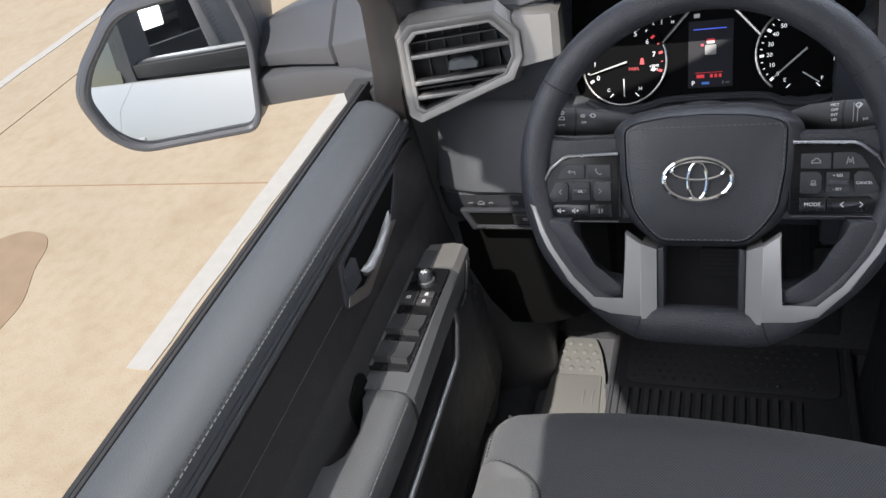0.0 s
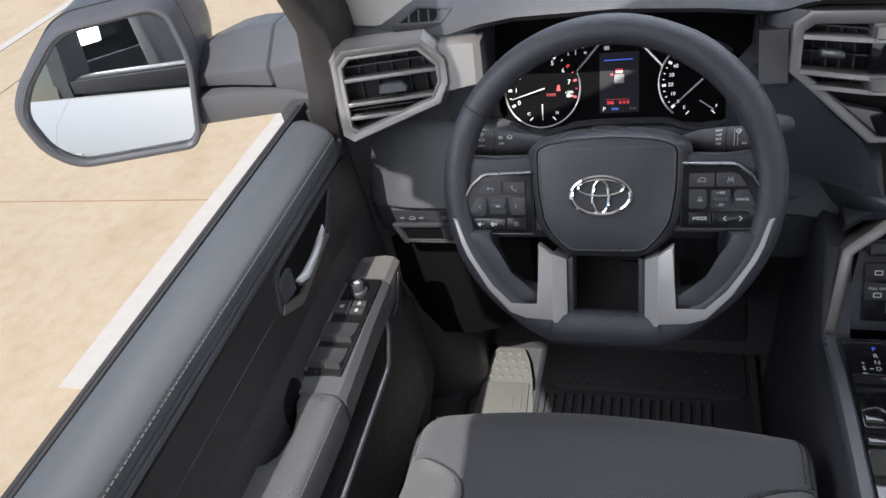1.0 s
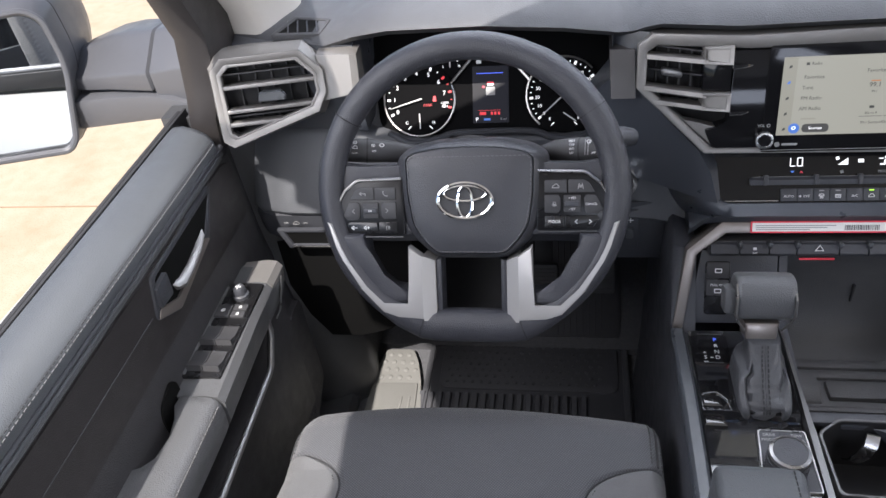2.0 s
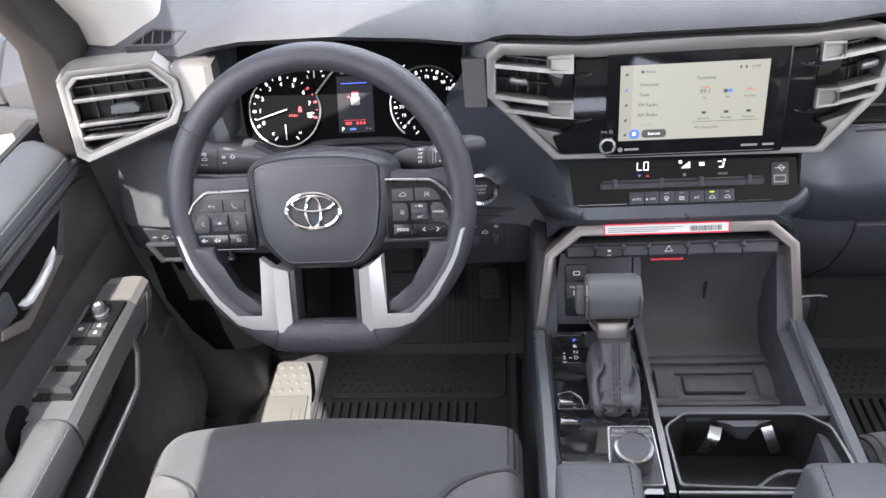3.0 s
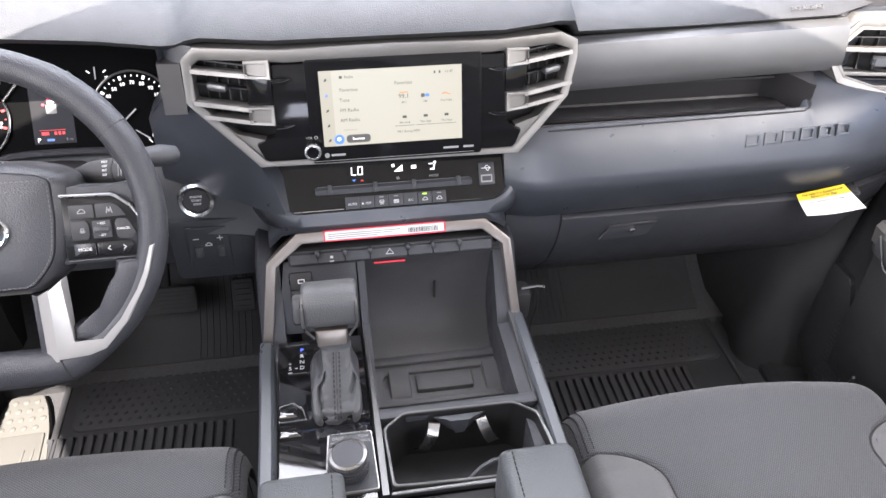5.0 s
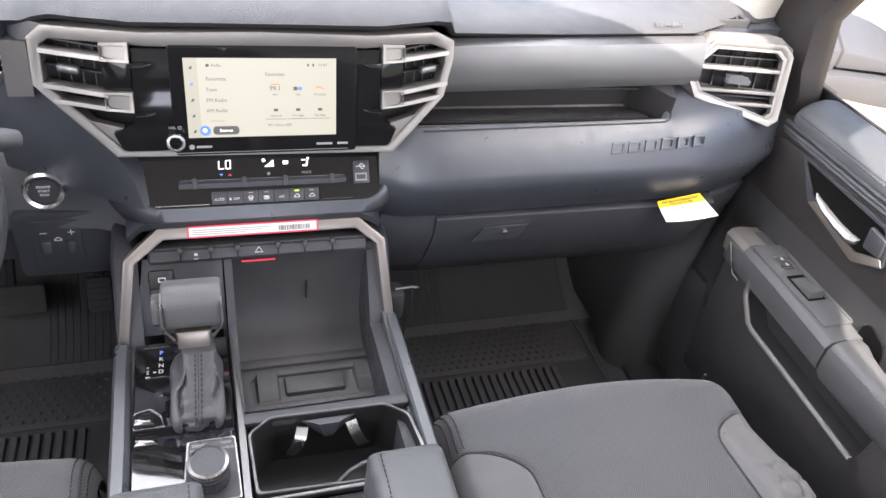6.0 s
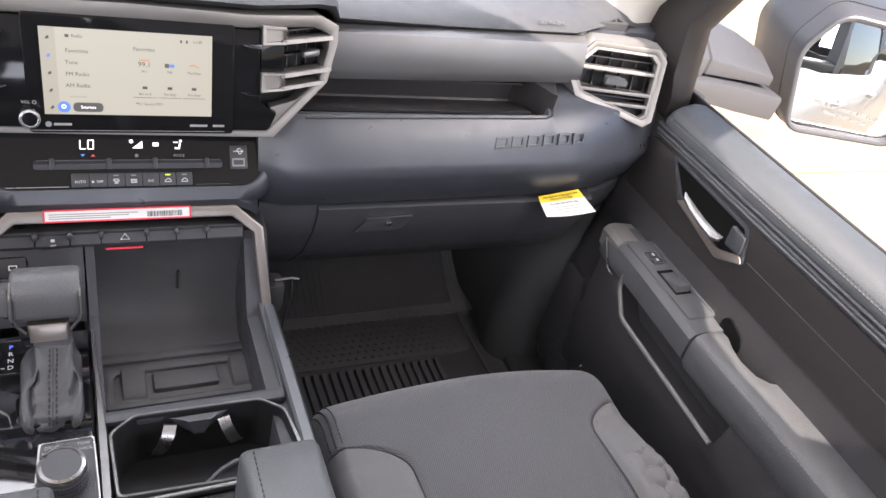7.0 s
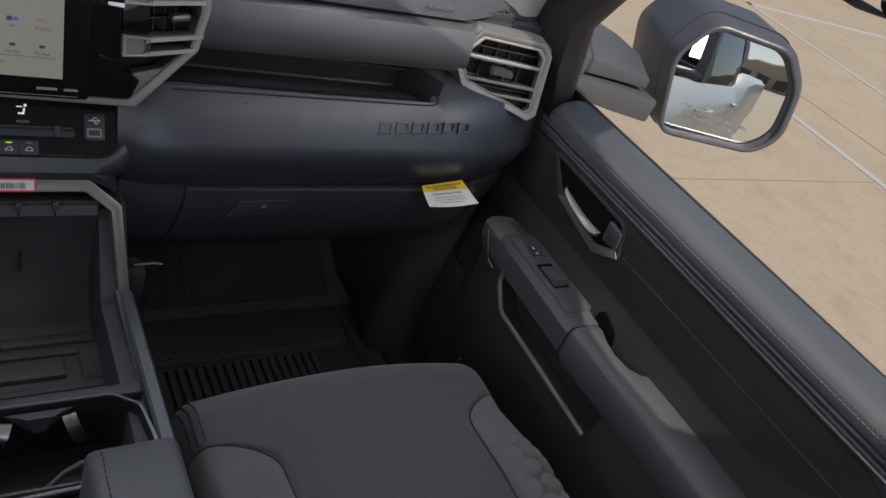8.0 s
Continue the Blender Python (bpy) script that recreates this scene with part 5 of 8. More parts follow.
def build_cluster():
    d = thing("instrument_cluster", (-0.435, 0.12, 1.20), "black instrument cluster with lit red and white dials", "instrument cluster")
    u = Vector((1, 0, 0))
    v = Vector((0, 0.52, 0.85))
    M = axes((-0.435, 0.138, 1.268), u, v)
    part("face", plate(B(), rpoly(rect(-0.200, -0.075, 0.185, 0.115), 0.01), M, -0.02, 0.0), DIALBLACK, d, "matt black dial face")
    # hood walls round the face
    o = rpoly([(-0.185, -0.048), (-0.165, -0.062), (0.150, -0.062), (0.170, -0.045), (0.176, 0.10), (-0.195, 0.10)], [0.02, 0.02, 0.02, 0.02, 0.01, 0.01], 4)
    i = rpoly([(-0.165, -0.036), (-0.145, -0.052), (0.138, -0.052), (0.158, -0.034), (0.170, 0.095), (-0.175, 0.095)], [0.02, 0.02, 0.02, 0.02, 0.01, 0.01], 4)
    t = B()
    loft(t, [[M @ Vector((*p, h * (1.0 if p[1] > 0.06 else max(0.25, (p[1] + 0.06) / 0.12)))) for p in pts] for pts, h in ((i, 0.0), ([(x * 1.02, y * 1.03) for x, y in o], 0.035), ([(x * 1.06, y * 1.10) for x, y in o], 0.044), ([(x * 1.08, y * 1.16) for x, y in o], 0.03))], True, False)
    part("hood", t, HARD, d, "black cluster hood", 45)
    # raised lower lip with a step in the middle
    lip = smooth_line([(-0.150, -0.040), (-0.115, -0.056), (-0.075, -0.050), (-0.045, -0.043), (0.055, -0.043), (0.085, -0.052), (0.120, -0.055), (0.150, -0.040)], 5)
    part("lower_lip", tube(B(), [M @ Vector((p[0], p[1] - 0.006, 0.008)) for p in lip], 0.005, 8), HARD, d, "dark grey lower lip")
    for cx, nums, step, col in ((-0.104, 9, 1, None), (0.104, 13, 10, None)):
        g = part("gauge", lathe(B(), ((0.053, 0.0), (0.053, 0.004), (0.050, 0.004), (0.050, 0.001), (0.0, 0.001)), at(M, cx, 0.0), 56), DIALBLACK, d, "round dial with white numerals")
        # bright ring, open at the upper inner side with a slanting arm
        a0, a1 = (-130, -318) if cx > 0 else (-222, 22)
        arc = [(cx + 0.0525 * math.cos(radians(a0 + (a1 - a0) * k / 40)), 0.0525 * math.sin(radians(a0 + (a1 - a0) * k / 40))) for k in range(41)]
        part("bright_ring", tube(B(), [M @ Vector((*p, 0.0045)) for p in arc], 0.0016, 6), SATIN, g)
        s = 1 if cx < 0 else -1
        arm = [(cx + s * 0.0475, 0.022), (cx + s * 0.078, 0.056)]
        part("slanting_arm", tube(B(), [M @ Vector((*p, 0.0045)) for p in arm], 0.0020, 6), SATIN, g)
        n = nums
        for k in range((n - 1) * 4 + 1):
            a = radians(207 - 222 * k / ((n - 1) * 4)) if cx < 0 else radians(222 - 228 * k / ((n - 1) * 4))
            big = k % 4 == 0 and (cx < 0 or (k // 4) % 2 == 0)
            if not big and k % 2:
                continue
            r0, r1, w = (0.0435, 0.0485, 0.0016) if big else (0.0455, 0.0480, 0.0006)
            Mt = at(M, cx, 0, 0.0015) @ pose(0, 0, 0, 0, 0, math.degrees(a))
            red = cx < 0 and k >= 24
            part("tick", box(B(), (r0, -w, 0), (r1, w, 0.0004), 0, Mt), GLOWRED if red else GLOWWHITE, g)
            if k % 4 == 0 and (cx < 0 or True):
                r = 0.0375
                text(str(k // 4 * step), at(M, cx + r * math.cos(a), r * math.sin(a), 0.0016), 0.0085 if cx < 0 else 0.0068, GLOWWHITE, g, ext=0.0001)
        # needle
        a = radians(196 if cx < 0 else 222)
        Mn = at(M, cx, 0, 0.006) @ pose(0, 0, 0, 0, 0, math.degrees(a))
        part("needle", loft(B(), [[Mn @ Vector((x, y, h)) for y, h in ((-w, 0), (w, 0), (w * 0.5, 0.001), (-w * 0.5, 0.001))] for x, w in ((-0.004, 0.0012), (0.020, 0.0011), (0.045, 0.0005))]), WHITEINK, g)
        # small gauge at the foot
        part("needle", box(B(), (-0.0007, -0.011, 0.004), (0.0007, 0.011, 0.005), 0, at(M, cx + (0.0 if cx < 0 else 0.008), -0.031) @ pose(0, 0, 0, 0, 0, 2 if cx < 0 else 55)), WHITEINK, g)
        for dx, tx in ((-0.020, "C" if cx < 0 else "E"), (0.020, "H" if cx < 0 else "F")):
            text(tx, at(M, cx + dx, -0.033, 0.0016), 0.006, GLOWWHITE, g, ext=0.0001)
            part("tick", box(B(), (-0.003, -0.0006, 0), (0.003, 0.0006, 0.0004), 0, at(M, cx + dx * 0.8, -0.040, 0.0015, 45 if dx < 0 else -45)), GLOWWHITE, g)
        if cx < 0:
            text("PARK", at(M, cx + 0.012, -0.008, 0.0016), 0.0055, GLOWRED, g, ext=0.0001)
            part("warning_lamp", plate(B(), rpoly([(-0.003, -0.004), (0.003, -0.004), (0.0015, 0.004), (-0.0015, 0.004)], 0.0008), at(M, cx + 0.022, 0.001, 0.0015), 0, 0.0003), GLOWRED, g)
            text("x1000", at(M, cx + 0.037, -0.0055, 0.0016), 0.0045, GLOWWHITE, g, ext=0.0001)
            text("RPM", at(M, cx + 0.037, -0.0105, 0.0016), 0.0045, GLOWWHITE, g, ext=0.0001)
        else:
            text("MPH", at(M, cx + 0.036, -0.012, 0.0016), 0.0048, GLOWWHITE, g, ext=0.0001)
    # small gauges above the dials
    for x, a, b in ((-0.058, "L", "H"), (0.060, "", "18")):
        part("needle", box(B(), (-0.0007, -0.008, 0.002), (0.0007, 0.008, 0.003), 0, at(M, x, 0.052)), WHITEINK, d)
        for dx, tx in ((-0.010, a), (0.013, b)):
            if tx:
                text(tx, at(M, x + dx, 0.046, 0.0006), 0.005, GLOWWHITE, d, ext=0.0001)
            part("tick", box(B(), (-0.0025, -0.0006, 0), (0.0025, 0.0006, 0.0006), 0, at(M, x + dx * 0.9, 0.054, 0.0004, -40 if dx < 0 else 40)), GLOWWHITE, d)
    part("lamp_symbol", plate(B(), rect(-0.020, 0.048, -0.013, 0.053), M, 0, 0.0005), WHITEINK, d)
    # upright display between the dials with a plan view of the truck
    sc = part("display", plate(B(), rpoly(rect(-0.026, -0.036, 0.026, 0.044), 0.001), M, -0.002, 0.0012), DISPLAY, d, "dim upright display with a small truck picture")
    Ms = at(M, 0, 0, 0.0014)
    part("blue_line", box(B(), (-0.020, 0.0335, 0), (0.018, 0.0345, 0.0003), 0, Ms), GLOWBLUE, sc)
    part("red_line", box(B(), (-0.018, -0.0185, 0), (0.014, -0.0180, 0.0003), 0, Ms), GLOWRED, sc)
    for k, w in ((0, 0.009), (1, 0.003), (2, 0.003), (3, 0.003)):
        x = (-0.016, 0.000, 0.005, 0.010)[k]
        part("warning_bar", plate(B(), rect(x, -0.0245, x + w, -0.0205), Ms, 0, 0.0003), GLOWRED, sc)
    part("blue_digits", plate(B(), rect(-0.010, -0.0325, -0.001, -0.0295), Ms, 0, 0.0003), SCREENBLUE, sc)
    text("P", at(Ms, -0.020, -0.031), 0.0080, GLOWWHITE, sc, ext=0.0001)
    text("8 mi", at(Ms, 0.018, -0.031), 0.0050, DIMINK, sc, ext=0.0001)
    part("truck_picture", plate(B(), rpoly(rect(-0.0065, 0.003, 0.0065, 0.015), 0.0015), Ms, 0, 0.0003), DIMINK, sc)
    part("truck_picture", plate(B(), rpoly(rect(-0.005, 0.0165, 0.005, 0.0225), 0.002), Ms, 0, 0.0003), REDINK, sc)
    part("truck_picture", plate(B(), rpoly(rect(-0.0045, 0.0165, 0.0045, 0.0195), 0.001), Ms, 0.0003, 0.0006), WHITEINK, sc)
    part("truck_picture", plate(B(), rpoly(rect(-0.0115, 0.0135, -0.008, 0.0165), 0.001), Ms, 0, 0.0003), REDINK, sc)
    return d


build_cluster()


def build_start_button():
    M = axes((-0.256, 0.0335, 1.191), (1, 0, 0), (0, 0.10, 1))
    d = thing("start_button", M.translation, "round black engine start button with a bright rim", "start button")
    part("rim", lathe(B(), ((0.0245, -0.004), (0.0245, 0.005), (0.0222, 0.0085), (0.0182, 0.007), (0.0178, 0.002)), M, 40), POLISHED, d, "bright satin rim")
    k = part("cap", lathe(B(), ((0.0172, 0), (0.0172, 0.0035), (0.0160, 0.0045), (0.0, 0.0045)), M, 40), DARK, d)
    for s, y in (("ENGINE", 0.0055), ("START", 0.0), ("STOP", -0.0055)):
        text(s, at(M, 0, y, 0.0047), 0.0044, WHITEINK, k)


build_start_button()


# ---- steering wheel ----
def build_wheel():
    a = radians(28)
    W = axes((-0.433, -0.131, 1.290), (1, 0, 0), (0, math.sin(a), math.cos(a)))
    d = thing("steering_wheel", W.translation, "black leather steering wheel with silver lower spokes", "steering wheel")
    n = 72

    def rim_r(t):
        # flattened foot
        c, s = math.cos(t), math.sin(t)
        r = 0.1640
        lim = -0.1555
        return r if r * s > lim else lim / s
    rings = []
    for k in range(n):
        t = 2 * math.pi * k / n
        r = rim_r(t)
        fat = 0.0165 + 0.0022 * (1 if 20 < (math.degrees(t) % 180) < 60 else 0) * 0.5
        lowfat = 0.0055 * max(0, min(1, (-math.sin(t) - 0.80) * 7))
        rings.append([W @ Vector(((r + math.cos(q) * (fat - 0.001 + lowfat * 0.5)) * math.cos(t), (r + math.cos(q) * (fat - 0.001 + lowfat)) * math.sin(t), math.sin(q) * (fat - 0.0005))) for q in [2 * math.pi * j / 16 for j in range(16)]])
    rings.append(rings[0])
    t_ = B()
    loft(t_, rings, True, False)
    bmesh.ops.remove_doubles(t_, verts=t_.verts[:], dist=1e-6)
    rim = part("rim", t_, WHEELSKIN, d, "black grained leather rim", 60)
    # seams across the rim
    for deg in (33.5, 147.5, 249, 291):
        t = radians(deg)
        r = rim_r(t)
        pts = [W @ Vector(((r + math.cos(q) * 0.0166) * math.cos(t), (r + math.cos(q) * (0.0168 if deg < 200 else 0.0195)) * math.sin(t), math.sin(q) * 0.0166)) for q in [2 * math.pi * j / 18 for j in range(18)]]
        part("seam", tube(B(), pts, 0.0006, 5, True), VOID, rim)
    # hub cover: the airbag pad
    o = [(-0.0865, 0.041), (-0.070, 0.0545), (-0.036, 0.0610), (0.0015, 0.0625), (0.039, 0.0610), (0.071, 0.0545), (0.0895, 0.043), (0.0880, 0.0), (0.0830, -0.036), (0.063, -0.061), (0.042, -0.0765), (-0.039, -0.0765), (-0.060, -0.061), (-0.0800, -0.036), (-0.0850, 0.0)]
    seam = [(-0.0705, 0.0430), (-0.060, 0.0490), (-0.033, 0.0535), (0.0015, 0.0550), (0.036, 0.0535), (0.063, 0.0490), (0.0735, 0.0430), (0.0725, 0.002), (0.0670, -0.034), (0.0555, -0.0515), (0.041, -0.0665), (-0.038, -0.0665), (-0.0525, -0.0515), (-0.0640, -0.034), (-0.0695, 0.002)]
    o, seam = rpoly(o, 0.010, 4), rpoly(seam, 0.008, 4)
    mix = lambda k: [(a[0] * (1 - k) + b[0] * k, a[1] * (1 - k) + b[1] * k) for a, b in zip(o, seam)]
    inn = lambda k: [(0.0015 + (x - 0.0015) * k, (y + 0.006) * k - 0.006) for x, y in seam]
    rings = [[W @ Vector((x, y, h)) for x, y in pts] for pts, h in ((o, -0.045), (o, -0.016), (mix(0.10), -0.006), (mix(0.30), 0.0015), (mix(0.75), 0.0100), (mix(0.96), 0.0126), (inn(1.0), 0.0104), (inn(0.985), 0.0140), (inn(0.93), 0.0154), (inn(0.6), 0.0168), (inn(0.2), 0.0170))]
    pad = part("airbag_pad", loft(B(), rings), AIRBAGSKIN, d, "grey-black leather airbag pad with grey stitching", 40)
    k0 = next(i for i, p in enumerate(seam) if p[0] > 0.0725 and p[1] < 0.040)
    line = [W @ Vector((x, y, h + 0.0006)) for (x, y), h in zip(inn(0.965), [0.0146] * len(seam))]
    line = [q for q, p in zip(line[k0:] + line[:k0], seam[k0:] + seam[:k0]) if p[1] < 0.046]
    part("stitching", stitches(B(), line, 0.0048, 0.0008), STITCH, pad)
    # plain bright emblem: three ovals
    E_ = at(W, -0.003, -0.005, 0.0165)
    def oval(cx, cy, rx, ry, w):
        return tube(B(), [E_ @ Vector((cx + rx * math.cos(q), cy + ry * math.sin(q), 0.002)) for q in [2 * math.pi * j / 40 for j in range(40)]], w, 8, True)
    em = part("emblem", oval(0, 0, 0.0305, 0.0200, 0.0026), CHROME, d, "bright chrome oval emblem")
    part("emblem_ring", oval(0, -0.0015, 0.0085, 0.0175, 0.0019), CHROME, em)
    part("emblem_ring", oval(0, 0.0080, 0.0235, 0.0085, 0.0019), CHROME, em)
    part("emblem_ground", lathe(B(), ((0.030, 0), (0.030, 0.0008)), E_ @ Matrix.Diagonal((1, 0.66, 1, 1)), 40), DARK, em)
    # side spokes with button pods
    for s in (-1, 1):
        dy = 0.003 * s
        sp = [(s * 0.070, 0.035), (s * 0.125, 0.033), (s * 0.160, 0.038), (s * 0.166, -0.010), (s * 0.158, -0.047), (s * 0.068, -0.047)]
        part("spoke", plate(B(), rpoly(sp, 0.004), W, -0.026, 0.002, 0.004), WHEELSKIN, d, "black leather spoke")
        pod = [(s * 0.076, 0.0215 + dy), (s * 0.128, 0.0200 + dy), (s * 0.1435, 0.0090 + dy), (s * 0.1600, -0.0180 + dy), (s * 0.1650, -0.0285 + dy), (s * 0.1590, -0.0435 + dy), (s * 0.076, -0.0440 + dy)]
        pd = part("button_pod", plate(B(), rpoly(pod, 0.004), W, -0.01, 0.0072, 0.0012), PODGLOSS, d, "gloss black button pod")
        # satin line round the pod's top and outer end
        ln = [(s * 0.078, 0.0228 + dy), (s * 0.127, 0.0215 + dy), (s * 0.1325, 0.0195 + dy), (s * 0.1455, 0.0090 + dy), (s * 0.1605, -0.0150 + dy), (s * 0.1665, -0.0290 + dy)]
        part("bright_edge", tube(B(), [W @ Vector((x, y, 0.0080 + 0.004 * (k == 5))) for k, (x, y) in enumerate(ln)], 0.0018, 8), SATIN, d, "satin edge line")
        part("gloss_edge", tube(B(), [W @ Vector((x, y, 0.0072)) for x, y in ((s * 0.078, -0.0452 + dy), (s * 0.156, -0.0450 + dy))], 0.0008, 6), RIMGREY, d)
        # buttons: two above, roller between two, a strip of keys below
        q = lambda *pts: [(s * x, y + dy) for x, y in (pts if s > 0 else pts[::-1])]
        bs = (("upper_in", q((0.085, -0.0012), (0.1095, -0.0016), (0.1095, 0.0128), (0.085, 0.0125)), 0.0012), ("upper_out", q((0.1110, -0.0016), (0.1400, -0.0012), (0.1335, 0.0095), (0.1270, 0.0128), (0.1110, 0.0128)), 0.0014),
              ("in", q((0.085, -0.0240), (0.1000, -0.0240), (0.1025, -0.0200), (0.1025, -0.0080), (0.1000, -0.0040), (0.085, -0.0040)), 0.0015), ("mid", q((0.1060, -0.0230), (0.1245, -0.0230), (0.1245, -0.0045), (0.1060, -0.0045)), 0.0012),
              ("out", q((0.1290, -0.0225), (0.1320, -0.0250), (0.1440, -0.0250), (0.1490, -0.0200), (0.1410, -0.0048), (0.1310, -0.0040), (0.1280, -0.0075)), 0.0016),
              ("low_in", q((0.085, -0.0405), (0.1065, -0.0405), (0.1065, -0.0275), (0.085, -0.0275)), 0.0008), ("low_out", q((0.1078, -0.0405), (0.1380, -0.0405), (0.1450, -0.0310), (0.1420, -0.0275), (0.1078, -0.0275)), 0.0008))
        for nm, r, cr in bs:
            hi = 0.0098 if nm == "mid" else 0.0090
            b = part("button", plate(B(), rpoly(r, cr), W, 0.005, hi, 0.0007), PODBLACK if nm.startswith("low") else DARK, pd, "black wheel button")
            cx, cy = sum(p[0] for p in r) / len(r), (min(p[1] for p in r) + max(p[1] for p in r)) / 2
            Mb = at(W, cx, cy, hi + 0.0001)
            sign = {("upper_in", -1): "phone", ("upper_out", -1): "back", ("in", -1): "more", ("out", -1): "less", ("low_in", -1): "voice", ("upper_in", 1): "car", ("upper_out", 1): "lanes", ("in", 1): "radar"}.get((nm, s))
            if sign:
                glyph(sign, Mb, 0.0032 if nm[:2] != "up" else 0.0040, DIMINK, b, 0.2)
            elif nm == "mid":
                part("roller", box(B(), (-0.0080, -0.0030, -0.001), (0.0080, 0.0030, 0.0022), 0.0012, Mb), HARD, b, "ribbed roller")
                text("OK" if s < 0 else "+ RES", at(Mb, 0, 0.0 if s < 0 else 0.0062, 0.0023 if s < 0 else 0.0), 0.0034, WHITEINK, b)
                if s > 0:
                    text("- SET", at(Mb, 0, -0.0062), 0.0034, WHITEINK, b)
            elif s < 0:
                glyph("louder", at(Mb, 0.007, 0), 0.0036, WHITEINK, b, 0.2)
                glyph("quieter", at(Mb, -0.008, 0), 0.0036, WHITEINK, b, 0.2)
            elif nm == "low_out":
                glyph("less", at(Mb, -0.0085, 0), 0.0030, WHITEINK, b, 0.24)
                glyph("more", at(Mb, 0.0070, 0), 0.0030, WHITEINK, b, 0.24)
            else:
                text("CANCEL" if nm == "out" else "MODE", Mb, 0.0034 if nm == "out" else 0.0048, WHITEINK, b)
        # silver lower spoke that sweeps out along the rim
        lo = [(s * 0.055, -0.070), (s * 0.071, -0.058), (s * 0.072, -0.1275), (s * 0.103, -0.1270), (s * 0.1240, -0.1065), (s * 0.1432, -0.0755), (s * 0.1516, -0.0585), (s * 0.1608, -0.0310),
              (s * 0.1665, -0.0290), (s * 0.1570, -0.0580), (s * 0.1500, -0.0740), (s * 0.1300, -0.1085), (s * 0.1040, -0.1365), (s * 0.086, -0.1425), (s * 0.055, -0.1445)]
        part("lower_spoke", plate(B(), lo, W, 0.002, 0.0182, 0.0016), SPOKE, d, "satin silver lower spoke", 25)
        part("spoke_facet", loft(B(), [[W @ Vector(p) for p in ((s * 0.0555, y1, 0.0176), (s * 0.0415, y2, 0.0085), (s * 0.0415, y2, -0.02), (s * 0.0555, y1, -0.02))] for y1, y2 in ((-0.069, -0.076), (-0.1465, -0.1490))]), SPOKE, d, "", 25)
        part("spoke_side", plate(B(), [(s * 0.0345, -0.074), (s * 0.0415, -0.076), (s * 0.0415, -0.149), (s * 0.0345, -0.149)], W, -0.022, 0.0060, 0.002), WHEELSKIN, d)
        grip = [(s * 0.0725, -0.1268), (s * 0.1025, -0.1262), (s * 0.1232, -0.1060), (s * 0.1424, -0.0752), (s * 0.1508, -0.0582), (s * 0.1540, -0.044), (s * 0.124, -0.044), (s * 0.121, -0.070), (s * 0.107, -0.0960), (s * 0.092, -0.1080), (s * 0.0725, -0.1105)]
        part("thumb_rest", plate(B(), grip, W, -0.018, 0.0135, 0.006, 4), WHEELSKIN, d, "black leather thumb rest", 50)
    # lower rim cap between the silver spokes and column behind
    part("hub_back", lathe(B(), ((0.05, -0.10), (0.062, -0.06), (0.066, -0.02)), W, 32), DARK, d)
    return W


WHEEL = build_wheel()


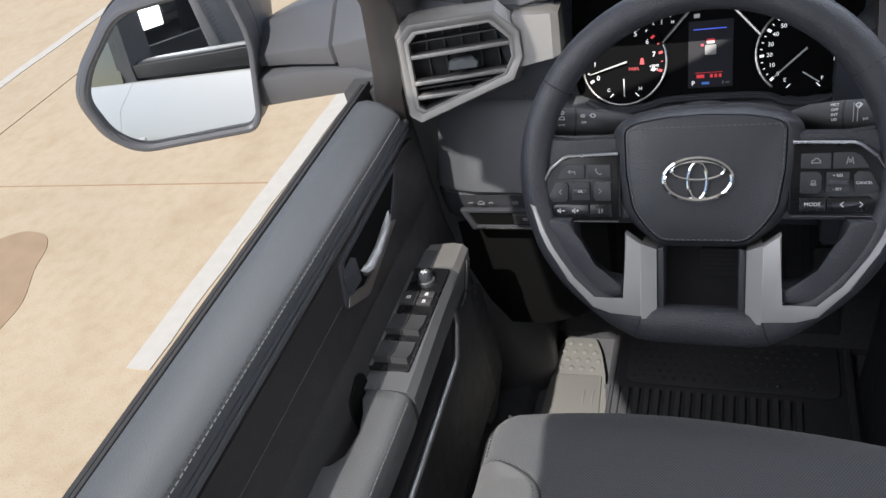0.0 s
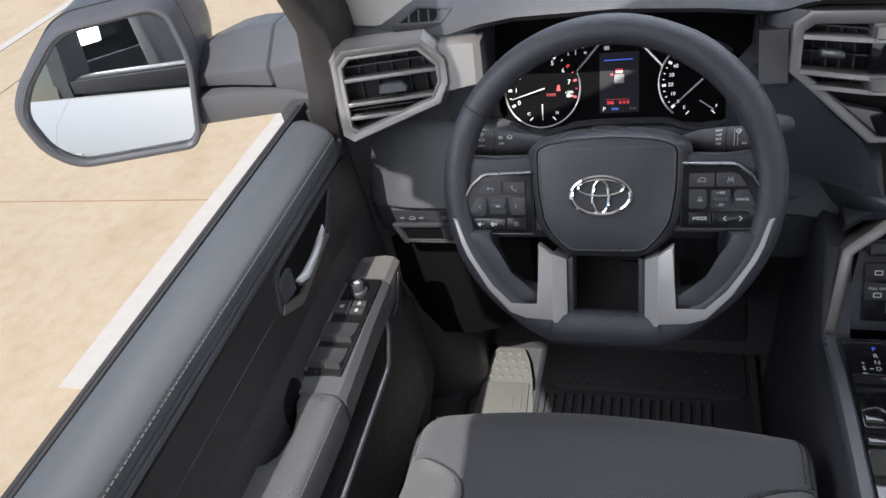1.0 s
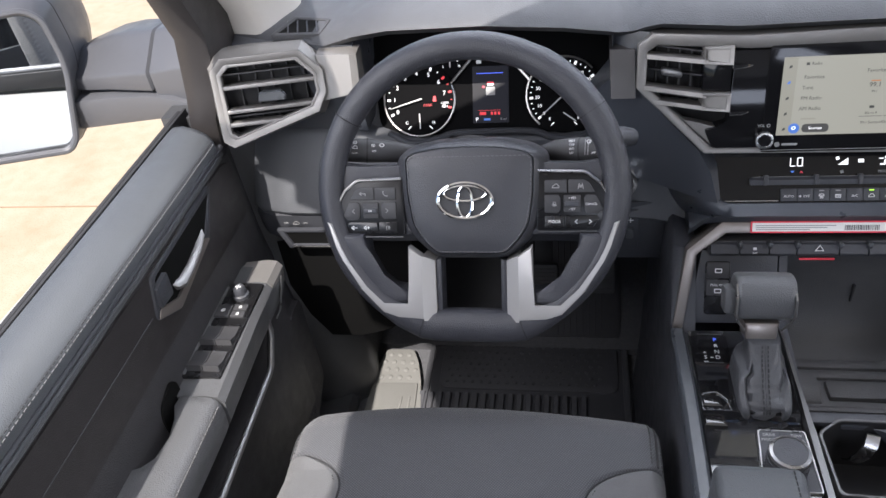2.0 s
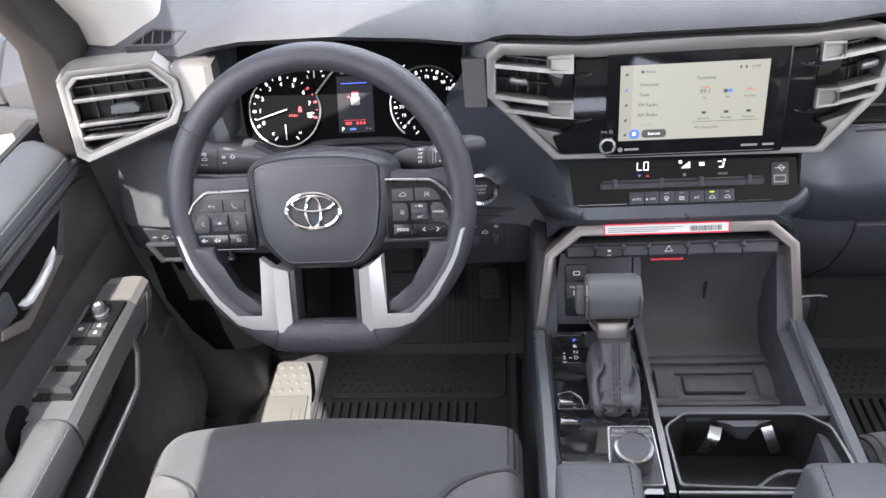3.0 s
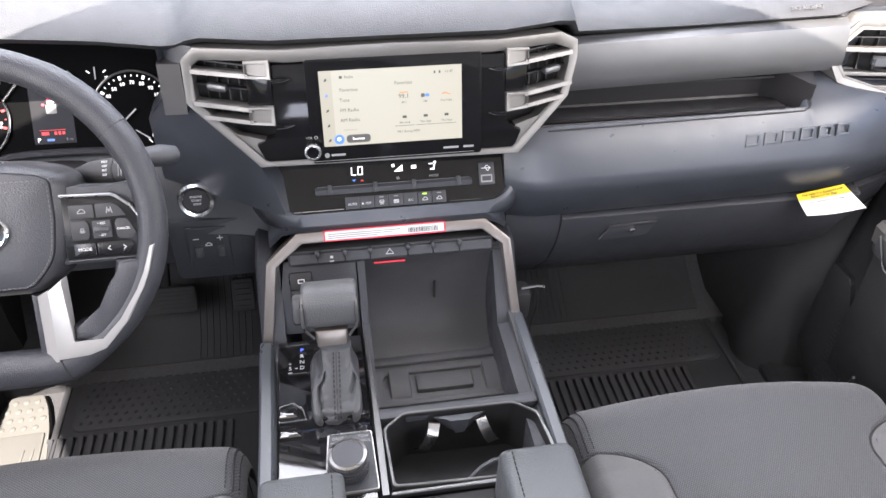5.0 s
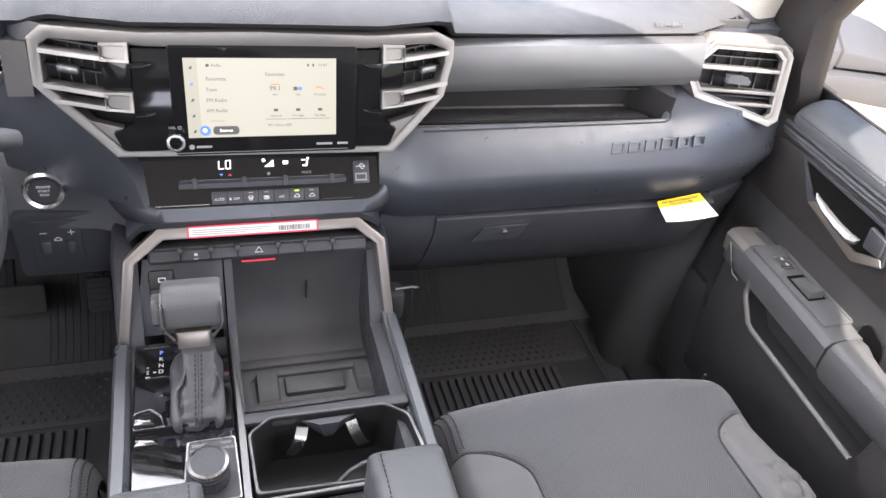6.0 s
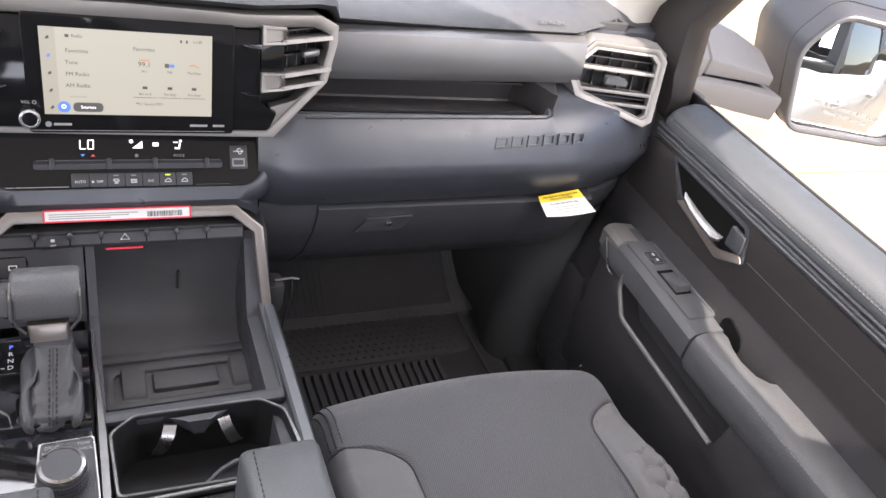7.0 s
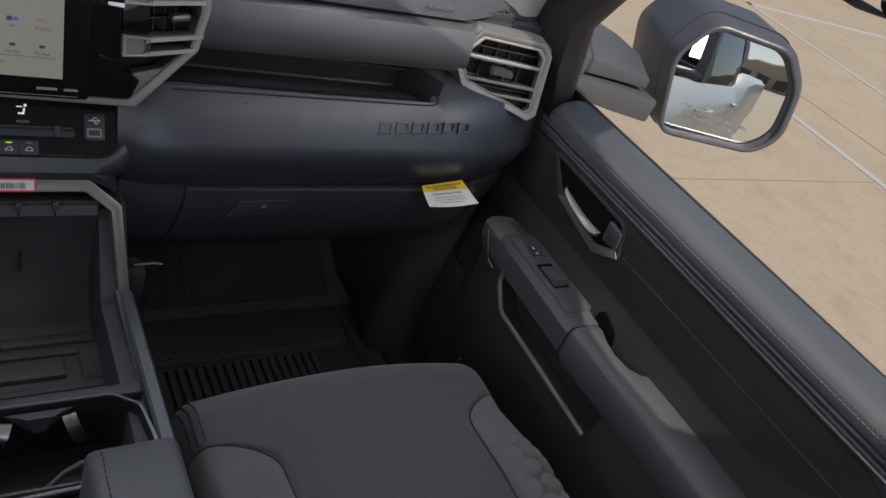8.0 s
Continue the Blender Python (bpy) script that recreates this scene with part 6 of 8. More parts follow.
def build_column():
    d = thing("steering_column", (-0.433, 0.0, 1.20), "black steering column shroud with two stalks", "steering column")
    rings = []
    for y, z, w, h in ((-0.070, 1.262, 0.075, 0.050), (-0.02, 1.236, 0.085, 0.055), (0.06, 1.196, 0.085, 0.055), (0.14, 1.16, 0.08, 0.05)):
        rings.append([(-0.433 + w * math.cos(q) * (1.0 if abs(math.cos(q)) > 0.5 else 1.15), y - 0.3 * h * math.sin(q), z + h * math.sin(q)) for q in [2 * math.pi * j / 20 for j in range(20)]])
    part("shroud", loft(B(), rings), DARK, d, "", 50)
    # stalks with printed symbols
    for s, pts, words in ((-1, ((-0.500, -0.056, 1.302), (-0.528, -0.066, 1.308), (-0.560, -0.073, 1.315), (-0.592, -0.080, 1.321)), ("OFF", "AUTO")),
                          (1, ((-0.358, -0.056, 1.297), (-0.338, -0.064, 1.303), (-0.310, -0.071, 1.308), (-0.281, -0.078, 1.313)), ("MIST", "OFF", "INT", "LO"))):
        pts = [Vector(q) for q in pts]
        st = part("stalk", tube(B(), pts, [0.0065, 0.0125, 0.0145, 0.0138], 18), DARK, d, "black control stalk")
        u = (pts[3] - pts[1]).normalized()
        out = Vector((0, -0.72, 0.69))
        M = axes(pts[2] - u * 0.013 + out * 0.0150, u if s > 0 else -u, (0, 0.69, 0.72))
        Mc = axes(pts[2] + u * 0.013 + out * 0.0146, u if s > 0 else -u, (0, 0.69, 0.72))
        if s > 0:
            for i, wd in enumerate(words):
                text(wd, at(M, 0.004, 0.0075 - i * 0.0046), 0.0036, WHITEINK, st)
            glyph("wiper", at(Mc, -0.002, 0.006), 0.0034, WHITEINK, st, 0.2)
            text("INT", at(Mc, 0.004, -0.007), 0.0030, WHITEINK, st)
            for x in (-0.0028, -0.0062):
                part("printed_line", box(B(), (x - 0.0003, -0.009, 0), (x + 0.0003, 0.009, 0.0004), 0, at(Mc, 0, 0)), DIMINK, st)
        else:
            for kind, x, y in (("lamp", 0.0, 0.0065), ("car", 0.0, 0.0005), ("sun", -0.010, 0.0)):
                glyph(kind, at(Mc, x, y), 0.0032, WHITEINK, st, 0.2)
            glyph("pair", at(M, 0.006, 0.004), 0.0036, WHITEINK, st, 0.24)
            glyph("lamp", at(M, -0.004, 0.0035), 0.0026, WHITEINK, st, 0.2)
            text("OFF", at(M, -0.003, -0.0035), 0.0030, WHITEINK, st)
            text("AUTO", at(Mc, 0.0, -0.0065), 0.0026, WHITEINK, st)
        part("collar", tube(B(), [pts[2] + u * 0.0015, pts[2] + u * 0.0035], 0.0149, 18), VOID, st)
    # lever right of the column, above the start button
    part("end_knob", tube(B(), [(-0.283, -0.075, 1.325), (-0.262, -0.062, 1.318), (-0.250, -0.052, 1.312)], [0.010, 0.0125, 0.010], 14), HARD, d, "grey rounded lever end")


build_column()


# ---- middle console ----
ARCH = axes((0, -0.0875, 1.04), (1, 0, 0), (0, 0.447, 0.894))   # plane of the silver arch


def build_console():
    d = thing("center_console", (0, -0.3, 0.64), "black truck center console with silver arch and cup holders", "center console")
    # side walls down to the floor
    for s, x, xb in ((-1, -0.188, -0.20), (1, 0.160, 0.178)):
        rings = []
        for y, z in ((0.16, 1.12), (0.03, 1.14), (-0.03, 1.13), (-0.095, 1.036), (-0.20, 1.034), (-0.36, 1.034), (-0.95, 1.04)):
            rings.append([(x - s * 0.030, y, z - 0.004), (x - s * 0.004, y, z), (x + s * 0.001, y, z - 0.006), (x + s * 0.006, y, z - 0.08), (xb, y, 0.75), (xb + s * 0.01, y, 0.60), (x - s * 0.030, y, 0.60)])
        part("side_wall", loft(B(), rings), HARD, d, "black console side", 40)
    # the silver arch
    v = lambda z: (z - 1.04) / 0.894
    o = [(-0.189, v(1.030)), (-0.173, v(1.133)), (-0.131, v(1.166)), (0.118, v(1.166)), (0.152, v(1.139)), (0.163, v(1.034))]
    i = [(-0.176, v(1.030)), (-0.160, v(1.128)), (-0.125, v(1.153)), (0.113, v(1.153)), (0.140, v(1.133)), (0.150, v(1.034))]
    t = B()
    for a, b in zip(range(5), range(1, 6)):
        vs = []
        for h in (-0.03, 0.006):
            vs.append([t.verts.new((*p, h)) for p in (o[a], o[b], i[b], i[a])])
        t.faces.new(vs[1])
        t.faces.new(vs[0][::-1])
        for k in range(4):
            t.faces.new((vs[0][k], vs[0][(k + 1) % 4], vs[1][(k + 1) % 4], vs[1][k]))
    bmesh.ops.remove_doubles(t, verts=t.verts[:], dist=1e-5)
    inner_faces = [f for f in t.faces if len(f.verts) == 4 and all(any((v2.co.xy - Vector(o[k])).length < 1e-5 or (v2.co.xy - Vector(i[k])).length < 1e-5 for k in range(1, 5)) for v2 in f.verts) and len({tuple(round(c, 4) for c in v2.co.xy) for v2 in f.verts}) == 2 and not any(all((v2.co.xy - Vector(q[k])).length < 1e-5 or (v2.co.xy - Vector(q[k + 1])).length < 1e-5 for v2 in f.verts) for q in (o, i) for k in range(5))]
    bmesh.ops.delete(t, geom=inner_faces, context="FACES_ONLY")
    bmesh.ops.remove_doubles(t, verts=t.verts[:], dist=1e-5)
    es = [e for e in t.edges if all(v2.co.z > 0 for v2 in e.verts) and len(e.link_faces) == 2 and e.calc_face_angle(0) > 0.5]
    bmesh.ops.bevel(t, geom=es, offset=0.002, segments=2, profile=0.5, affect="EDGES", clamp_overlap=True)
    bmesh.ops.transform(t, matrix=ARCH, verts=t.verts[:])
    part("arch", t, ARCHSILVER, d, "satin silver arch")
    # soft hood above the arch
    part("hood", loft(B(), [[(x, y + (0.012 if abs(x) > 0.14 else 0), z - dz) for y, z in ((0.05, 1.19), (-0.022, 1.186), (-0.032, 1.180), (-0.028, 1.168), (0.03, 1.165))] for x, dz in ((-0.168, 0.030), (-0.15, 0.012), (-0.13, 0.0), (0.0, 0.002), (0.115, 0.0), (0.135, 0.010), (0.150, 0.028))]), SOFT, d, "", 45)
    # rocker row under the arch
    R = axes((0, -0.036, 1.131), (1, 0, 0), (0, 0.3, 1))
    row = part("switch_bar", box(B(), (-0.146, -0.010, -0.03), (0.130, 0.011, 0.001), 0.002, R), DARK, d, "black row of small rocker switches")
    xs = (-0.143, -0.107, -0.071, -0.038, 0.012, 0.046, 0.082, 0.127)
    for k, (a, b) in enumerate(zip(xs, xs[1:])):
        sw = part("switch", loft(B(), [[R @ Vector((x, y, h)) for y, h in ((-0.009, 0.0), (0.009, 0.0), (0.007, 0.004), (-0.004, 0.008), (-0.008, 0.006))] for x in (a + 0.0008, b - 0.0008)]), HARD, row)
        if k == 3:
            tri_ = [R @ Vector((x, y, 0.0075)) for x, y in ((-0.0168, 0.0005), (-0.0072, 0.0005), (-0.012, 0.0080))]
            part("hazard_symbol", tube(B(), [p + Vector((0, -0.001, 0)) for p in tri_], 0.0008, 5, True), WHITEINK, sw)
        if k == 1:
            text("OFF", at(R, -0.0885, -0.0035, 0.0085), 0.0034, WHITEINK, sw)
            part("symbol", box(B(), (-0.0905, 0.0008, 0.006), (-0.0865, 0.0036, 0.0078), 0, R), WHITEINK, sw)
    for x in xs[1:-1]:
        part("peg", box(B(), (x - 0.0025, 0.003, 0.0), (x + 0.0025, 0.0105, 0.010), 0.001, R), HARD, row)
        part("peg_tip", lathe(B(), ((0.0030, 0.006), (0.0030, 0.0115), (0.002, 0.0125), (0.0, 0.0125)), at(R, x, 0.0095), 12), PAD, row)
    part("red_edge", box(B(), (-0.034, -0.0135, 0.003), (0.008, -0.0115, 0.0065), 0.0005, R), REDINK, row, "red hazard switch edge")
    # bin below: curved back, floor, cheeks
    prof = ((-0.034, 1.122), (-0.022, 1.10), (-0.012, 1.05), (-0.018, 1.00), (-0.045, 0.966), (-0.085, 0.953), (-0.220, 0.950))
    t = B()
    thick(t, [[(x, y, z) for y, z in prof] for x in (-0.062, 0.146)], 0.004)
    bn = part("bin", t, BIN, d, "dark grey open storage bin", 50)
    part("bin_hook", box(B(), (0.0515, -0.0215, 1.024), (0.0545, -0.010, 1.054), 0.001), VOID, bn)
    part("bin_cheek", plate(B(), [(-0.034, 1.125), (-0.085, 1.048), (-0.226, 1.036), (-0.226, 0.945), (-0.02, 0.945), (-0.008, 1.12)], axes((0.146, 0, 0), (0, 1, 0), (0, 0, 1)), 0.0, 0.006), BIN, bn)
    part("bin_cheek", plate(B(), [(-0.034, 1.125), (-0.085, 1.048), (-0.226, 1.036), (-0.226, 0.945), (-0.02, 0.945), (-0.008, 1.12)], axes((-0.056, 0, 0), (0, 1, 0), (0, 0, 1)), 0.0, 0.010), HARD, bn)
    # device cradle on the bin floor
    part("cradle", ring(B(), rpoly(rect(-0.046, -0.160, 0.142, -0.088), 0.006), rpoly(rect(-0.034, -0.150, 0.132, -0.104), 0.012), Matrix(), 0.945, 0.962, 0.003), BIN, bn, "dark grey device cradle")
    part("cradle_block", box(B(), (0.012, -0.138, 0.945), (0.092, -0.108, 0.9635), 0.003), BIN, bn)
    part("cradle_ledge", box(B(), (-0.048, -0.090, 0.945), (0.144, -0.074, 0.967), 0.004), BIN, bn)
    for x0, x1 in ((-0.030, 0.008), (0.104, 0.136)):
        part("cradle_post", loft(B(), [[(x0, y, 0.945), (x1, y, 0.945), (x1 - 0.006, y, z), (x0 + 0.006, y, z)] for y, z in ((-0.148, 0.950), (-0.140, 0.960), (-0.118, 0.9655), (-0.100, 0.9655))]), BIN, bn, "", 50)
    part("bin_front", plate(B(), rect(-0.056, 0.945, 0.150, 1.038), axes((0, -0.226, 0), (1, 0, 0), (0, 0, 1)), 0.0, 0.012, 0.003), HARD, bn)
    # deck between bin and cup holders
    part("deck", box(B(), (-0.050, -0.242, 1.030), (0.146, -0.226, 1.044), 0.003), HARD, d, "dark grey console deck")
    # right rail and left rail
    for nm, pts, m in (("rail", ((0.1590, -0.090, 1.044), (0.1585, -0.14, 1.046), (0.1585, -0.25, 1.045), (0.158, -0.40, 1.044)), RAIL), ("rail", ((-0.181, -0.100, 1.044), (-0.180, -0.16, 1.050), (-0.178, -0.25, 1.050), (-0.177, -0.42, 1.048)), RAIL)):
        part(nm, loft(B(), [[(x + a, y, z + b) for a, b in ((-0.010, -0.02), (-0.010, 0.001), (-0.007, 0.004), (0.004, 0.003), (0.008, -0.004), (0.009, -0.03))] for x, y, z in smooth_line(pts, 4)]), m, d, "slate grey grained rail", 45)
    # cup holders: well, bright rim, two spring tabs
    o = rpoly([(-0.046, -0.258), (-0.020, -0.238), (0.116, -0.240), (0.142, -0.260), (0.147, -0.300), (0.150, -0.345), (-0.043, -0.338)], 0.006, 3)
    i = rpoly([(-0.0425, -0.2595), (-0.0190, -0.2415), (0.1150, -0.2435), (0.1385, -0.2615), (0.1435, -0.300), (0.1460, -0.3415), (-0.0395, -0.3345)], 0.006, 3)
    rim = part("cup_rim", ring(B(), o, i, Matrix(), 1.030, 1.0485, 0.0015), CUPRIM, d, "satin grey cup holder rim")
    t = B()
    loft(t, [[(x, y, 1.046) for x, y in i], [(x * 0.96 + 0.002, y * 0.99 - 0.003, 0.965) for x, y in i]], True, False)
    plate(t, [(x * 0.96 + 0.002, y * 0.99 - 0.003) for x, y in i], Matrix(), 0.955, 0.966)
    well = part("cup_well", t, WELL, d, "deep cup well, shade put into its black", 40)
    part("divider", loft(B(), [[(0.048 + a, y, z) for a, z in ((-w, 1.040), (w, 1.040), (w * 0.45, 1.016), (-w * 0.45, 1.016))] for y, w in ((-0.245, 0.032), (-0.250, 0.018), (-0.254, 0.012))]), HARD, well)
    for s, x in ((-1, 0.017), (1, 0.074)):
        part("spring_tab", loft(B(), [[(x + a + s * 0.42 * (1.034 - z), y + s * a * 0.25, z) for a in (-0.0065, 0.0065)] + [(x + 0.0065 + s * 0.42 * (1.034 - z), y + 0.003 + s * 0.0016, z - 0.001), (x - 0.0065 + s * 0.42 * (1.034 - z), y + 0.003 - s * 0.0016, z - 0.001)] for y, z in ((-0.250, 1.034), (-0.259, 1.026), (-0.263, 1.012), (-0.260, 0.998), (-0.254, 0.990))]), SATIN, well, "satin spring tab", 50)
    part("well_liner", tube(B(), [(0.03, -0.335, 1.018), (0.06, -0.322, 1.040), (0.075, -0.318, 1.045), (0.10, -0.318, 1.045), (0.14, -0.333, 1.040)], 0.003, 6), HARD, well)
    # gloss panel round the shifter
    prof = ((-0.098, 1.0410), (-0.234, 1.0473), (-0.239, 1.0380), (-0.262, 1.0392), (-0.345, 1.0432))
    g = part("shifter_panel", loft(B(), [[(-0.168, y, 1.02), (-0.168, y, z - 0.002), (-0.166, y, z), (-0.060, y, z), (-0.058, y, z - 0.002), (-0.058, y, 1.02)] for y, z in prof]), PIANO, d, "gloss black shifter panel", 20)
    part("panel_slope", plate(B(), [(-0.168, 0.002), (-0.058, 0.002), (-0.058, 0.102), (-0.152, 0.102)], ARCH, -0.030, -0.006, 0.001), HARD, d)
    part("bright_strip", loft(B(), [[(x - w, y, 1.036), (x + w, y, 1.036), (x + w * 0.6, y, 1.0465), (x - w * 0.6, y, 1.0465)] for x, y, w in ((-0.054, -0.098, 0.003), (-0.052, -0.20, 0.0035), (-0.051, -0.26, 0.006), (-0.051, -0.345, 0.006))]), RIMGREY, d, "bright satin strip beside the shifter")
    part("front_strip", box(B(), (-0.045, -0.3475, 1.040), (0.075, -0.342, 1.0475), 0.0015), RIMGREY, d, "thin bright strip")
    Mg = axes((-0.1405, -0.118, 1.0424), (1, 0, 0), (0, 1, -0.0458))
    ind = part("gear_display", plate(B(), rpoly(rect(-0.026, -0.036, 0.018, 0.010), 0.002), Mg, -0.001, 0.0004), GLOSS, g, "gear indicator")
    for s, y, m in (("P", 0.002, GLOWBLUE), ("R", -0.009, WHITEINK), ("N", -0.0195, WHITEINK), ("D", -0.0295, WHITEINK)):
        text(s, at(Mg, 0.003, y, 0.0008), 0.0085, m, ind, ext=0.0001)
    text("S", at(Mg, -0.012, -0.0295, 0.0008), 0.0085, WHITEINK, ind, ext=0.0001)
    text("+", at(Mg, -0.012, -0.0215, 0.0008), 0.0070, WHITEINK, ind, ext=0.0001)
    part("dash_mark", box(B(), (-0.0060, -0.0301, 0.0004), (-0.0025, -0.0291, 0.001), 0, Mg), WHITEINK, ind)
    for y in (-0.037,):
        part("symbol", box(B(), (-0.0145, y - 0.0005, 0.0004), (-0.0095, y + 0.0005, 0.001), 0, Mg), WHITEINK, ind)
    for y, w in ((0.0125, 0.016), (-0.0385, 0.012)):
        part("fine_line", box(B(), (-0.0015 - w, y - 0.0004, 0.0002), (-0.0035 + w, y + 0.0004, 0.0012), 0, Mg), GREYPANEL, ind)
    # two low bevelled pieces in a recess of the panel
    part("recess_edge", ring(B(), rpoly([(-0.1665, -0.2085), (-0.1480, -0.2040), (-0.1360, -0.2150), (-0.1330, -0.2335), (-0.1665, -0.2335)], 0.003), rpoly([(-0.1650, -0.2105), (-0.1485, -0.2065), (-0.1380, -0.2165), (-0.1350, -0.2318), (-0.1650, -0.2318)], 0.003), Matrix(), 1.040, 1.0482, 0.0006), PIANO, g)
    for y0, y1, x1, z in ((-0.2275, -0.2125, -0.1465, 1.0505), (-0.2510, -0.2375, -0.1430, 1.0440)):
        part("bevelled_piece", loft(B(), [[(xa, y1 - k, zz), (xb, y1 - k - 0.001, zz), (xb + 0.003, y0 + k, zz), (xa, y0 + k, zz)] for xa, xb, k, zz in ((-0.1655, x1, 0.0, z - 0.008), (-0.1655, x1, 0.0, z - 0.002), (-0.1640, x1 - 0.004, 0.002, z), (-0.1635, x1 - 0.0045, 0.0025, z + 0.0002))]), PIANO, g, "gloss black bevelled piece")
    # small switch block beside the lever
    Ms = at(ARCH, -0.1315, 0.0505, -0.006)
    sb = part("switch_block", plate(B(), rpoly(rect(-0.0155, -0.0365, 0.0155, 0.0365), 0.005), Ms, -0.01, 0.0012, 0.0006), PODBLACK, d, "black parking brake switches")
    for k, y in enumerate((0.0245, 0.001)):
        b = part("switch", box(B(), (-0.0138, y - 0.0108, 0.0), (0.0138, y + 0.0108, 0.0038), 0.0014, Ms), DARK, sb)
        if k == 1:
            text("PULL ON", at(Ms, 0.0, y + 0.004, 0.0040), 0.0044, WHITEINK, b)
        if k < 2:
            part("symbol", ring(B(), rpoly(rect(-0.004, -0.003, 0.005, 0.003), 0.001), rpoly(rect(-0.0028, -0.0018, 0.0038, 0.0018), 0.001), at(Ms, 0, y - (0.004 if k else 0.0), 0.0039), 0, 0.0003), WHITEINK, b)
    # drive mode knob on its plate
    Md = Matrix.Translation((-0.0865, -0.300, 1.0415))
    pl_ = part("mode_plate", ring(B(), rpoly([(-0.030, -0.036), (0.030, -0.036), (0.028, 0.044), (-0.024, 0.044)], 0.003), rpoly([(-0.028, -0.034), (0.028, -0.034), (0.026, 0.042), (-0.022, 0.042)], 0.003), Md, -0.002, 0.0045, 0.001), SATIN, d, "bright frame round the drive mode knob")
    part("plate_face", plate(B(), rpoly([(-0.028, -0.034), (0.028, -0.034), (0.026, 0.042), (-0.022, 0.042)], 0.003), Md, -0.002, 0.003), HARD, pl_)
    for s, x, y in (("DRIVE", -0.012, 0.037), ("MODE", -0.014, 0.0305), ("TOW", 0.017, 0.037), ("HAUL", 0.019, 0.0305)):
        text(s, at(Md, x, y, 0.0032), 0.0050, DIMINK, pl_)
    kn = part("knob", lathe(B(), ((0.0215, 0.002), (0.0215, 0.024), (0.0195, 0.027)), at(Md, -0.002, -0.004), 48), DARK, pl_, "ribbed black knob")
    for k in range(40):
        a = 2 * math.pi * k / 40
        put_ = at(Md, -0.002 + 0.0215 * math.cos(a), -0.004 + 0.0215 * math.sin(a), 0.0) @ pose(0, 0, 0, 0, 0, math.degrees(a))
        part("rib", box(B(), (-0.0004, -0.0007, 0.004), (0.0008, 0.0007, 0.021), 0, put_), HARD, kn)
    part("bright_collar", lathe(B(), ((0.0212, 0.0250), (0.0220, 0.0272), (0.0210, 0.0300), (0.0180, 0.0312), (0.0176, 0.030)), at(Md, -0.002, -0.004), 48), SATIN, kn)
    part("knob_top", lathe(B(), ((0.0176, 0.028), (0.0174, 0.0308), (0.0, 0.0314)), at(Md, -0.002, -0.004), 48), HARD, kn)
    for k in range(8):
        a = 2 * math.pi * (k + 0.5) / 8
        part("tick", box(B(), (-0.0016, -0.0004, 0.0285), (0.0016, 0.0004, 0.0309), 0, at(Md, -0.002 + 0.0193 * math.cos(a), -0.004 + 0.0193 * math.sin(a)) @ pose(0, 0, 0, 0, 0, math.degrees(a))), DIMINK, kn)
    part("index_line", box(B(), (-0.0005, 0.030, 0.002), (0.0005, 0.041, 0.0034), 0, Md), VOID, pl_)
    for z in (0.009, 0.0145, 0.020):
        part("knob_groove", lathe(B(), ((0.0214, z - 0.001), (0.0226, z - 0.0006), (0.0226, z + 0.0006), (0.0214, z + 0.001)), at(Md, -0.002, -0.004), 48), HARD, kn)
    # armrest: two pads with a channel between
    for s, x0, x1 in ((-1, -0.178, -0.093), (1, 0.067, 0.146)):
        rings = []
        for y, dz, dx in ((-0.352, -0.030, 0.004), (-0.354, -0.006, 0.001), (-0.362, 0.0, 0.0), (-0.45, 0.001, 0.0), (-0.75, 0.0, 0.0), (-0.80, -0.02, 0.0)):
            z = 1.120 + dz
            prof = rpoly([(x0 + dx, 1.035), (x1 - dx, 1.035), (x1 - dx, z), (x0 + dx, z)], [0.001, 0.001, 0.012, 0.012], 4)
            rings.append([(x, y, zz) for x, zz in prof])
        pd = part("armrest_pad", loft(B(), rings), PAD, d, "slate grey leather armrest pad", 50)
        xs_ = x1 - 0.012 if s < 0 else x0 + 0.012
        part("stitching", stitches(B(), [(xs_, -0.36, 1.1205), (xs_, -0.50, 1.1212), (xs_, -0.74, 1.1207)], 0.006, 0.0007), VOID, pd)
    part("armrest_channel", box(B(), (-0.095, -0.80, 1.02), (0.069, -0.349, 1.040), 0.002), VOID, d, "black channel")
    return d


CONSOLE = build_console()


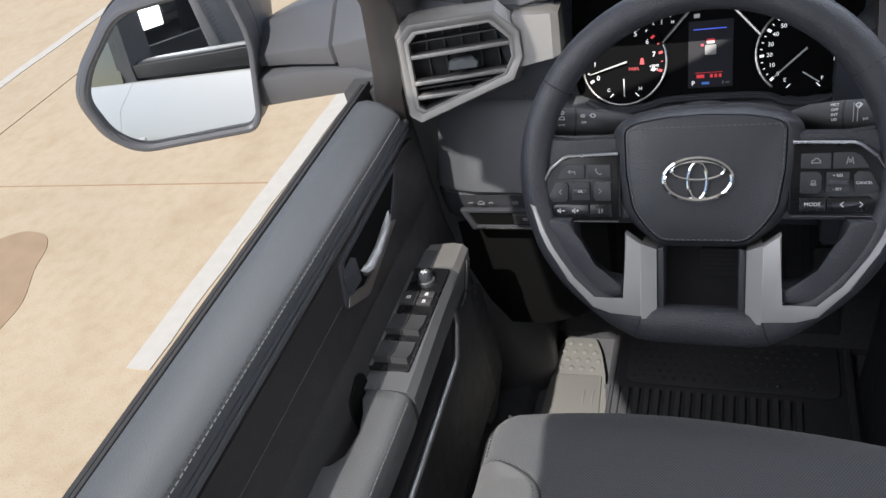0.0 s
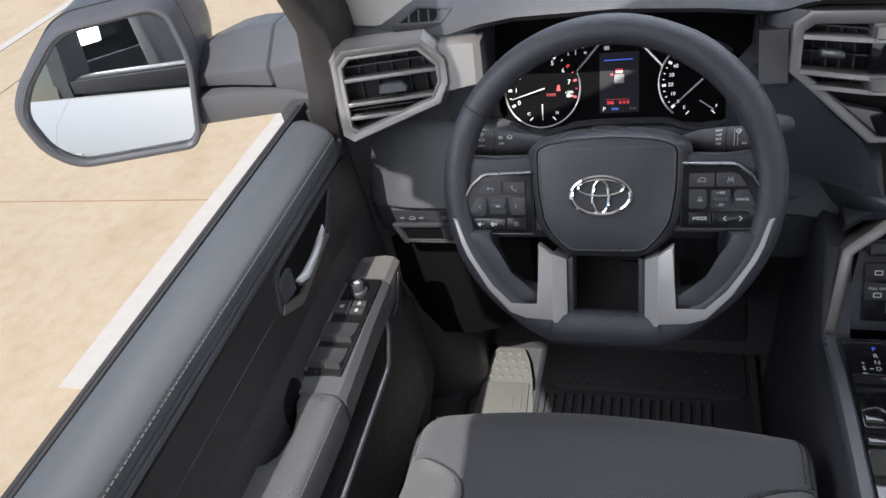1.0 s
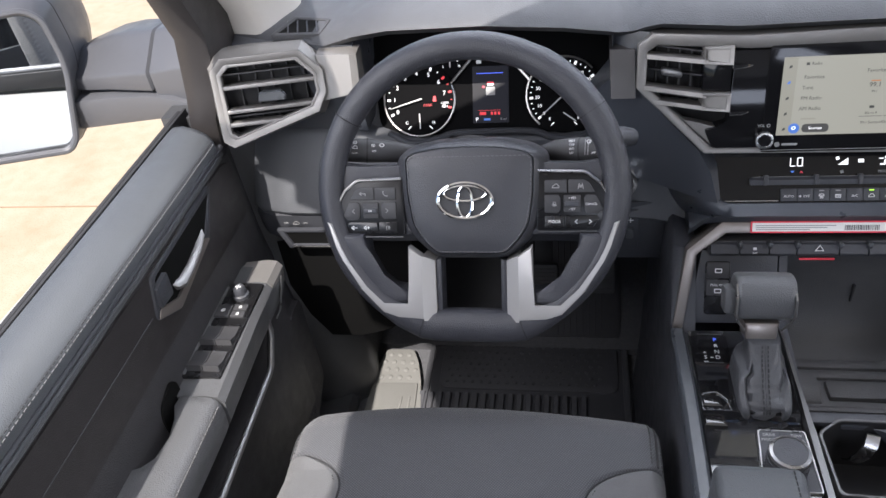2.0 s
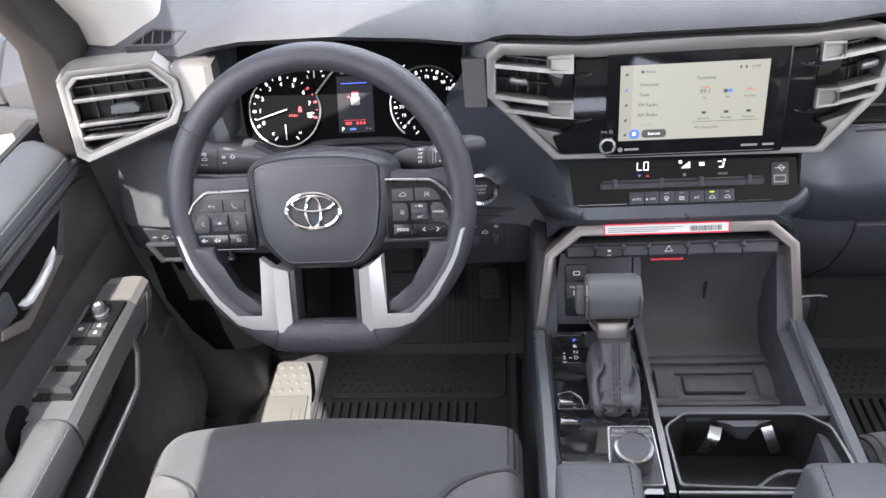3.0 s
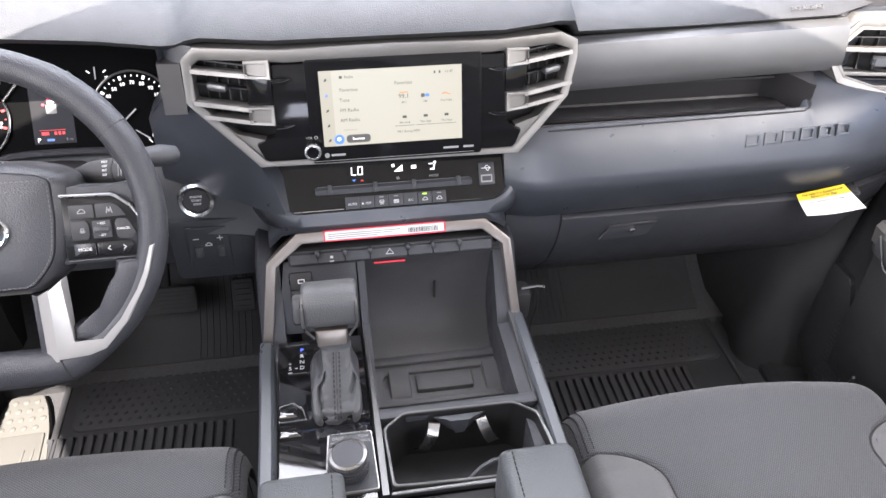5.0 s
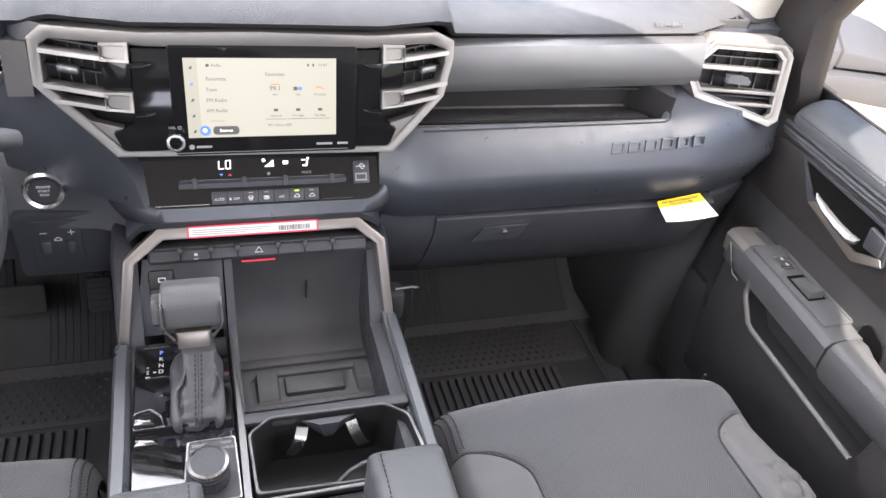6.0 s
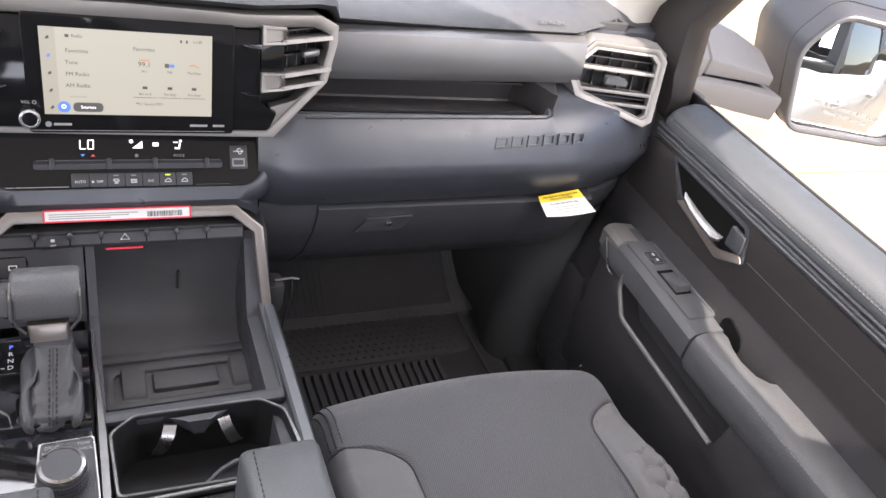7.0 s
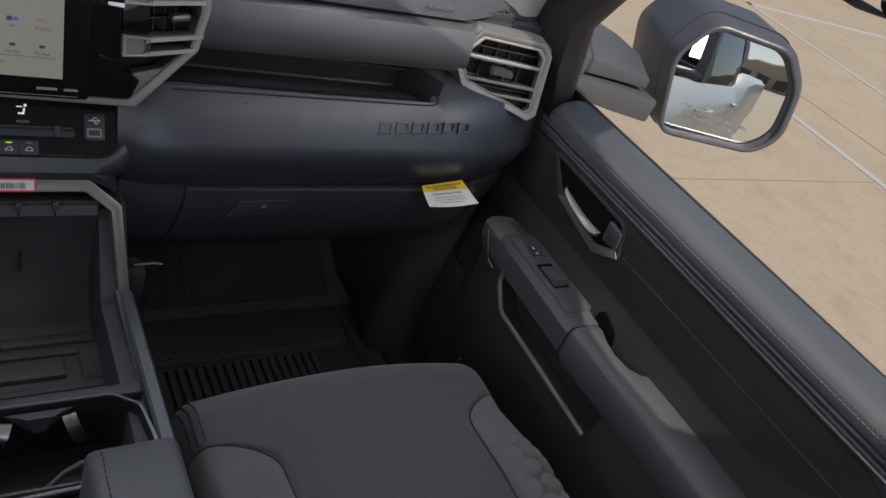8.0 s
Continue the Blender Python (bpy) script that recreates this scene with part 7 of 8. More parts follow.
def build_shifter():
    d = thing("gear_shifter", (-0.096, -0.19, 1.042), "grey leather gear lever with stitched boot", "gear shifter")
    # creased boot: a flat front with a stitched middle, wide below, drawn in above a shoulder
    def mix(v, table):
        for (a, p), (b, q) in zip(table, table[1:]):
            if v <= b:
                return p + (q - p) * (v - a) / (b - a)
        return table[-1][1]

    def near(a, v, line):
        """Distance from (a, v) to a polyline on the front of the boot."""
        best = 9.0
        for (x0, y0), (x1, y1) in zip(line, line[1:]):
            k = max(0.0, min(1.0, ((a - x0) * (x1 - x0) + (v - y0) * (y1 - y0)) / ((x1 - x0) ** 2 + (y1 - y0) ** 2)))
            best = min(best, math.hypot(a - x0 - k * (x1 - x0), v - y0 - k * (y1 - y0)))
        return best

    creases = ((((-0.72, 0.62), (-0.66, 0.34), (-0.52, 0.10)), 0.0075, 0.065), (((0.86, 0.55), (0.62, 0.40), (0.36, 0.22), (0.55, 0.08)), 0.0075, 0.070), (((0.30, 0.34), (0.60, 0.12)), -0.0026, 0.07),
               (((-0.60, 0.40), (-0.25, 0.36), (0.0, 0.42)), 0.0020, 0.035), (((0.10, 0.46), (0.45, 0.60), (0.75, 0.80)), 0.0012, 0.06), (((-0.75, 0.85), (-0.35, 0.62)), 0.0012, 0.06))

    def boot_point(q, v):
        cx = -0.0972 + 0.0045 * v
        left = mix(v, ((0, 0.0292), (0.08, 0.0305), (0.42, 0.0305), (0.50, 0.0292), (0.58, 0.0212), (0.70, 0.0192), (1, 0.0186)))
        right = mix(v, ((0, 0.0292), (0.08, 0.0302), (0.42, 0.0292), (0.62, 0.0242), (0.80, 0.0204), (1, 0.0188)))
        front = mix(v, ((0, -0.2385), (0.06, -0.2390), (0.16, -0.2345), (0.40, -0.2135), (0.70, -0.1880), (1, -0.1690)))
        back = mix(v, ((0, -0.155), (0.3, -0.150), (1, -0.134)))
        z = mix(v, ((0, 1.034), (0.06, 1.0475), (0.16, 1.0545), (0.40, 1.0650), (0.70, 1.0785), (1, 1.0925)))
        e = 0.26 + 0.14 * v
        ux = math.copysign(abs(math.cos(q)) ** e, math.cos(q))
        uy = math.copysign(abs(math.sin(q)) ** e, math.sin(q))
        x = cx + ux * (right if ux > 0 else left)
        y = (front + back) / 2 + uy * (back - front) / 2
        if uy < 0:
            d_ = sum(depth * math.exp(-(near(ux, v, line) / w) ** 2) for line, depth, w in creases)
            y += d_ * 0.8 * min(1.0, -uy * 1.4)
            z -= d_ * 0.6 * min(1.0, -uy * 1.4)
        if abs(ux) > 0.8:
            x -= math.copysign(0.0022 * math.sin(math.pi * v) * (0.5 + 0.5 * math.sin(5 * uy + 7 * v)), ux)
        return (x, y, z)

    # even steps round the outline, so that its corners stay round
    def around(j):
        k = j % 32 / 32 * 2 - 1
        k = math.copysign(abs(k) ** 2.2, k)
        return (j // 32) * math.pi / 2 + (k + 1) * math.pi / 4
    boot = part("boot", loft(B(), [[boot_point(around(j), i / 36) for j in range(128)] for i in range(37)]), BOOTSKIN, d, "creased grey leather boot", 40)
    line = lambda a, lift: [(x, y - lift * 0.7, z + lift) for x, y, z in [boot_point(-math.pi / 2 + a, 0.07 + 0.92 * k / 14) for k in range(15)]]
    part("seam", tube(B(), line(0.0, -0.0002), 0.0006, 5), VOID, boot)
    for dx in (-0.0034, 0.0034):
        part("stitching", stitches(B(), [(x + dx, y, z) for x, y, z in line(0.0, 0.0003)], 0.0042, 0.0009), VOID, boot)
    ax = Vector((0, 0.40, 0.92)).normalized()
    M = axes((-0.096, -0.146, 1.092), (1, 0, 0), ax)     # local y runs up the lever, z towards the driver
    part("neck", plate(B(), [(-0.018, -0.006), (0.018, -0.006), (0.020, 0.016), (-0.020, 0.016)], M, -0.016, 0.014, 0.004), ARCHSILVER, d, "satin grey neck")
    t = B()
    rings = []
    for x, k in ((-0.032, 0.86), (-0.0305, 0.96), (-0.027, 1.0), (0.027, 1.0), (0.0325, 0.96), (0.034, 0.86)):
        rings.append([M @ Vector((x, 0.044 + yy * k, zz * k + 0.003)) for yy, zz in rpoly([(-0.026, -0.022), (-0.022, 0.020), (0.012, 0.026), (0.030, 0.014), (0.030, -0.014), (0.012, -0.028)], 0.010, 4)])
    part("head", loft(t, rings), LEATHER, d, "grey leather lever head", 50)
    for s in (-1, 1):
        part("bright_edge", tube(B(), [M @ Vector((s * 0.0315, 0.066, 0.018)), M @ Vector((s * 0.0325, 0.050, 0.029)), M @ Vector((s * 0.0325, 0.030, 0.027)), M @ Vector((s * 0.0300, 0.022, 0.025)), M @ Vector((s * 0.021, 0.008, 0.017))], 0.0017, 6), SATIN, d)
    part("release_button", box(B(), (-0.044, 0.026, -0.012), (-0.030, 0.058, 0.014), 0.004, M), LEATHER, d, "grey side button")


build_shifter()


def build_papers():
    # barcode strip stuck on the arch
    d = thing("paper_label", (-0.017, -0.035, 1.15), "white paper strip with red border and barcode", "label")
    M = at(ARCH, -0.0165, (1.1605 - 1.04) / 0.894, 0.0072)
    part("border", plate(B(), rpoly(rect(-0.080, -0.0075, 0.080, 0.0075), 0.001), M, -0.0005, 0.0004), REDINK, d, "red border")
    part("sheet", plate(B(), rect(-0.078, -0.0055, 0.078, 0.0055), M, 0.0004, 0.0008), PAPER, d)
    rnd = random.Random(3)
    x = 0.030
    while x < 0.070:
        w = rnd.choice((0.0004, 0.0007, 0.0011))
        part("print_bar", box(B(), (x, -0.0040, 0.0008), (x + w, 0.0025, 0.0010), 0, M), BLACKINK, d)
        x += w + rnd.choice((0.0006, 0.0009))
    for y, x0, x1 in ((0.0020, -0.074, 0.020), (-0.0005, -0.074, 0.010), (-0.0030, -0.074, -0.01)):
        part("print_bar", box(B(), (x0, y - 0.0005, 0.0008), (x1, y + 0.0005, 0.0010), 0, M), GREYINK, d)


build_papers()


# ---- front doors ----
def build_door(s):
    side = "driver" if s < 0 else "passenger"
    d = thing("front_door", (s * 0.88, -0.45, 0.62), f"closed {side} door with grey padded sill and charcoal trim", "truck door", "front doors")
    out = 0.017 if s < 0 else 0.0                       # the driver's trim stands a little further out
    F = lambda pts, y: [(s * (x + out * max(0.0, min(1.0, (0.862 - x) / 0.06))), y, z) for x, z in pts]

    def face(pts, x0, x1, bev=0.0):
        """A plate of outline (y, z) from depth x0 outside to x1 inside."""
        t = plate(B(), pts, Matrix(), -x0 - out, -x1 - out, bev)
        bmesh.ops.transform(t, matrix=Matrix(((0, 0, -s, 0), (1, 0, 0, 0), (0, 1, 0, 0), (0, 0, 0, 1))), verts=t.verts[:])
        return t
    inner = ((0.858, 1.272), (0.800, 1.272), (0.797, 1.258), (0.790, 1.252), (0.789, 1.20), (0.787, 1.14), (0.784, 1.08), (0.777, 1.02), (0.769, 0.95), (0.762, 0.85), (0.764, 0.76), (0.780, 0.70), (0.862, 0.69))
    rings = []
    for y, dx in ((0.075, 0.030), (0.06, 0.010), (0.03, 0.0), (-0.2, 0.0), (-0.5, 0.0), (-0.8, 0.0), (-1.04, 0.004)):
        rings.append(F([(x + (dx if x < 0.85 else 0), z) for x, z in inner], y))
    part("trim_panel", loft(B(), rings), DOORTRIM, d, "charcoal grained door trim", 40)
    # padded sill along the window
    prof = ((0.860, 1.275), (0.860, 1.308), (0.853, 1.3125), (0.828, 1.3135), (0.800, 1.309), (0.786, 1.301), (0.779, 1.290), (0.780, 1.280), (0.788, 1.275))
    rings = []
    for y, k, dz in ((0.014, 0.35, -0.008), (0.010, 0.7, -0.004), (0.002, 0.92, -0.001), (-0.012, 1.0, 0.0), (-0.2, 1.0, 0.0), (-0.45, 1.0, 0.001), (-0.75, 1.0, 0.002), (-1.04, 1.0, 0.002)):
        rings.append(F([(0.860 - (0.860 - x) * (k if x < 0.85 else 1), z + dz) for x, z in prof], y))
    pad = part("sill_pad", loft(B(), rings), PAD, d, "slate grey padded window sill", 50)
    part("stitching", stitches(B(), [(s * (0.7792 + out), y, 1.2925) for y in (-0.012, -0.5, -1.03)], 0.0065, 0.0010), STITCH, pad)
    part("stitching", stitches(B(), [(s * (0.7800 + out), y, 1.2965) for y in (-0.012, -0.5, -1.03)], 0.0065, 0.0006), VOID, pad)
    for x, z, r, m in ((0.7830, 1.2760, 0.0045, HARD), (0.7850, 1.2665, 0.0040, PAD), (0.7890, 1.2580, 0.0030, GREYPANEL)):
        part("piping", tube(B(), [(s * (x + out), y, z) for y in (0.008, -0.3, -0.7, -1.03)], r, 8), m, d)
    # window seals
    for x0, x1, z in ((0.8615, 0.866, 1.3105), (0.8665, 0.870, 1.304), (0.871, 0.877, 1.3065)):
        part("window_seal", box(B(), (min(s * x0, s * x1), -1.04, 1.27), (max(s * x0, s * x1), 0.06, z), 0.001), VOID, d, "black rubber window seal")
    # dark inset with a fine line
    part("inset_panel", face(rpoly([(0.030, 1.150), (0.030, 1.236), (0.010, 1.250), (-0.66, 1.252), (-0.70, 1.235), (-0.62, 1.165), (-0.56, 1.150)], 0.012), 0.795, 0.7868, 0.0012), INSET, d, "dark door inset")
    part("fine_line", tube(B(), [(s * (0.7864 + out), y, 1.205) for y in (-0.255, -0.45, -0.66)], 0.0007, 5), KICK, d)
    # handle over a flat plate whose black stands for the cup's shade
    bz = rpoly([(-0.046, 1.252), (-0.232, 1.248), (-0.252, 1.196), (-0.206, 1.172), (-0.092, 1.196)], 0.008, 3)
    bi = rpoly([(-0.056, 1.246), (-0.226, 1.242), (-0.240, 1.204), (-0.204, 1.186), (-0.099, 1.207)], 0.006, 3)
    M = Matrix(((0, 0, -s, 0), (1, 0, 0, 0), (0, 1, 0, 0), (0, 0, 0, 1)))
    t = ring(B(), bz, bi, Matrix(), -0.792 - out, -0.7835 - out, 0.0012)
    bmesh.ops.transform(t, matrix=M, verts=t.verts[:])
    hb = part("handle_bezel", t, HARD, d, "grey handle bezel")
    part("handle_cup_shade", face(bi, 0.800, 0.7858), SHADEBLACK, hb, "flat black plate for the handle cup's shade")
    part("bezel_foot", face(rpoly([(-0.205, 1.174), (-0.250, 1.197), (-0.240, 1.206), (-0.203, 1.188), (-0.105, 1.205), (-0.094, 1.197)], 0.003), 0.79, 0.7822, 0.001), ARCHSILVER, hb)
    part("door_handle", loft(B(), [[(s * (x + out + a), y + c, z + b) for a, b, c in ((0.004, -h, 0), (0.004, h, 0), (-0.002, h * 0.8, 0), (-0.005, 0, 0), (-0.002, -h * 0.8, 0))] for y, z, x, h in ((-0.097, 1.218, 0.792, 0.003), (-0.106, 1.211, 0.786, 0.0048), (-0.130, 1.206, 0.781, 0.0056), (-0.160, 1.202, 0.779, 0.0066), (-0.186, 1.199, 0.780, 0.0078), (-0.196, 1.201, 0.785, 0.0060), (-0.199, 1.206, 0.790, 0.0040))]), HANDLE, d, "satin chrome pull handle", 50)
    part("lock_toggle", face(rpoly([(-0.206, 1.236), (-0.236, 1.233), (-0.240, 1.206), (-0.210, 1.204)], 0.004), 0.790, 0.7795, 0.002), HARD, d, "black lock toggle")
    # armrest: front block with switches
    rings = []
    for y, xi, zt in ((-0.030, 0.742, 1.092), (-0.036, 0.731, 1.101), (-0.046, 0.728, 1.104), (-0.15, 0.727, 1.104), (-0.285, 0.722, 1.102)):
        rings.append([(s * x, y, z) for x, z in ((0.800 + out, zt - 0.004), (0.745 + out, zt), (xi + out + 0.006, zt - 0.002), (xi + out - 0.001, zt - 0.012), (xi + out + 0.002, zt - 0.045), (xi + out + 0.006, 1.048), (0.800 + out, 1.046))])
    ar = part("armrest", loft(B(), rings), LEATHER, d, "charcoal armrest block", 40)
    part("end_trim", loft(B(), [[(s * (x + out), y, z) for x, z in ((0.782, 1.1005), (0.745, 1.1050), (0.7325, 1.1030), (0.7262, 1.0945), (0.7302, 1.066), (0.740, 1.062), (0.738, 1.09), (0.782, 1.09))] for y in (-0.0325, -0.080)]), SILVER, d, "satin grey armrest end")
    part("bright_edge", tube(B(), [(s * (x + out), y, z) for x, y, z in ((0.7245, -0.050, 1.089), (0.7265, -0.072, 1.055), (0.7285, -0.078, 1.046), (0.730, -0.092, 1.043))], 0.0014, 6), SATIN, d)
    # switch plate
    T = axes((s * (0.760 + out), -0.17, 1.1048), (1, 0, 0), (0, 1, 0.012))
    sp = part("switch_plate", plate(B(), rpoly(rect(-0.030 if s < 0 else -0.026, -0.088, 0.026, 0.084), 0.003), T, -0.004, 0.0012, 0.0006), PODBLACK if s < 0 else LEATHER, d, "window switch plate")
    part("plate_edge", box(B(), (s * 0.024 - 0.0022, -0.085, 0.0008), (s * 0.024 + 0.0022, 0.075, 0.003), 0.001, T), GREYPANEL, sp)
    if s < 0:
        mk = part("mirror_knob", lathe(B(), ((0.0118, 0), (0.0114, 0.006), (0.0090, 0.0075), (0.0086, 0.016), (0.0072, 0.0185)), at(T, 0.002, 0.058), 24), HARD, sp, "round mirror control knob")
        glyph("arrows", at(T, 0.002, 0.058, 0.0187), 0.0050, WHITEINK, mk, 0.2)
        for x, y, w, h, kind in ((-0.012, 0.026, 0.011, 0.0115, "window"), (0.011, 0.0325, 0.010, 0.0054, "lock"), (0.011, 0.0200, 0.010, 0.0054, "lock")):
            b = part("button", box(B(), (x - w, y - h, 0.0), (x + w, y + h, 0.0050), 0.001, T), DARK, sp, "small black button")
            glyph(kind, at(T, x, y, 0.0052), 0.0034, WHITEINK, b, 0.3)
        for y in (-0.018, -0.062):
            for x in (-0.0115, 0.0115):
                part("window_switch", loft(B(), [[T @ Vector((xx, y + a, h)) for a, h in ((-0.017, 0.0), (0.016, 0.0), (0.015, 0.004), (-0.002, 0.0045), (-0.015, 0.010))] for xx in (x - 0.0108, x + 0.0108)]), DARK, sp, "black window switch")
    else:
        fr = part("button_frame", ring(B(), rpoly(rect(-0.011, 0.0285, 0.012, 0.056), 0.002), rpoly(rect(-0.0095, 0.030, 0.0105, 0.0545), 0.0015), T, 0.0, 0.0042, 0.0006), SATIN, sp, "thin bright button frame")
        for y in (0.0485, 0.036):
            b = part("button", box(B(), (-0.009, y - 0.0058, 0.0), (0.010, y + 0.0058, 0.0046), 0.001, T), DARK, sp, "small lock button")
            glyph("lock", at(T, 0.0005, y, 0.0048), 0.0036, WHITEINK, b, 0.3)
        part("switch_recess", plate(B(), rpoly(rect(-0.016, -0.040, 0.016, 0.014), 0.002), T, 0.0, 0.0016), SHADEBLACK, sp)
        part("window_switch", loft(B(), [[T @ Vector((x, -0.012 + a, h)) for a, h in ((-0.024, 0.001), (0.020, 0.001), (0.018, 0.0035), (0.004, 0.0040), (-0.022, 0.0125))] for x in (-0.0125, 0.0125)]), LEATHER, sp, "grey window switch")
    # pull grip behind the switches: rounded towards the seat, flat outside, with a hand slot beside the door
    rings = []
    for y, xi, xo, z in ((-0.2860, 0.7270, 0.774, 1.1020), (-0.2875, 0.7240, 0.777, 1.1038), (-0.300, 0.7228, 0.778, 1.1042), (-0.320, 0.7225, 0.769, 1.1044), (-0.345, 0.7225, 0.764, 1.1046), (-0.375, 0.7225, 0.768, 1.105), (-0.390, 0.7225, 0.780, 1.1055), (-0.398, 0.7225, 0.797, 1.106), (-0.45, 0.7222, 0.797, 1.107), (-0.65, 0.7215, 0.797, 1.106), (-1.0, 0.721, 0.797, 1.102)):
        xi, xo = xi + out, xo + out
        rings.append([(s * x, y, zz) for x, zz in ((xo, 1.030), (xo, z - 0.004), (xo - 0.004, z - 0.001), (xi + 0.030, z), (xi + 0.013, z - 0.0015), (xi + 0.005, z - 0.0060), (xi + 0.0008, z - 0.014), (xi + 0.0005, z - 0.030), (xi + 0.004, z - 0.056), (xi + 0.018, z - 0.075))])
    gp = part("pull_grip", loft(B(), rings), LEATHER, d, "padded grey leather pull grip", 50)
    part("stitching", stitches(B(), [(s * (x + out + 0.0012), y, z - 0.0090) for x, y, z in ((0.7228, -0.295, 1.1042), (0.7225, -0.39, 1.1055), (0.7222, -0.45, 1.107), (0.7215, -0.65, 1.106), (0.721, -1.0, 1.102))], 0.006, 0.0008), THREAD, gp)
    # flat plate, the hand slot's shade put into its black
    part("hand_slot_shade", face(rpoly([(-0.272, 1.030), (-0.274, 1.116), (-0.284, 1.123), (-0.314, 1.113), (-0.322, 1.098), (-0.326, 1.030)], 0.006), 0.800, 0.7822), SHADEBLACK, d, "flat black plate for the hand slot's shade")
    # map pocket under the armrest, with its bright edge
    # flat backing in unlit black, the pocket's shade put into its colour
    part("map_pocket_shade", face(rpoly([(-0.110, 1.055), (-0.115, 0.90), (-0.400, 0.90), (-0.402, 1.055)], 0.006), 0.790, 0.7720), VOID, d, "flat black backing for the map pocket's shade")
    part("pocket_wall", loft(B(), [[(s * x, y, z) for x, z in ((0.79, zt - 0.01), (0.752 + out, zt), (0.738 + out, zt - 0.001), (0.7355 + out, zt - 0.006), (0.742 + out * 0.8, min(zt - 0.06, 0.92)), (0.752 + out * 0.3, 0.80), (0.79, 0.76))] for y, zt in ((-0.045, 1.055), (-0.110, 1.055), (-0.117, 1.032), (-0.154, 0.995), (-0.28, 0.991), (-0.397, 0.987), (-0.402, 1.050), (-0.50, 1.05), (-1.0, 1.05))]), DOORTRIM, d, "", 45)
    part("bright_edge", tube(B(), [(s * (x + out), y, z) for x, y, z in [(0.733, -0.113, 1.062), (0.732, -0.1155, 1.040), (0.732, -0.120, 1.032), (0.7305, -0.148, 1.003), (0.7305, -0.160, 0.9985), (0.7295, -0.28, 0.9945), (0.7285, -0.396, 0.9905)]], 0.0043, 8), HANDLE, d, "bright satin pocket edge")
    # speaker cover low at the front, with its rim and rows of short slots
    sg = part("speaker_grille", face(rpoly([(0.045, 0.955), (0.045, 0.76), (-0.03, 0.715), (-0.062, 0.725), (-0.080, 0.780), (-0.074, 0.888), (-0.034, 0.905), (-0.005, 0.955)], 0.010), 0.780, 0.7590, 0.0015), DOORTRIM, d, "charcoal speaker cover")
    part("grille_rim", tube(B(), [(s * (0.7592 + out), y, z) for y, z in ((-0.062, 0.728), (-0.079, 0.780), (-0.0755, 0.885), (-0.066, 0.895), (-0.034, 0.905))], 0.0016, 6), PAD, sg)
    bm = B()
    for i in range(17):
        for j in range(6):
            y, z = -0.070 + j * 0.0085 + (i % 2) * 0.004, 0.742 + i * 0.0088
            if z < 0.885 - max(0, y + 0.066) * 0.1 and y > -0.076 + max(0, 0.782 - z) * 0.28:
                box(bm, (s * (0.7592 + out) - 0.0012, y - 0.0030, z - 0.0022), (s * (0.7592 + out) + 0.0012, y + 0.0030, z + 0.0022))
    part("slot_bars", bm, HARD, sg, "rows of short raised bars", kind="stuff")
    # outer skin
    bm = B()
    loft(bm, [F(((0.872, 1.20), (0.878, 1.262), (0.895, 1.262), (0.960, 1.205), (1.005, 1.10), (1.01, 0.95), (0.985, 0.80), (1.0, 0.62), (0.90, 0.60)), y) for y in (0.10, -1.045)])
    part("outer_skin", bm, WHITEPAINT, d, "white painted outer skin", 40)
    part("outer_handle", tube(B(), [(s * 1.004, -0.80, 1.135), (s * 1.035, -0.825, 1.14), (s * 1.038, -0.93, 1.142), (s * 1.006, -0.96, 1.138)], 0.012, 10), WHITEPAINT, d)
    return d


for side in (-1, 1):
    build_door(side)


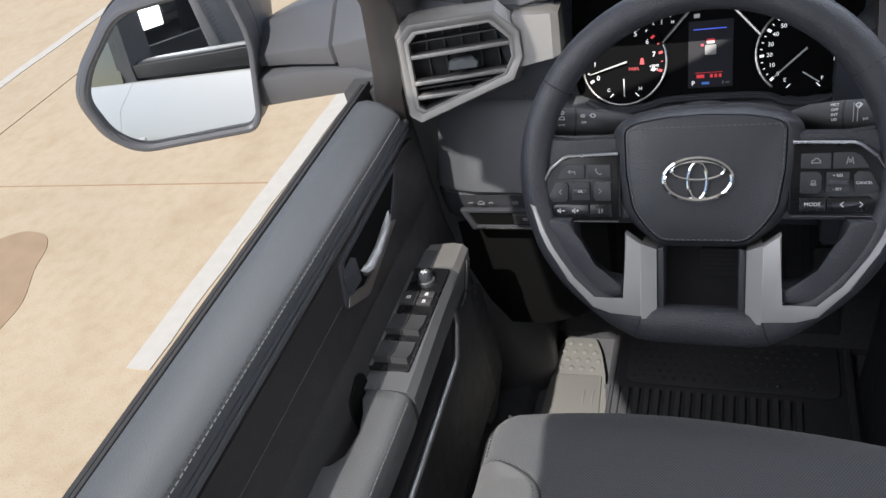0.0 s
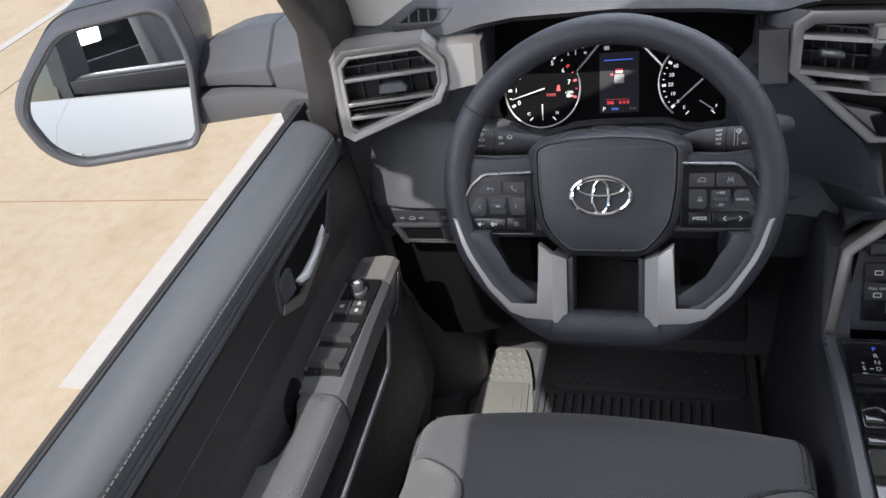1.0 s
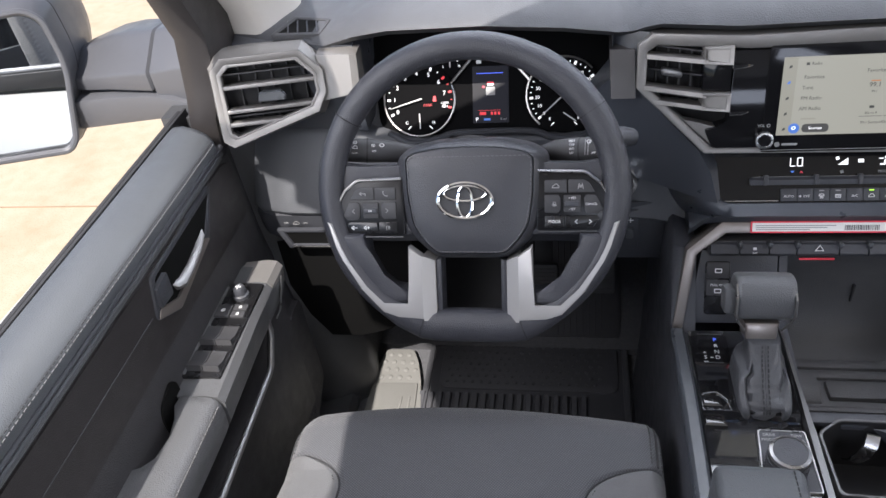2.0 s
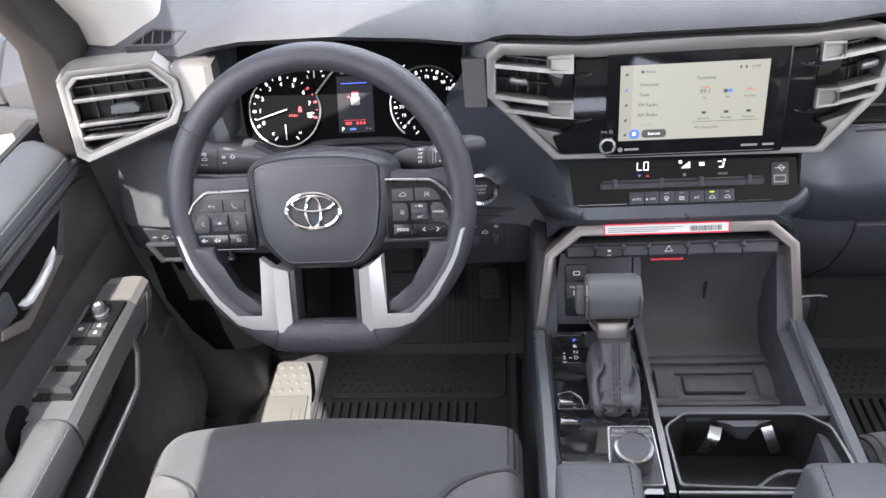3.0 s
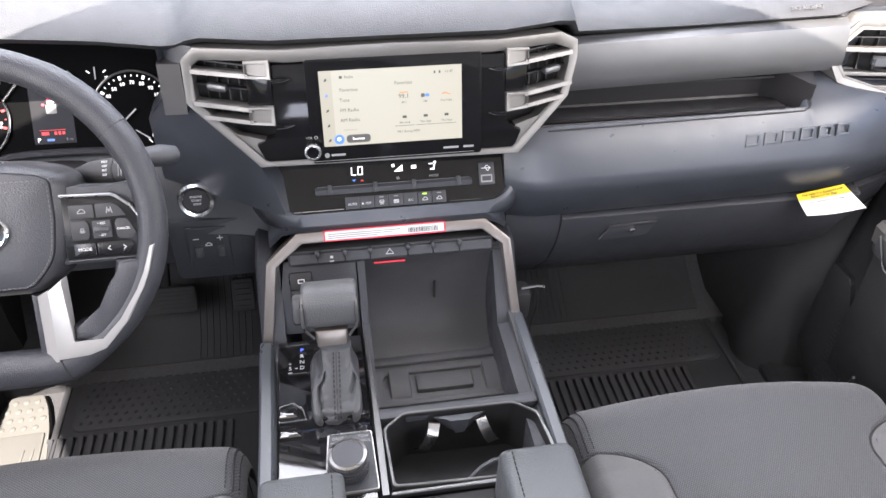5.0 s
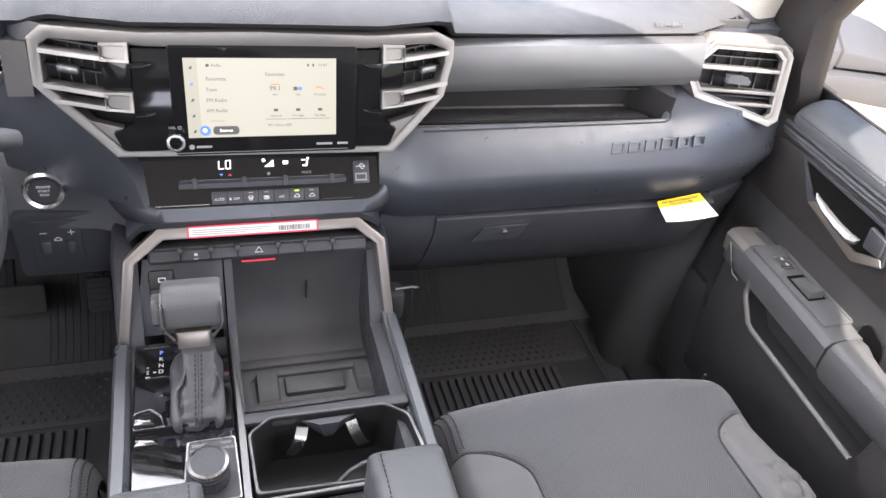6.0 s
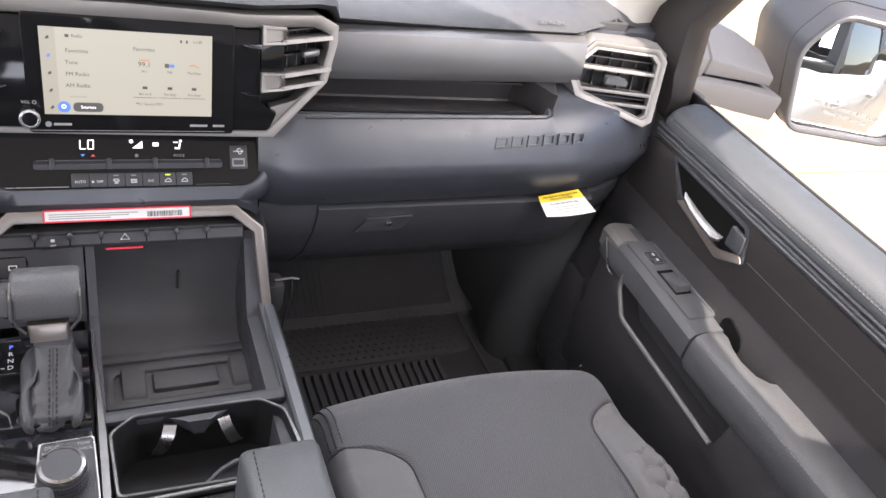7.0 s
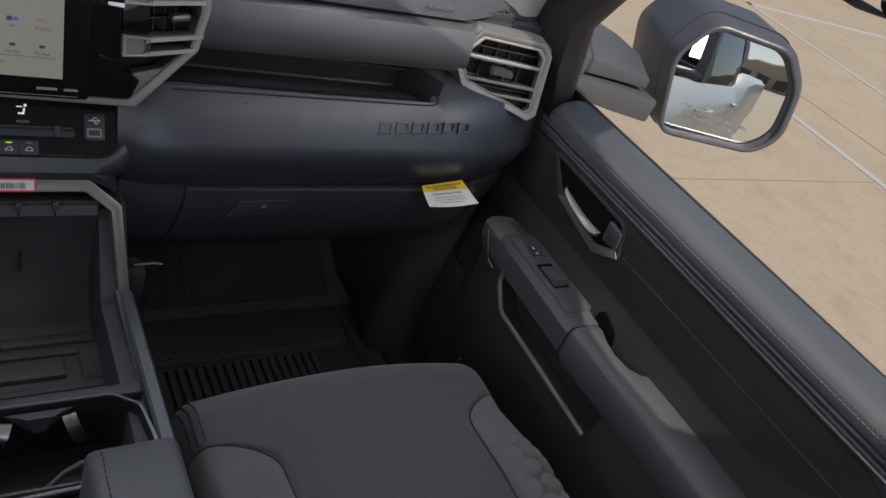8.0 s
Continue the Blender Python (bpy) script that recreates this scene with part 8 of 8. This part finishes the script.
# ---- door mirrors ----
def build_mirror(s):
    c = Vector((-1.165, 0.078, 1.337)) if s < 0 else Vector((1.2, 0.065, 1.337))
    nrm = Vector((0.52, -0.84, 0.13)).normalized() if s < 0 else Vector((-0.53, -0.84, 0.108)).normalized()
    u = Vector((0, 0, 1)).cross(nrm)
    u = u if u.x * s > 0 else -u
    v = nrm.cross(u)
    M = axes(c, u, v if v.z > 0 else -v)
    flip = 1 if (M.to_3x3() @ Vector((0, 0, 1))).dot(nrm) > 0 else -1
    if flip < 0:
        M = M @ Matrix.Diagonal((1, 1, -1, 1))
    d = thing("door_mirror", (s * 1.0, 0.15, 1.27), "grey plastic door mirror with large glass", "door mirror", "door mirrors")
    g = [(0.146, 0.006), (0.123, 0.042), (0.054, 0.101), (-0.077, 0.097), (-0.095, 0.08), (-0.1, 0.014), (-0.07, -0.093), (-0.056, -0.107), (0.106, -0.084), (0.136, -0.053)]
    if s > 0:
        g = [(0.15, -0.077), (0.182, -0.036), (0.164, 0.056), (0.111, 0.112), (-0.034, 0.107), (-0.075, 0.034), (-0.034, -0.101)]
    g = rpoly(g, 0.026, 5)
    if s > 0:
        # the passenger glass is convex and turned a little inside its housing
        bow = lambda x, y: -0.004 + 0.06 * x + 0.02 * y - 0.28 * (x * x + y * y)
        dome = [[M @ Vector((x * k, y * k, bow(x * k, y * k))) for x, y in g] for k in (0.02, 0.15, 0.3, 0.45, 0.6, 0.75, 0.9, 1.0)]
        back = [[M @ Vector((x, y, bow(x, y) - 0.003)) for x, y in g]]
        gl = part("glass", loft(B(), dome + back), MIRROR, d, "convex mirror glass", 40)
    else:
        gl = part("glass", plate(B(), g, M, -0.004, 0.0), MIRROR, d, "mirror glass")
    grow = lambda k, dx=0.0, dy=0.0: [(x * k + dx, y * k + dy) for x, y in g]
    t = B()
    rings = [[M @ Vector((x, y, h)) for x, y in pts] for pts, h in ((grow(0.98), -0.006), (grow(1.03), 0.006), (grow(1.09, 0.002, 0.002), 0.008), (grow(1.13, 0.002, 0.005), 0.0), (grow(1.16, -0.012, 0.012), -0.05), (grow(1.12, -0.036, 0.028), -0.11), (grow(0.92, -0.058, 0.034), -0.165), (grow(0.5, -0.070, 0.03), -0.200))]
    loft(t, rings, True, False)
    t.faces.new([v for v in t.verts][-len(g):])
    part("housing", t, GREYMIRROR, d, "dark grey mirror housing", 40)
    part("housing_rim", tube(B(), [M @ Vector((x, y, 0.0105)) for x, y in grow(1.055, 0, 0.002)], 0.005, 8, True), GREYMIRROR, d)
    part("seam", tube(B(), [M @ Vector((x, y, -0.034)) for x, y in grow(1.155, -0.006, 0.0098)], 0.0016, 5, True), VOID, d)
    # arm to the door: an inner foot, a chamfered upper block beyond a seam, a lower block
    k = 0.035 if s < 0 else -0.012
    cut = lambda yf, z0, zf, zb: rpoly([(yf, z0), (yf, zf), (yf + 0.055, zb), (yf + 0.115, zb - 0.004), (yf + 0.115, z0)], [0.003, 0.004, 0.008, 0.008, 0.003], 2)
    part("arm_foot", loft(B(), [[(s * x, y, z) for y, z in cut(yf, z0, zf, zb)] for x, yf, z0, zf, zb in ((0.866, 0.096, 1.285, 1.356, 1.392), (0.885, 0.098, 1.290, 1.354, 1.392), (0.910, 0.101, 1.303, 1.349, 1.390), (0.926, 0.104, 1.310, 1.346, 1.388))]), GREYMIRROR, d, "grey arm foot", 30)
    part("upper_arm", loft(B(), [[(s * x, y, z) for y, z in cut(yf, z0, zf, zb)] for x, yf, z0, zf, zb in ((0.9285, 0.107, 1.3185, 1.343, 1.385), (0.932, 0.103, 1.3165, 1.346, 1.388), (0.975, 0.104 + k * 0.3, 1.3135, 1.340, 1.384), (1.02, 0.106 + k * 0.6, 1.310, 1.333, 1.374), (1.10, 0.114 + k, 1.300, 1.318, 1.345))]), GREYMIRROR, d, "grey upper arm block", 30)
    part("arm_seam", loft(B(), [[(s * x, y, z) for y, z in cut(0.108, 1.312, 1.342, 1.383)] for x in (0.924, 0.930)]), VOID, d)
    part("lower_arm", loft(B(), [[(s * x, y, z) for y, z in rpoly([(yf, z0), (yf - 0.002, z1), (yf + 0.11, z1), (yf + 0.11, z0 + 0.01)], 0.008, 2)] for x, yf, z0, z1 in ((0.868, 0.089, 1.278, 1.302), (0.90, 0.090, 1.276, 1.311), (0.94, 0.092 + k * 0.3, 1.268, 1.311), (1.02, 0.092 + k * 0.7, 1.254, 1.304), (1.12, 0.090 + k, 1.240, 1.290))]), GREYMIRROR, d, "grey lower arm block", 30)
    if s > 0:
        for y, w in ((-0.045, 0.15), (-0.058, 0.11)):
            tx = "OBJECTS IN MIRROR ARE CLOSER" if w > 0.12 else "THAN THEY APPEAR"
            text(tx, M @ Matrix.Translation((0.06, y, 0.0)) @ Matrix.Diagonal((1, 1, 1, 1)), 0.0095, GREYINK, gl, ext=0.0001)
    return d


GREYMIRROR = surf("grey_mirror_plastic", (0.082, 0.084, 0.092), 0.38, vary=0.06, grain=0.15, gscale=900)
for side in (-1, 1):
    build_mirror(side)


# ---- seats ----
def build_seat(cx, s, name_label, rise=0.0):
    d = thing("car_seat", (cx, -0.5, 0.64), name_label, "seat", "front seats")
    nu, nv = 110, 120
    half = 0.236 if s < 0 else 0.222

    def height(u, y):
        """Upper surface at u (-1..1 across) and y."""
        f = max(0.0, min(1.0, (-0.188 - y) / 0.075))
        round_front = -0.115 * (1 - math.sqrt(max(0, 1 - (1 - f) ** 2)))
        edge = 0.90 if u * s < 0 else 0.80              # squarer towards the console
        e = max(0.0, (abs(u) - edge) / (1 - edge))
        round_side = -(0.045 if u * s < 0 else 0.075) * (1 - math.sqrt(max(0, 1 - e ** 2)))
        z = 1.012 + rise - 0.05 * max(0, -0.26 - y) + 0.010 * (1 - u * u)
        bol = max(0.0, min(1.0, (-0.33 - y) / 0.10))
        ridge = max(0.0, min(1.0, (abs(u) - 0.52) / 0.18))
        z += bol * 0.026 * ridge * ridge * (3 - 2 * ridge)
        seam = abs(abs(u) - bound(y))
        z -= 0.0045 * math.exp(-(seam / 0.022) ** 2) * (1 if bound(y) < 1.2 else 0)
        return z + round_front + round_side

    def bound(y):
        """Where the cloth middle ends and the bolster begins, across."""
        if y > -0.300:
            return 1.3
        t = min(1.0, (-0.300 - y) / 0.055)
        return 1.02 - 0.42 * math.sqrt(1 - (1 - t) ** 2)

    def hexes(u, y):
        x = u * half
        a = 0.030
        best = 9
        for oy in (0, 1):
            for ox in (-1, 0, 1):
                for k in (-1, 0, 1):
                    gy = (round(y / (a * 1.73)) + k) * a * 1.73 + oy * a * 0.866
                    gx = (round(x / (a * 1.0)) + ox) * a + oy * a * 0.5
                    best = min(best, math.hypot(x - gx, (y - gy)))
        return max(0.0, min(1.0, 1.7 * (1 - (best / 0.0170) ** 2)))
    Y0, Y1 = -0.188, -0.763

    def point(u, y):
        k = ((Y0 - y) / (Y0 - Y1)) ** (1 / 1.15)
        w = half * (1 - (0.015 if u * s < 0 else 0.045) * max(0, 1 - k / 0.10) ** 2)
        z = height(u, y)
        if abs(u) > 0.66 and y < -0.385:
            z += (0.0095 * hexes(u, y) - 0.005) * min(1.0, (abs(u) - 0.66) / 0.05) * min(1.0, max(0.0, (0.95 - abs(u)) / 0.05)) * min(1.0, (-0.385 - y) / 0.02)
        return (cx + u * w, y - (0.012 if u * s < 0 else 0.030) * u * u * max(0, 1 - k / 0.30), z)

    def sheet(rows):
        bm = B()
        vs = [[bm.verts.new(p) for p in r] for r in rows]
        for ra, rb_ in zip(vs, vs[1:]):
            for j in range(len(ra) - 1):
                bm.faces.new((ra[j], ra[j + 1], rb_[j + 1], rb_[j]))
        return bm
    ys = [Y0 - (Y0 - Y1) * (i / nv) ** 1.15 for i in range(nv + 1)]
    part("cushion", sheet([[point(min(1.0, bound(y)) * (-1 + 2 * j / nu), y) for j in range(nu + 1)] for y in ys]), CLOTH, d, "charcoal woven cloth cushion", 80)
    for q in (-1, 1):
        rows_ = []
        for k in range(150):
            y = -0.3012 - (0.763 - 0.3012) * (k / 149) ** 1.5
            b0 = min(0.999, bound(y))
            rows_.append([point(q * (b0 + (1 - b0) * j / 40), y) for j in range(41)])
        part("bolster", sheet(rows_), BOLSTER, d, "grey quilted bolster", 80)
    # seam piping between the two
    for q in (-1, 1):
        pts = []
        for k in range(70):
            y = -0.3015 - 0.45 * (k / 69) ** 1.6
            u = q * min(0.995, bound(y))
            pts.append(tuple(Vector(point(u, y)) + Vector((0, 0, 0.0008))))
        part("piping", tube(B(), pts, 0.0013, 6), VOID, d)
        part("stitching", stitches(B(), [(x + q * 0.007, y, z + 0.0030) for x, y, z in pts[14:]], 0.006, 0.0006), VOID, d)
        # double-stitched seam along the side edge
        side_seam = lambda u: [(x, y, z + 0.0005) for x, y, z in [point(q * u, -0.1890 - 0.105 * (k / 24) ** 1.4) for k in range(25)]]
        part("side_seam", tube(B(), side_seam(0.955), 0.0016, 6), VOID, d)
        for u in (0.925, 0.980):
            part("stitching", stitches(B(), side_seam(u), 0.006, 0.0009), VOID, d)
        # corner seam down the front
        pts = [(cx + q * half * 0.90, -0.222, 0.985), (cx + q * half * 0.935, -0.212, 0.955), (cx + q * half * 0.945, -0.207, 0.915), (cx + q * half * 0.945, -0.21, 0.85)]
        part("piping", tube(B(), pts, 0.0022, 6), VOID, d)
    # skirts below the cushion
    o = rpoly(rect(cx - half, -0.763, cx + half, -0.206), [0.02, 0.02, 0.045, 0.045], 5)
    part("skirt", loft(B(), [[(x, y, z) for x, y in [(cx + (px - cx) * k, -0.48 + (py + 0.48) * k) for px, py in o]] for z, k in ((0.955, 0.985), (0.90, 0.99), (0.80, 0.97), (0.72, 0.92), (0.655, 0.88))]), BOLSTER, d, "grey cloth seat side", 50)
    # backrest and headrest behind the eye
    rings = []
    for z, y, w, th in ((0.95, -0.735, 0.215, 0.10), (1.05, -0.765, 0.225, 0.13), (1.25, -0.815, 0.235, 0.14), (1.45, -0.875, 0.225, 0.12), (1.55, -0.905, 0.195, 0.10), (1.59, -0.92, 0.15, 0.06)):
        rings.append([(cx + px, y - th / 2 + py, z) for px, py in rpoly(rect(-w, -th / 2, w, th / 2), 0.035, 4)])
    part("backrest", loft(B(), rings), CLOTH, d, "charcoal cloth backrest", 50)
    rings = []
    for z, y, w, th in ((1.61, -1.0, 0.10, 0.06), (1.63, -1.0, 0.125, 0.09), (1.74, -1.02, 0.125, 0.09), (1.77, -1.02, 0.10, 0.06)):
        rings.append([(cx + px, y + py, z) for px, py in rpoly(rect(-w, -th / 2, w, th / 2), 0.03, 4)])
    part("headrest", loft(B(), rings), BOLSTER, d, "", 50)
    for q in (-0.06, 0.06):
        part("headrest_post", tube(B(), [(cx + q, -0.975, 1.55), (cx + q, -1.0, 1.63)], 0.006, 8), CHROME, d)
    return d


build_seat(-0.446, -1, "charcoal cloth driver seat with sunlit outer edge", 0.014)
build_seat(0.412, 1, "charcoal cloth passenger seat with quilted bolster", -0.003)


# ---- floor mats and footwell ----
def build_mat(x0, x1, xr0, xr1, label):
    d = thing("floor_mat", ((x0 + x1) / 2, 0.1, 0.645), label, "floor mat", "rubber floor mats")
    part("base", plate(B(), rpoly(rect(x0, -0.42, x1, 0.27), 0.03), Matrix(), 0.640, 0.652, 0.004), RUBBER, d, "")
    n = int((xr1 - xr0) / 0.0165)
    for i in range(n):
        x = xr0 + (i + 0.5) * (xr1 - xr0) / n
        part("rib", loft(B(), [[(x - 0.0066, y, 0.650), (x - 0.0052, y, z - 0.001), (x - 0.0042, y, z), (x + 0.0042, y, z), (x + 0.0052, y, z - 0.001), (x + 0.0066, y, 0.650)] for y, z in ((-0.40, 0.6585), (0.080, 0.6585), (0.093, 0.6620), (0.098, 0.652))]), RUBBER, d)
    part("plate", plate(B(), rpoly(rect(x0 + 0.03, 0.108, x1 - 0.02, 0.262), 0.02), Matrix(), 0.650, 0.657, 0.003), RUBBER, d, "ridged heel plate")
    bm = B()
    for k in range(9):
        y = 0.124 + k * 0.0155
        for i in range(int((x1 - x0 - 0.08) / 0.017)):
            x = x0 + 0.045 + i * 0.017 + (k % 2) * 0.0085
            lathe(bm, ((0.0042, 0.656), (0.0036, 0.6592), (0.0018, 0.6598)), Matrix.Translation((x, y, 0)), 6)
    part("studs", bm, RUBBER, d, "rows of small raised studs", kind="stuff")
    # the mat's front climbs the toe board, with fine upright ridges
    rise = ((0.262, 0.650), (0.30, 0.662), (0.36, 0.700), (0.44, 0.790), (0.50, 0.880))
    part("toe_flap", thick(B(), [[(x, y - 0.020, z + 0.017 - k) for y, z in rise] for x, k in ((x0 + 0.005, 0.006), (x0 + 0.012, 0.0), (x1 - 0.022, 0.0), (x1 - 0.012, 0.006))], 0.005), RUBBER, d, "smooth toe flap", 50)
    for i in range(9):
        x = (x0 + 0.05 + i * 0.0125) if x0 > 0 else (x1 - 0.05 - i * 0.0125)
        part("ridge", tube(B(), [(x, y - 0.020, z + 0.018) for y, z in rise[:4]], 0.0011, 5), RUBBER, d)
    part("border", ring(B(), rpoly(rect(x0, -0.42, x1, 0.27), 0.03), rpoly(rect(x0 + 0.012, -0.408, x1 - 0.012, 0.258), 0.025), Matrix(), 0.645, 0.657, 0.002), RUBBER, d)
    return d


build_mat(-0.612, -0.215, -0.619, -0.292, "black rubber floor mat with deep ribs on the driver side")
build_mat(0.235, 0.690, 0.280, 0.588, "black rubber floor mat with deep ribs on the passenger side")

# footrest side of the driver's mat, sun patch put into its pale colour
FR = thing("footrest", (-0.66, 0.1, 0.645), "rubber footrest with round studs, sun put into its pale colour", "footrest")
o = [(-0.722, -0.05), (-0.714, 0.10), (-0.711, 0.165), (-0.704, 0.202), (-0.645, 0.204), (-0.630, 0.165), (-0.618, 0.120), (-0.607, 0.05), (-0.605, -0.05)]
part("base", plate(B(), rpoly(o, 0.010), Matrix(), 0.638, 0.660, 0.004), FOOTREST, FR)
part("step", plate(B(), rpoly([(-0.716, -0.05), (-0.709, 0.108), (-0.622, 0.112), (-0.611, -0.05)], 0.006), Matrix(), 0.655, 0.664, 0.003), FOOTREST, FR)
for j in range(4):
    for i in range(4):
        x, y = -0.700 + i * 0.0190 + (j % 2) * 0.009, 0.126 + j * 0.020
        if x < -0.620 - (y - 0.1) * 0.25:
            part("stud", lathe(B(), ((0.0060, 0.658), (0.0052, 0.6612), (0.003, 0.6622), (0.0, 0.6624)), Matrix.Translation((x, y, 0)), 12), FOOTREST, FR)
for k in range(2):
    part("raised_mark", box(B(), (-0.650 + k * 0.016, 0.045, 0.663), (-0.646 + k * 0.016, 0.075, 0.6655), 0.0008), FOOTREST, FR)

# pedals
for x, y, z, w, h, nm, lb in ((-0.405, 0.275, 0.800, 0.110, 0.050, "brake_pedal", "worn grey rubber brake pedal"), (-0.262, 0.260, 0.812, 0.040, 0.062, "accelerator_pedal", "narrow grey rubber accelerator pedal")):
    pdl = thing(nm, (x, y, z), lb, "pedal")
    Mp = axes((x, y, z), (1, 0, 0), (0, 0.45, 0.9))
    part("pad", plate(B(), rpoly(rect(-w / 2, -h / 2, w / 2, h / 2), 0.007), Mp, -0.012, 0.004, 0.003), PEDAL, pdl)
    for k in range(5):
        part("grip_bar", box(B(), (-w / 2 + 0.006, -h / 2 + 0.009 + k * (h - 0.018) / 4 - 0.0018, 0.003), (w / 2 - 0.006, -h / 2 + 0.009 + k * (h - 0.018) / 4 + 0.0018, 0.0055), 0.0006, Mp), PEDAL, pdl)
    part("arm", tube(B(), [Mp @ Vector((0, h / 2 - 0.01, -0.012)), Mp @ Vector((0, h / 2 + 0.08, -0.03)), Mp @ Vector((0, h / 2 + 0.25, 0.02))], 0.009, 8), DARK, pdl)
# lamp bracket and cable beside the console, passenger side
cb = thing("cable_socket", (0.19, -0.01, 1.0), "black socket cover with a dangling cord", "socket")
part("cover", box(B(), (0.166, -0.040, 0.975), (0.196, -0.004, 1.030), 0.010), DARK, cb)
part("clip", tube(B(), [(0.180, -0.030, 1.034), (0.205, -0.028, 1.034), (0.216, -0.028, 1.031)], 0.002, 6), SATIN, cb)
part("cord", tube(B(), smooth_line([(0.205, -0.03, 1.032), (0.206, -0.034, 1.0), (0.200, -0.034, 0.96), (0.202, -0.03, 0.93)], 4), 0.0015, 6), VOID, cb)

# hanging airbag label at the end of the glove box
lb = thing("airbag_label", (0.63, -0.02, 1.12), "yellow and white paper warning label hanging from the glove box", "label")
def label_pt(u, v):
    x = 0.580 + u * 0.070 + (1 - v) * 0.014 * u + (1 - v) * 0.012
    z = 1.134 + v * 0.023 + u * 0.012 + 0.003 * math.sin(u * 3.1) * (1 - v) - 0.006 * (1 - v) * math.sin(u * math.pi)
    y = -0.0205 - 0.022 * (1 - v) ** 2 - 0.008 * u * (1 - v)
    return (x, y, z)
for nm, v0, v1, m, lab in (("yellow_band", 0.58, 1.0, YELLOW, "yellow heading band"), ("sheet", 0.0, 0.579, PAPER, "white curled sheet")):
    part(nm, thick(B(), [[label_pt(i / 12, v0 + (v1 - v0) * j / 8) for j in range(9)] for i in range(13)], 0.0006), m, lb, lab)
def label_text(s, v, size, m):
    a, b = Vector(label_pt(0.15, v)), Vector(label_pt(0.85, v))
    up = Vector(label_pt(0.5, v + 0.05)) - Vector(label_pt(0.5, v))
    M = axes((a + b) / 2, b - a, up)
    text(s, at(M, 0, 0, 0.0016), size, m, lb, ext=0.0001)
label_text("This Vehicle is Equipped with", 0.86, 0.0052, BLACKINK)
label_text("Advanced Air Bags", 0.70, 0.0052, BLACKINK)
label_text("Even with Advanced Air Bags", 0.46, 0.0042, BLACKINK)
for v, w in ((0.33, 0.62), (0.24, 0.66), (0.15, 0.5)):
    a, b = Vector(label_pt(0.5 - w / 2, v)), Vector(label_pt(0.5 + w / 2, v))
    part("print_bar", tube(B(), [a + Vector((0, -0.0012, 0)), b + Vector((0, -0.0012, 0))], 0.0005, 4), GREYINK, lb)


# ---- beyond the truck ----
def build_car(x, y, turn, paint, label):
    d = thing("parked_car", (0, 0, 0), label, "car", "parked cars")
    prof = [(-2.2, 0.35), (-2.25, 0.75), (-1.9, 0.95), (-1.1, 1.02), (-0.4, 1.45), (1.0, 1.48), (1.9, 1.08), (2.2, 0.98), (2.25, 0.40)]
    rings = []
    for w, k in ((-0.90, 0.90), (-0.86, 1.0), (0.86, 1.0), (0.90, 0.90)):
        rings.append([(a, w * (0.80 if h > 1.1 else 1.0), 0.35 + (h - 0.35) * (k if h < 1.1 else 1)) for a, h in prof])
    part("body", loft(B(), rings), paint, d, "", 30)
    for q in (-1, 1):
        part("side_window", plate(B(), [(-1.0, 1.06), (-0.42, 1.40), (0.95, 1.43), (1.6, 1.12)], axes((0, q * 0.80, 0), (1, 0, 0), (0, 0, 1)), -0.03, 0.03), DARKGLASS, d)
        for a in (-1.4, 1.4):
            w = part("wheel", lathe(B(), ((0.33, -0.1), (0.34, 0.0), (0.33, 0.1), (0.2, 0.11)), Matrix.Translation((a, q * 0.84, 0.34)) @ pose(0, 0, 0, 90 * q, 0, 0), 24), DARK, d)
            part("rim", lathe(B(), ((0.20, 0.10), (0.19, 0.115), (0.05, 0.10)), Matrix.Translation((a, q * 0.84, 0.34)) @ pose(0, 0, 0, -90 * q, 0, 0), 16), SATIN, w)
    d.matrix_basis = pose(x, y, 0, 0, 0, turn)
    return d


NAVY = surf("dark_car_paint", (0.03, 0.035, 0.045), 0.25, vary=0.05, coat=0.6)
GREYCAR = surf("silver_car_paint", (0.45, 0.46, 0.47), 0.3, metal=0.4, vary=0.04, coat=0.5)
build_car(17.4, 9.6, 80, NAVY, "dark car parked across the lot")
build_car(-6.9, -9.0, 88, GREYCAR, "silver car parked behind the truck")
build_car(7.5, -13.0, 92, GREYCAR, "silver car parked behind the truck")
build_car(4.4, -13.5, 90, WHITEPAINT, "white car parked behind the truck")
bd = thing("dealer_building", (8, -72, 0), "low tan building behind the parked cars", "building")
part("wall", box(B(), (-14, -76, 0), (30, -70, 5.2)), TAN, bd)
part("roof", box(B(), (-14.3, -76.3, 5.2), (30.3, -69.7, 5.5)), PAPER, bd)
for i in range(9):
    part("window", box(B(), (-12 + i * 4.6, -70.05, 0.6), (-9 + i * 4.6, -69.95, 2.8)), DARKGLASS, bd)
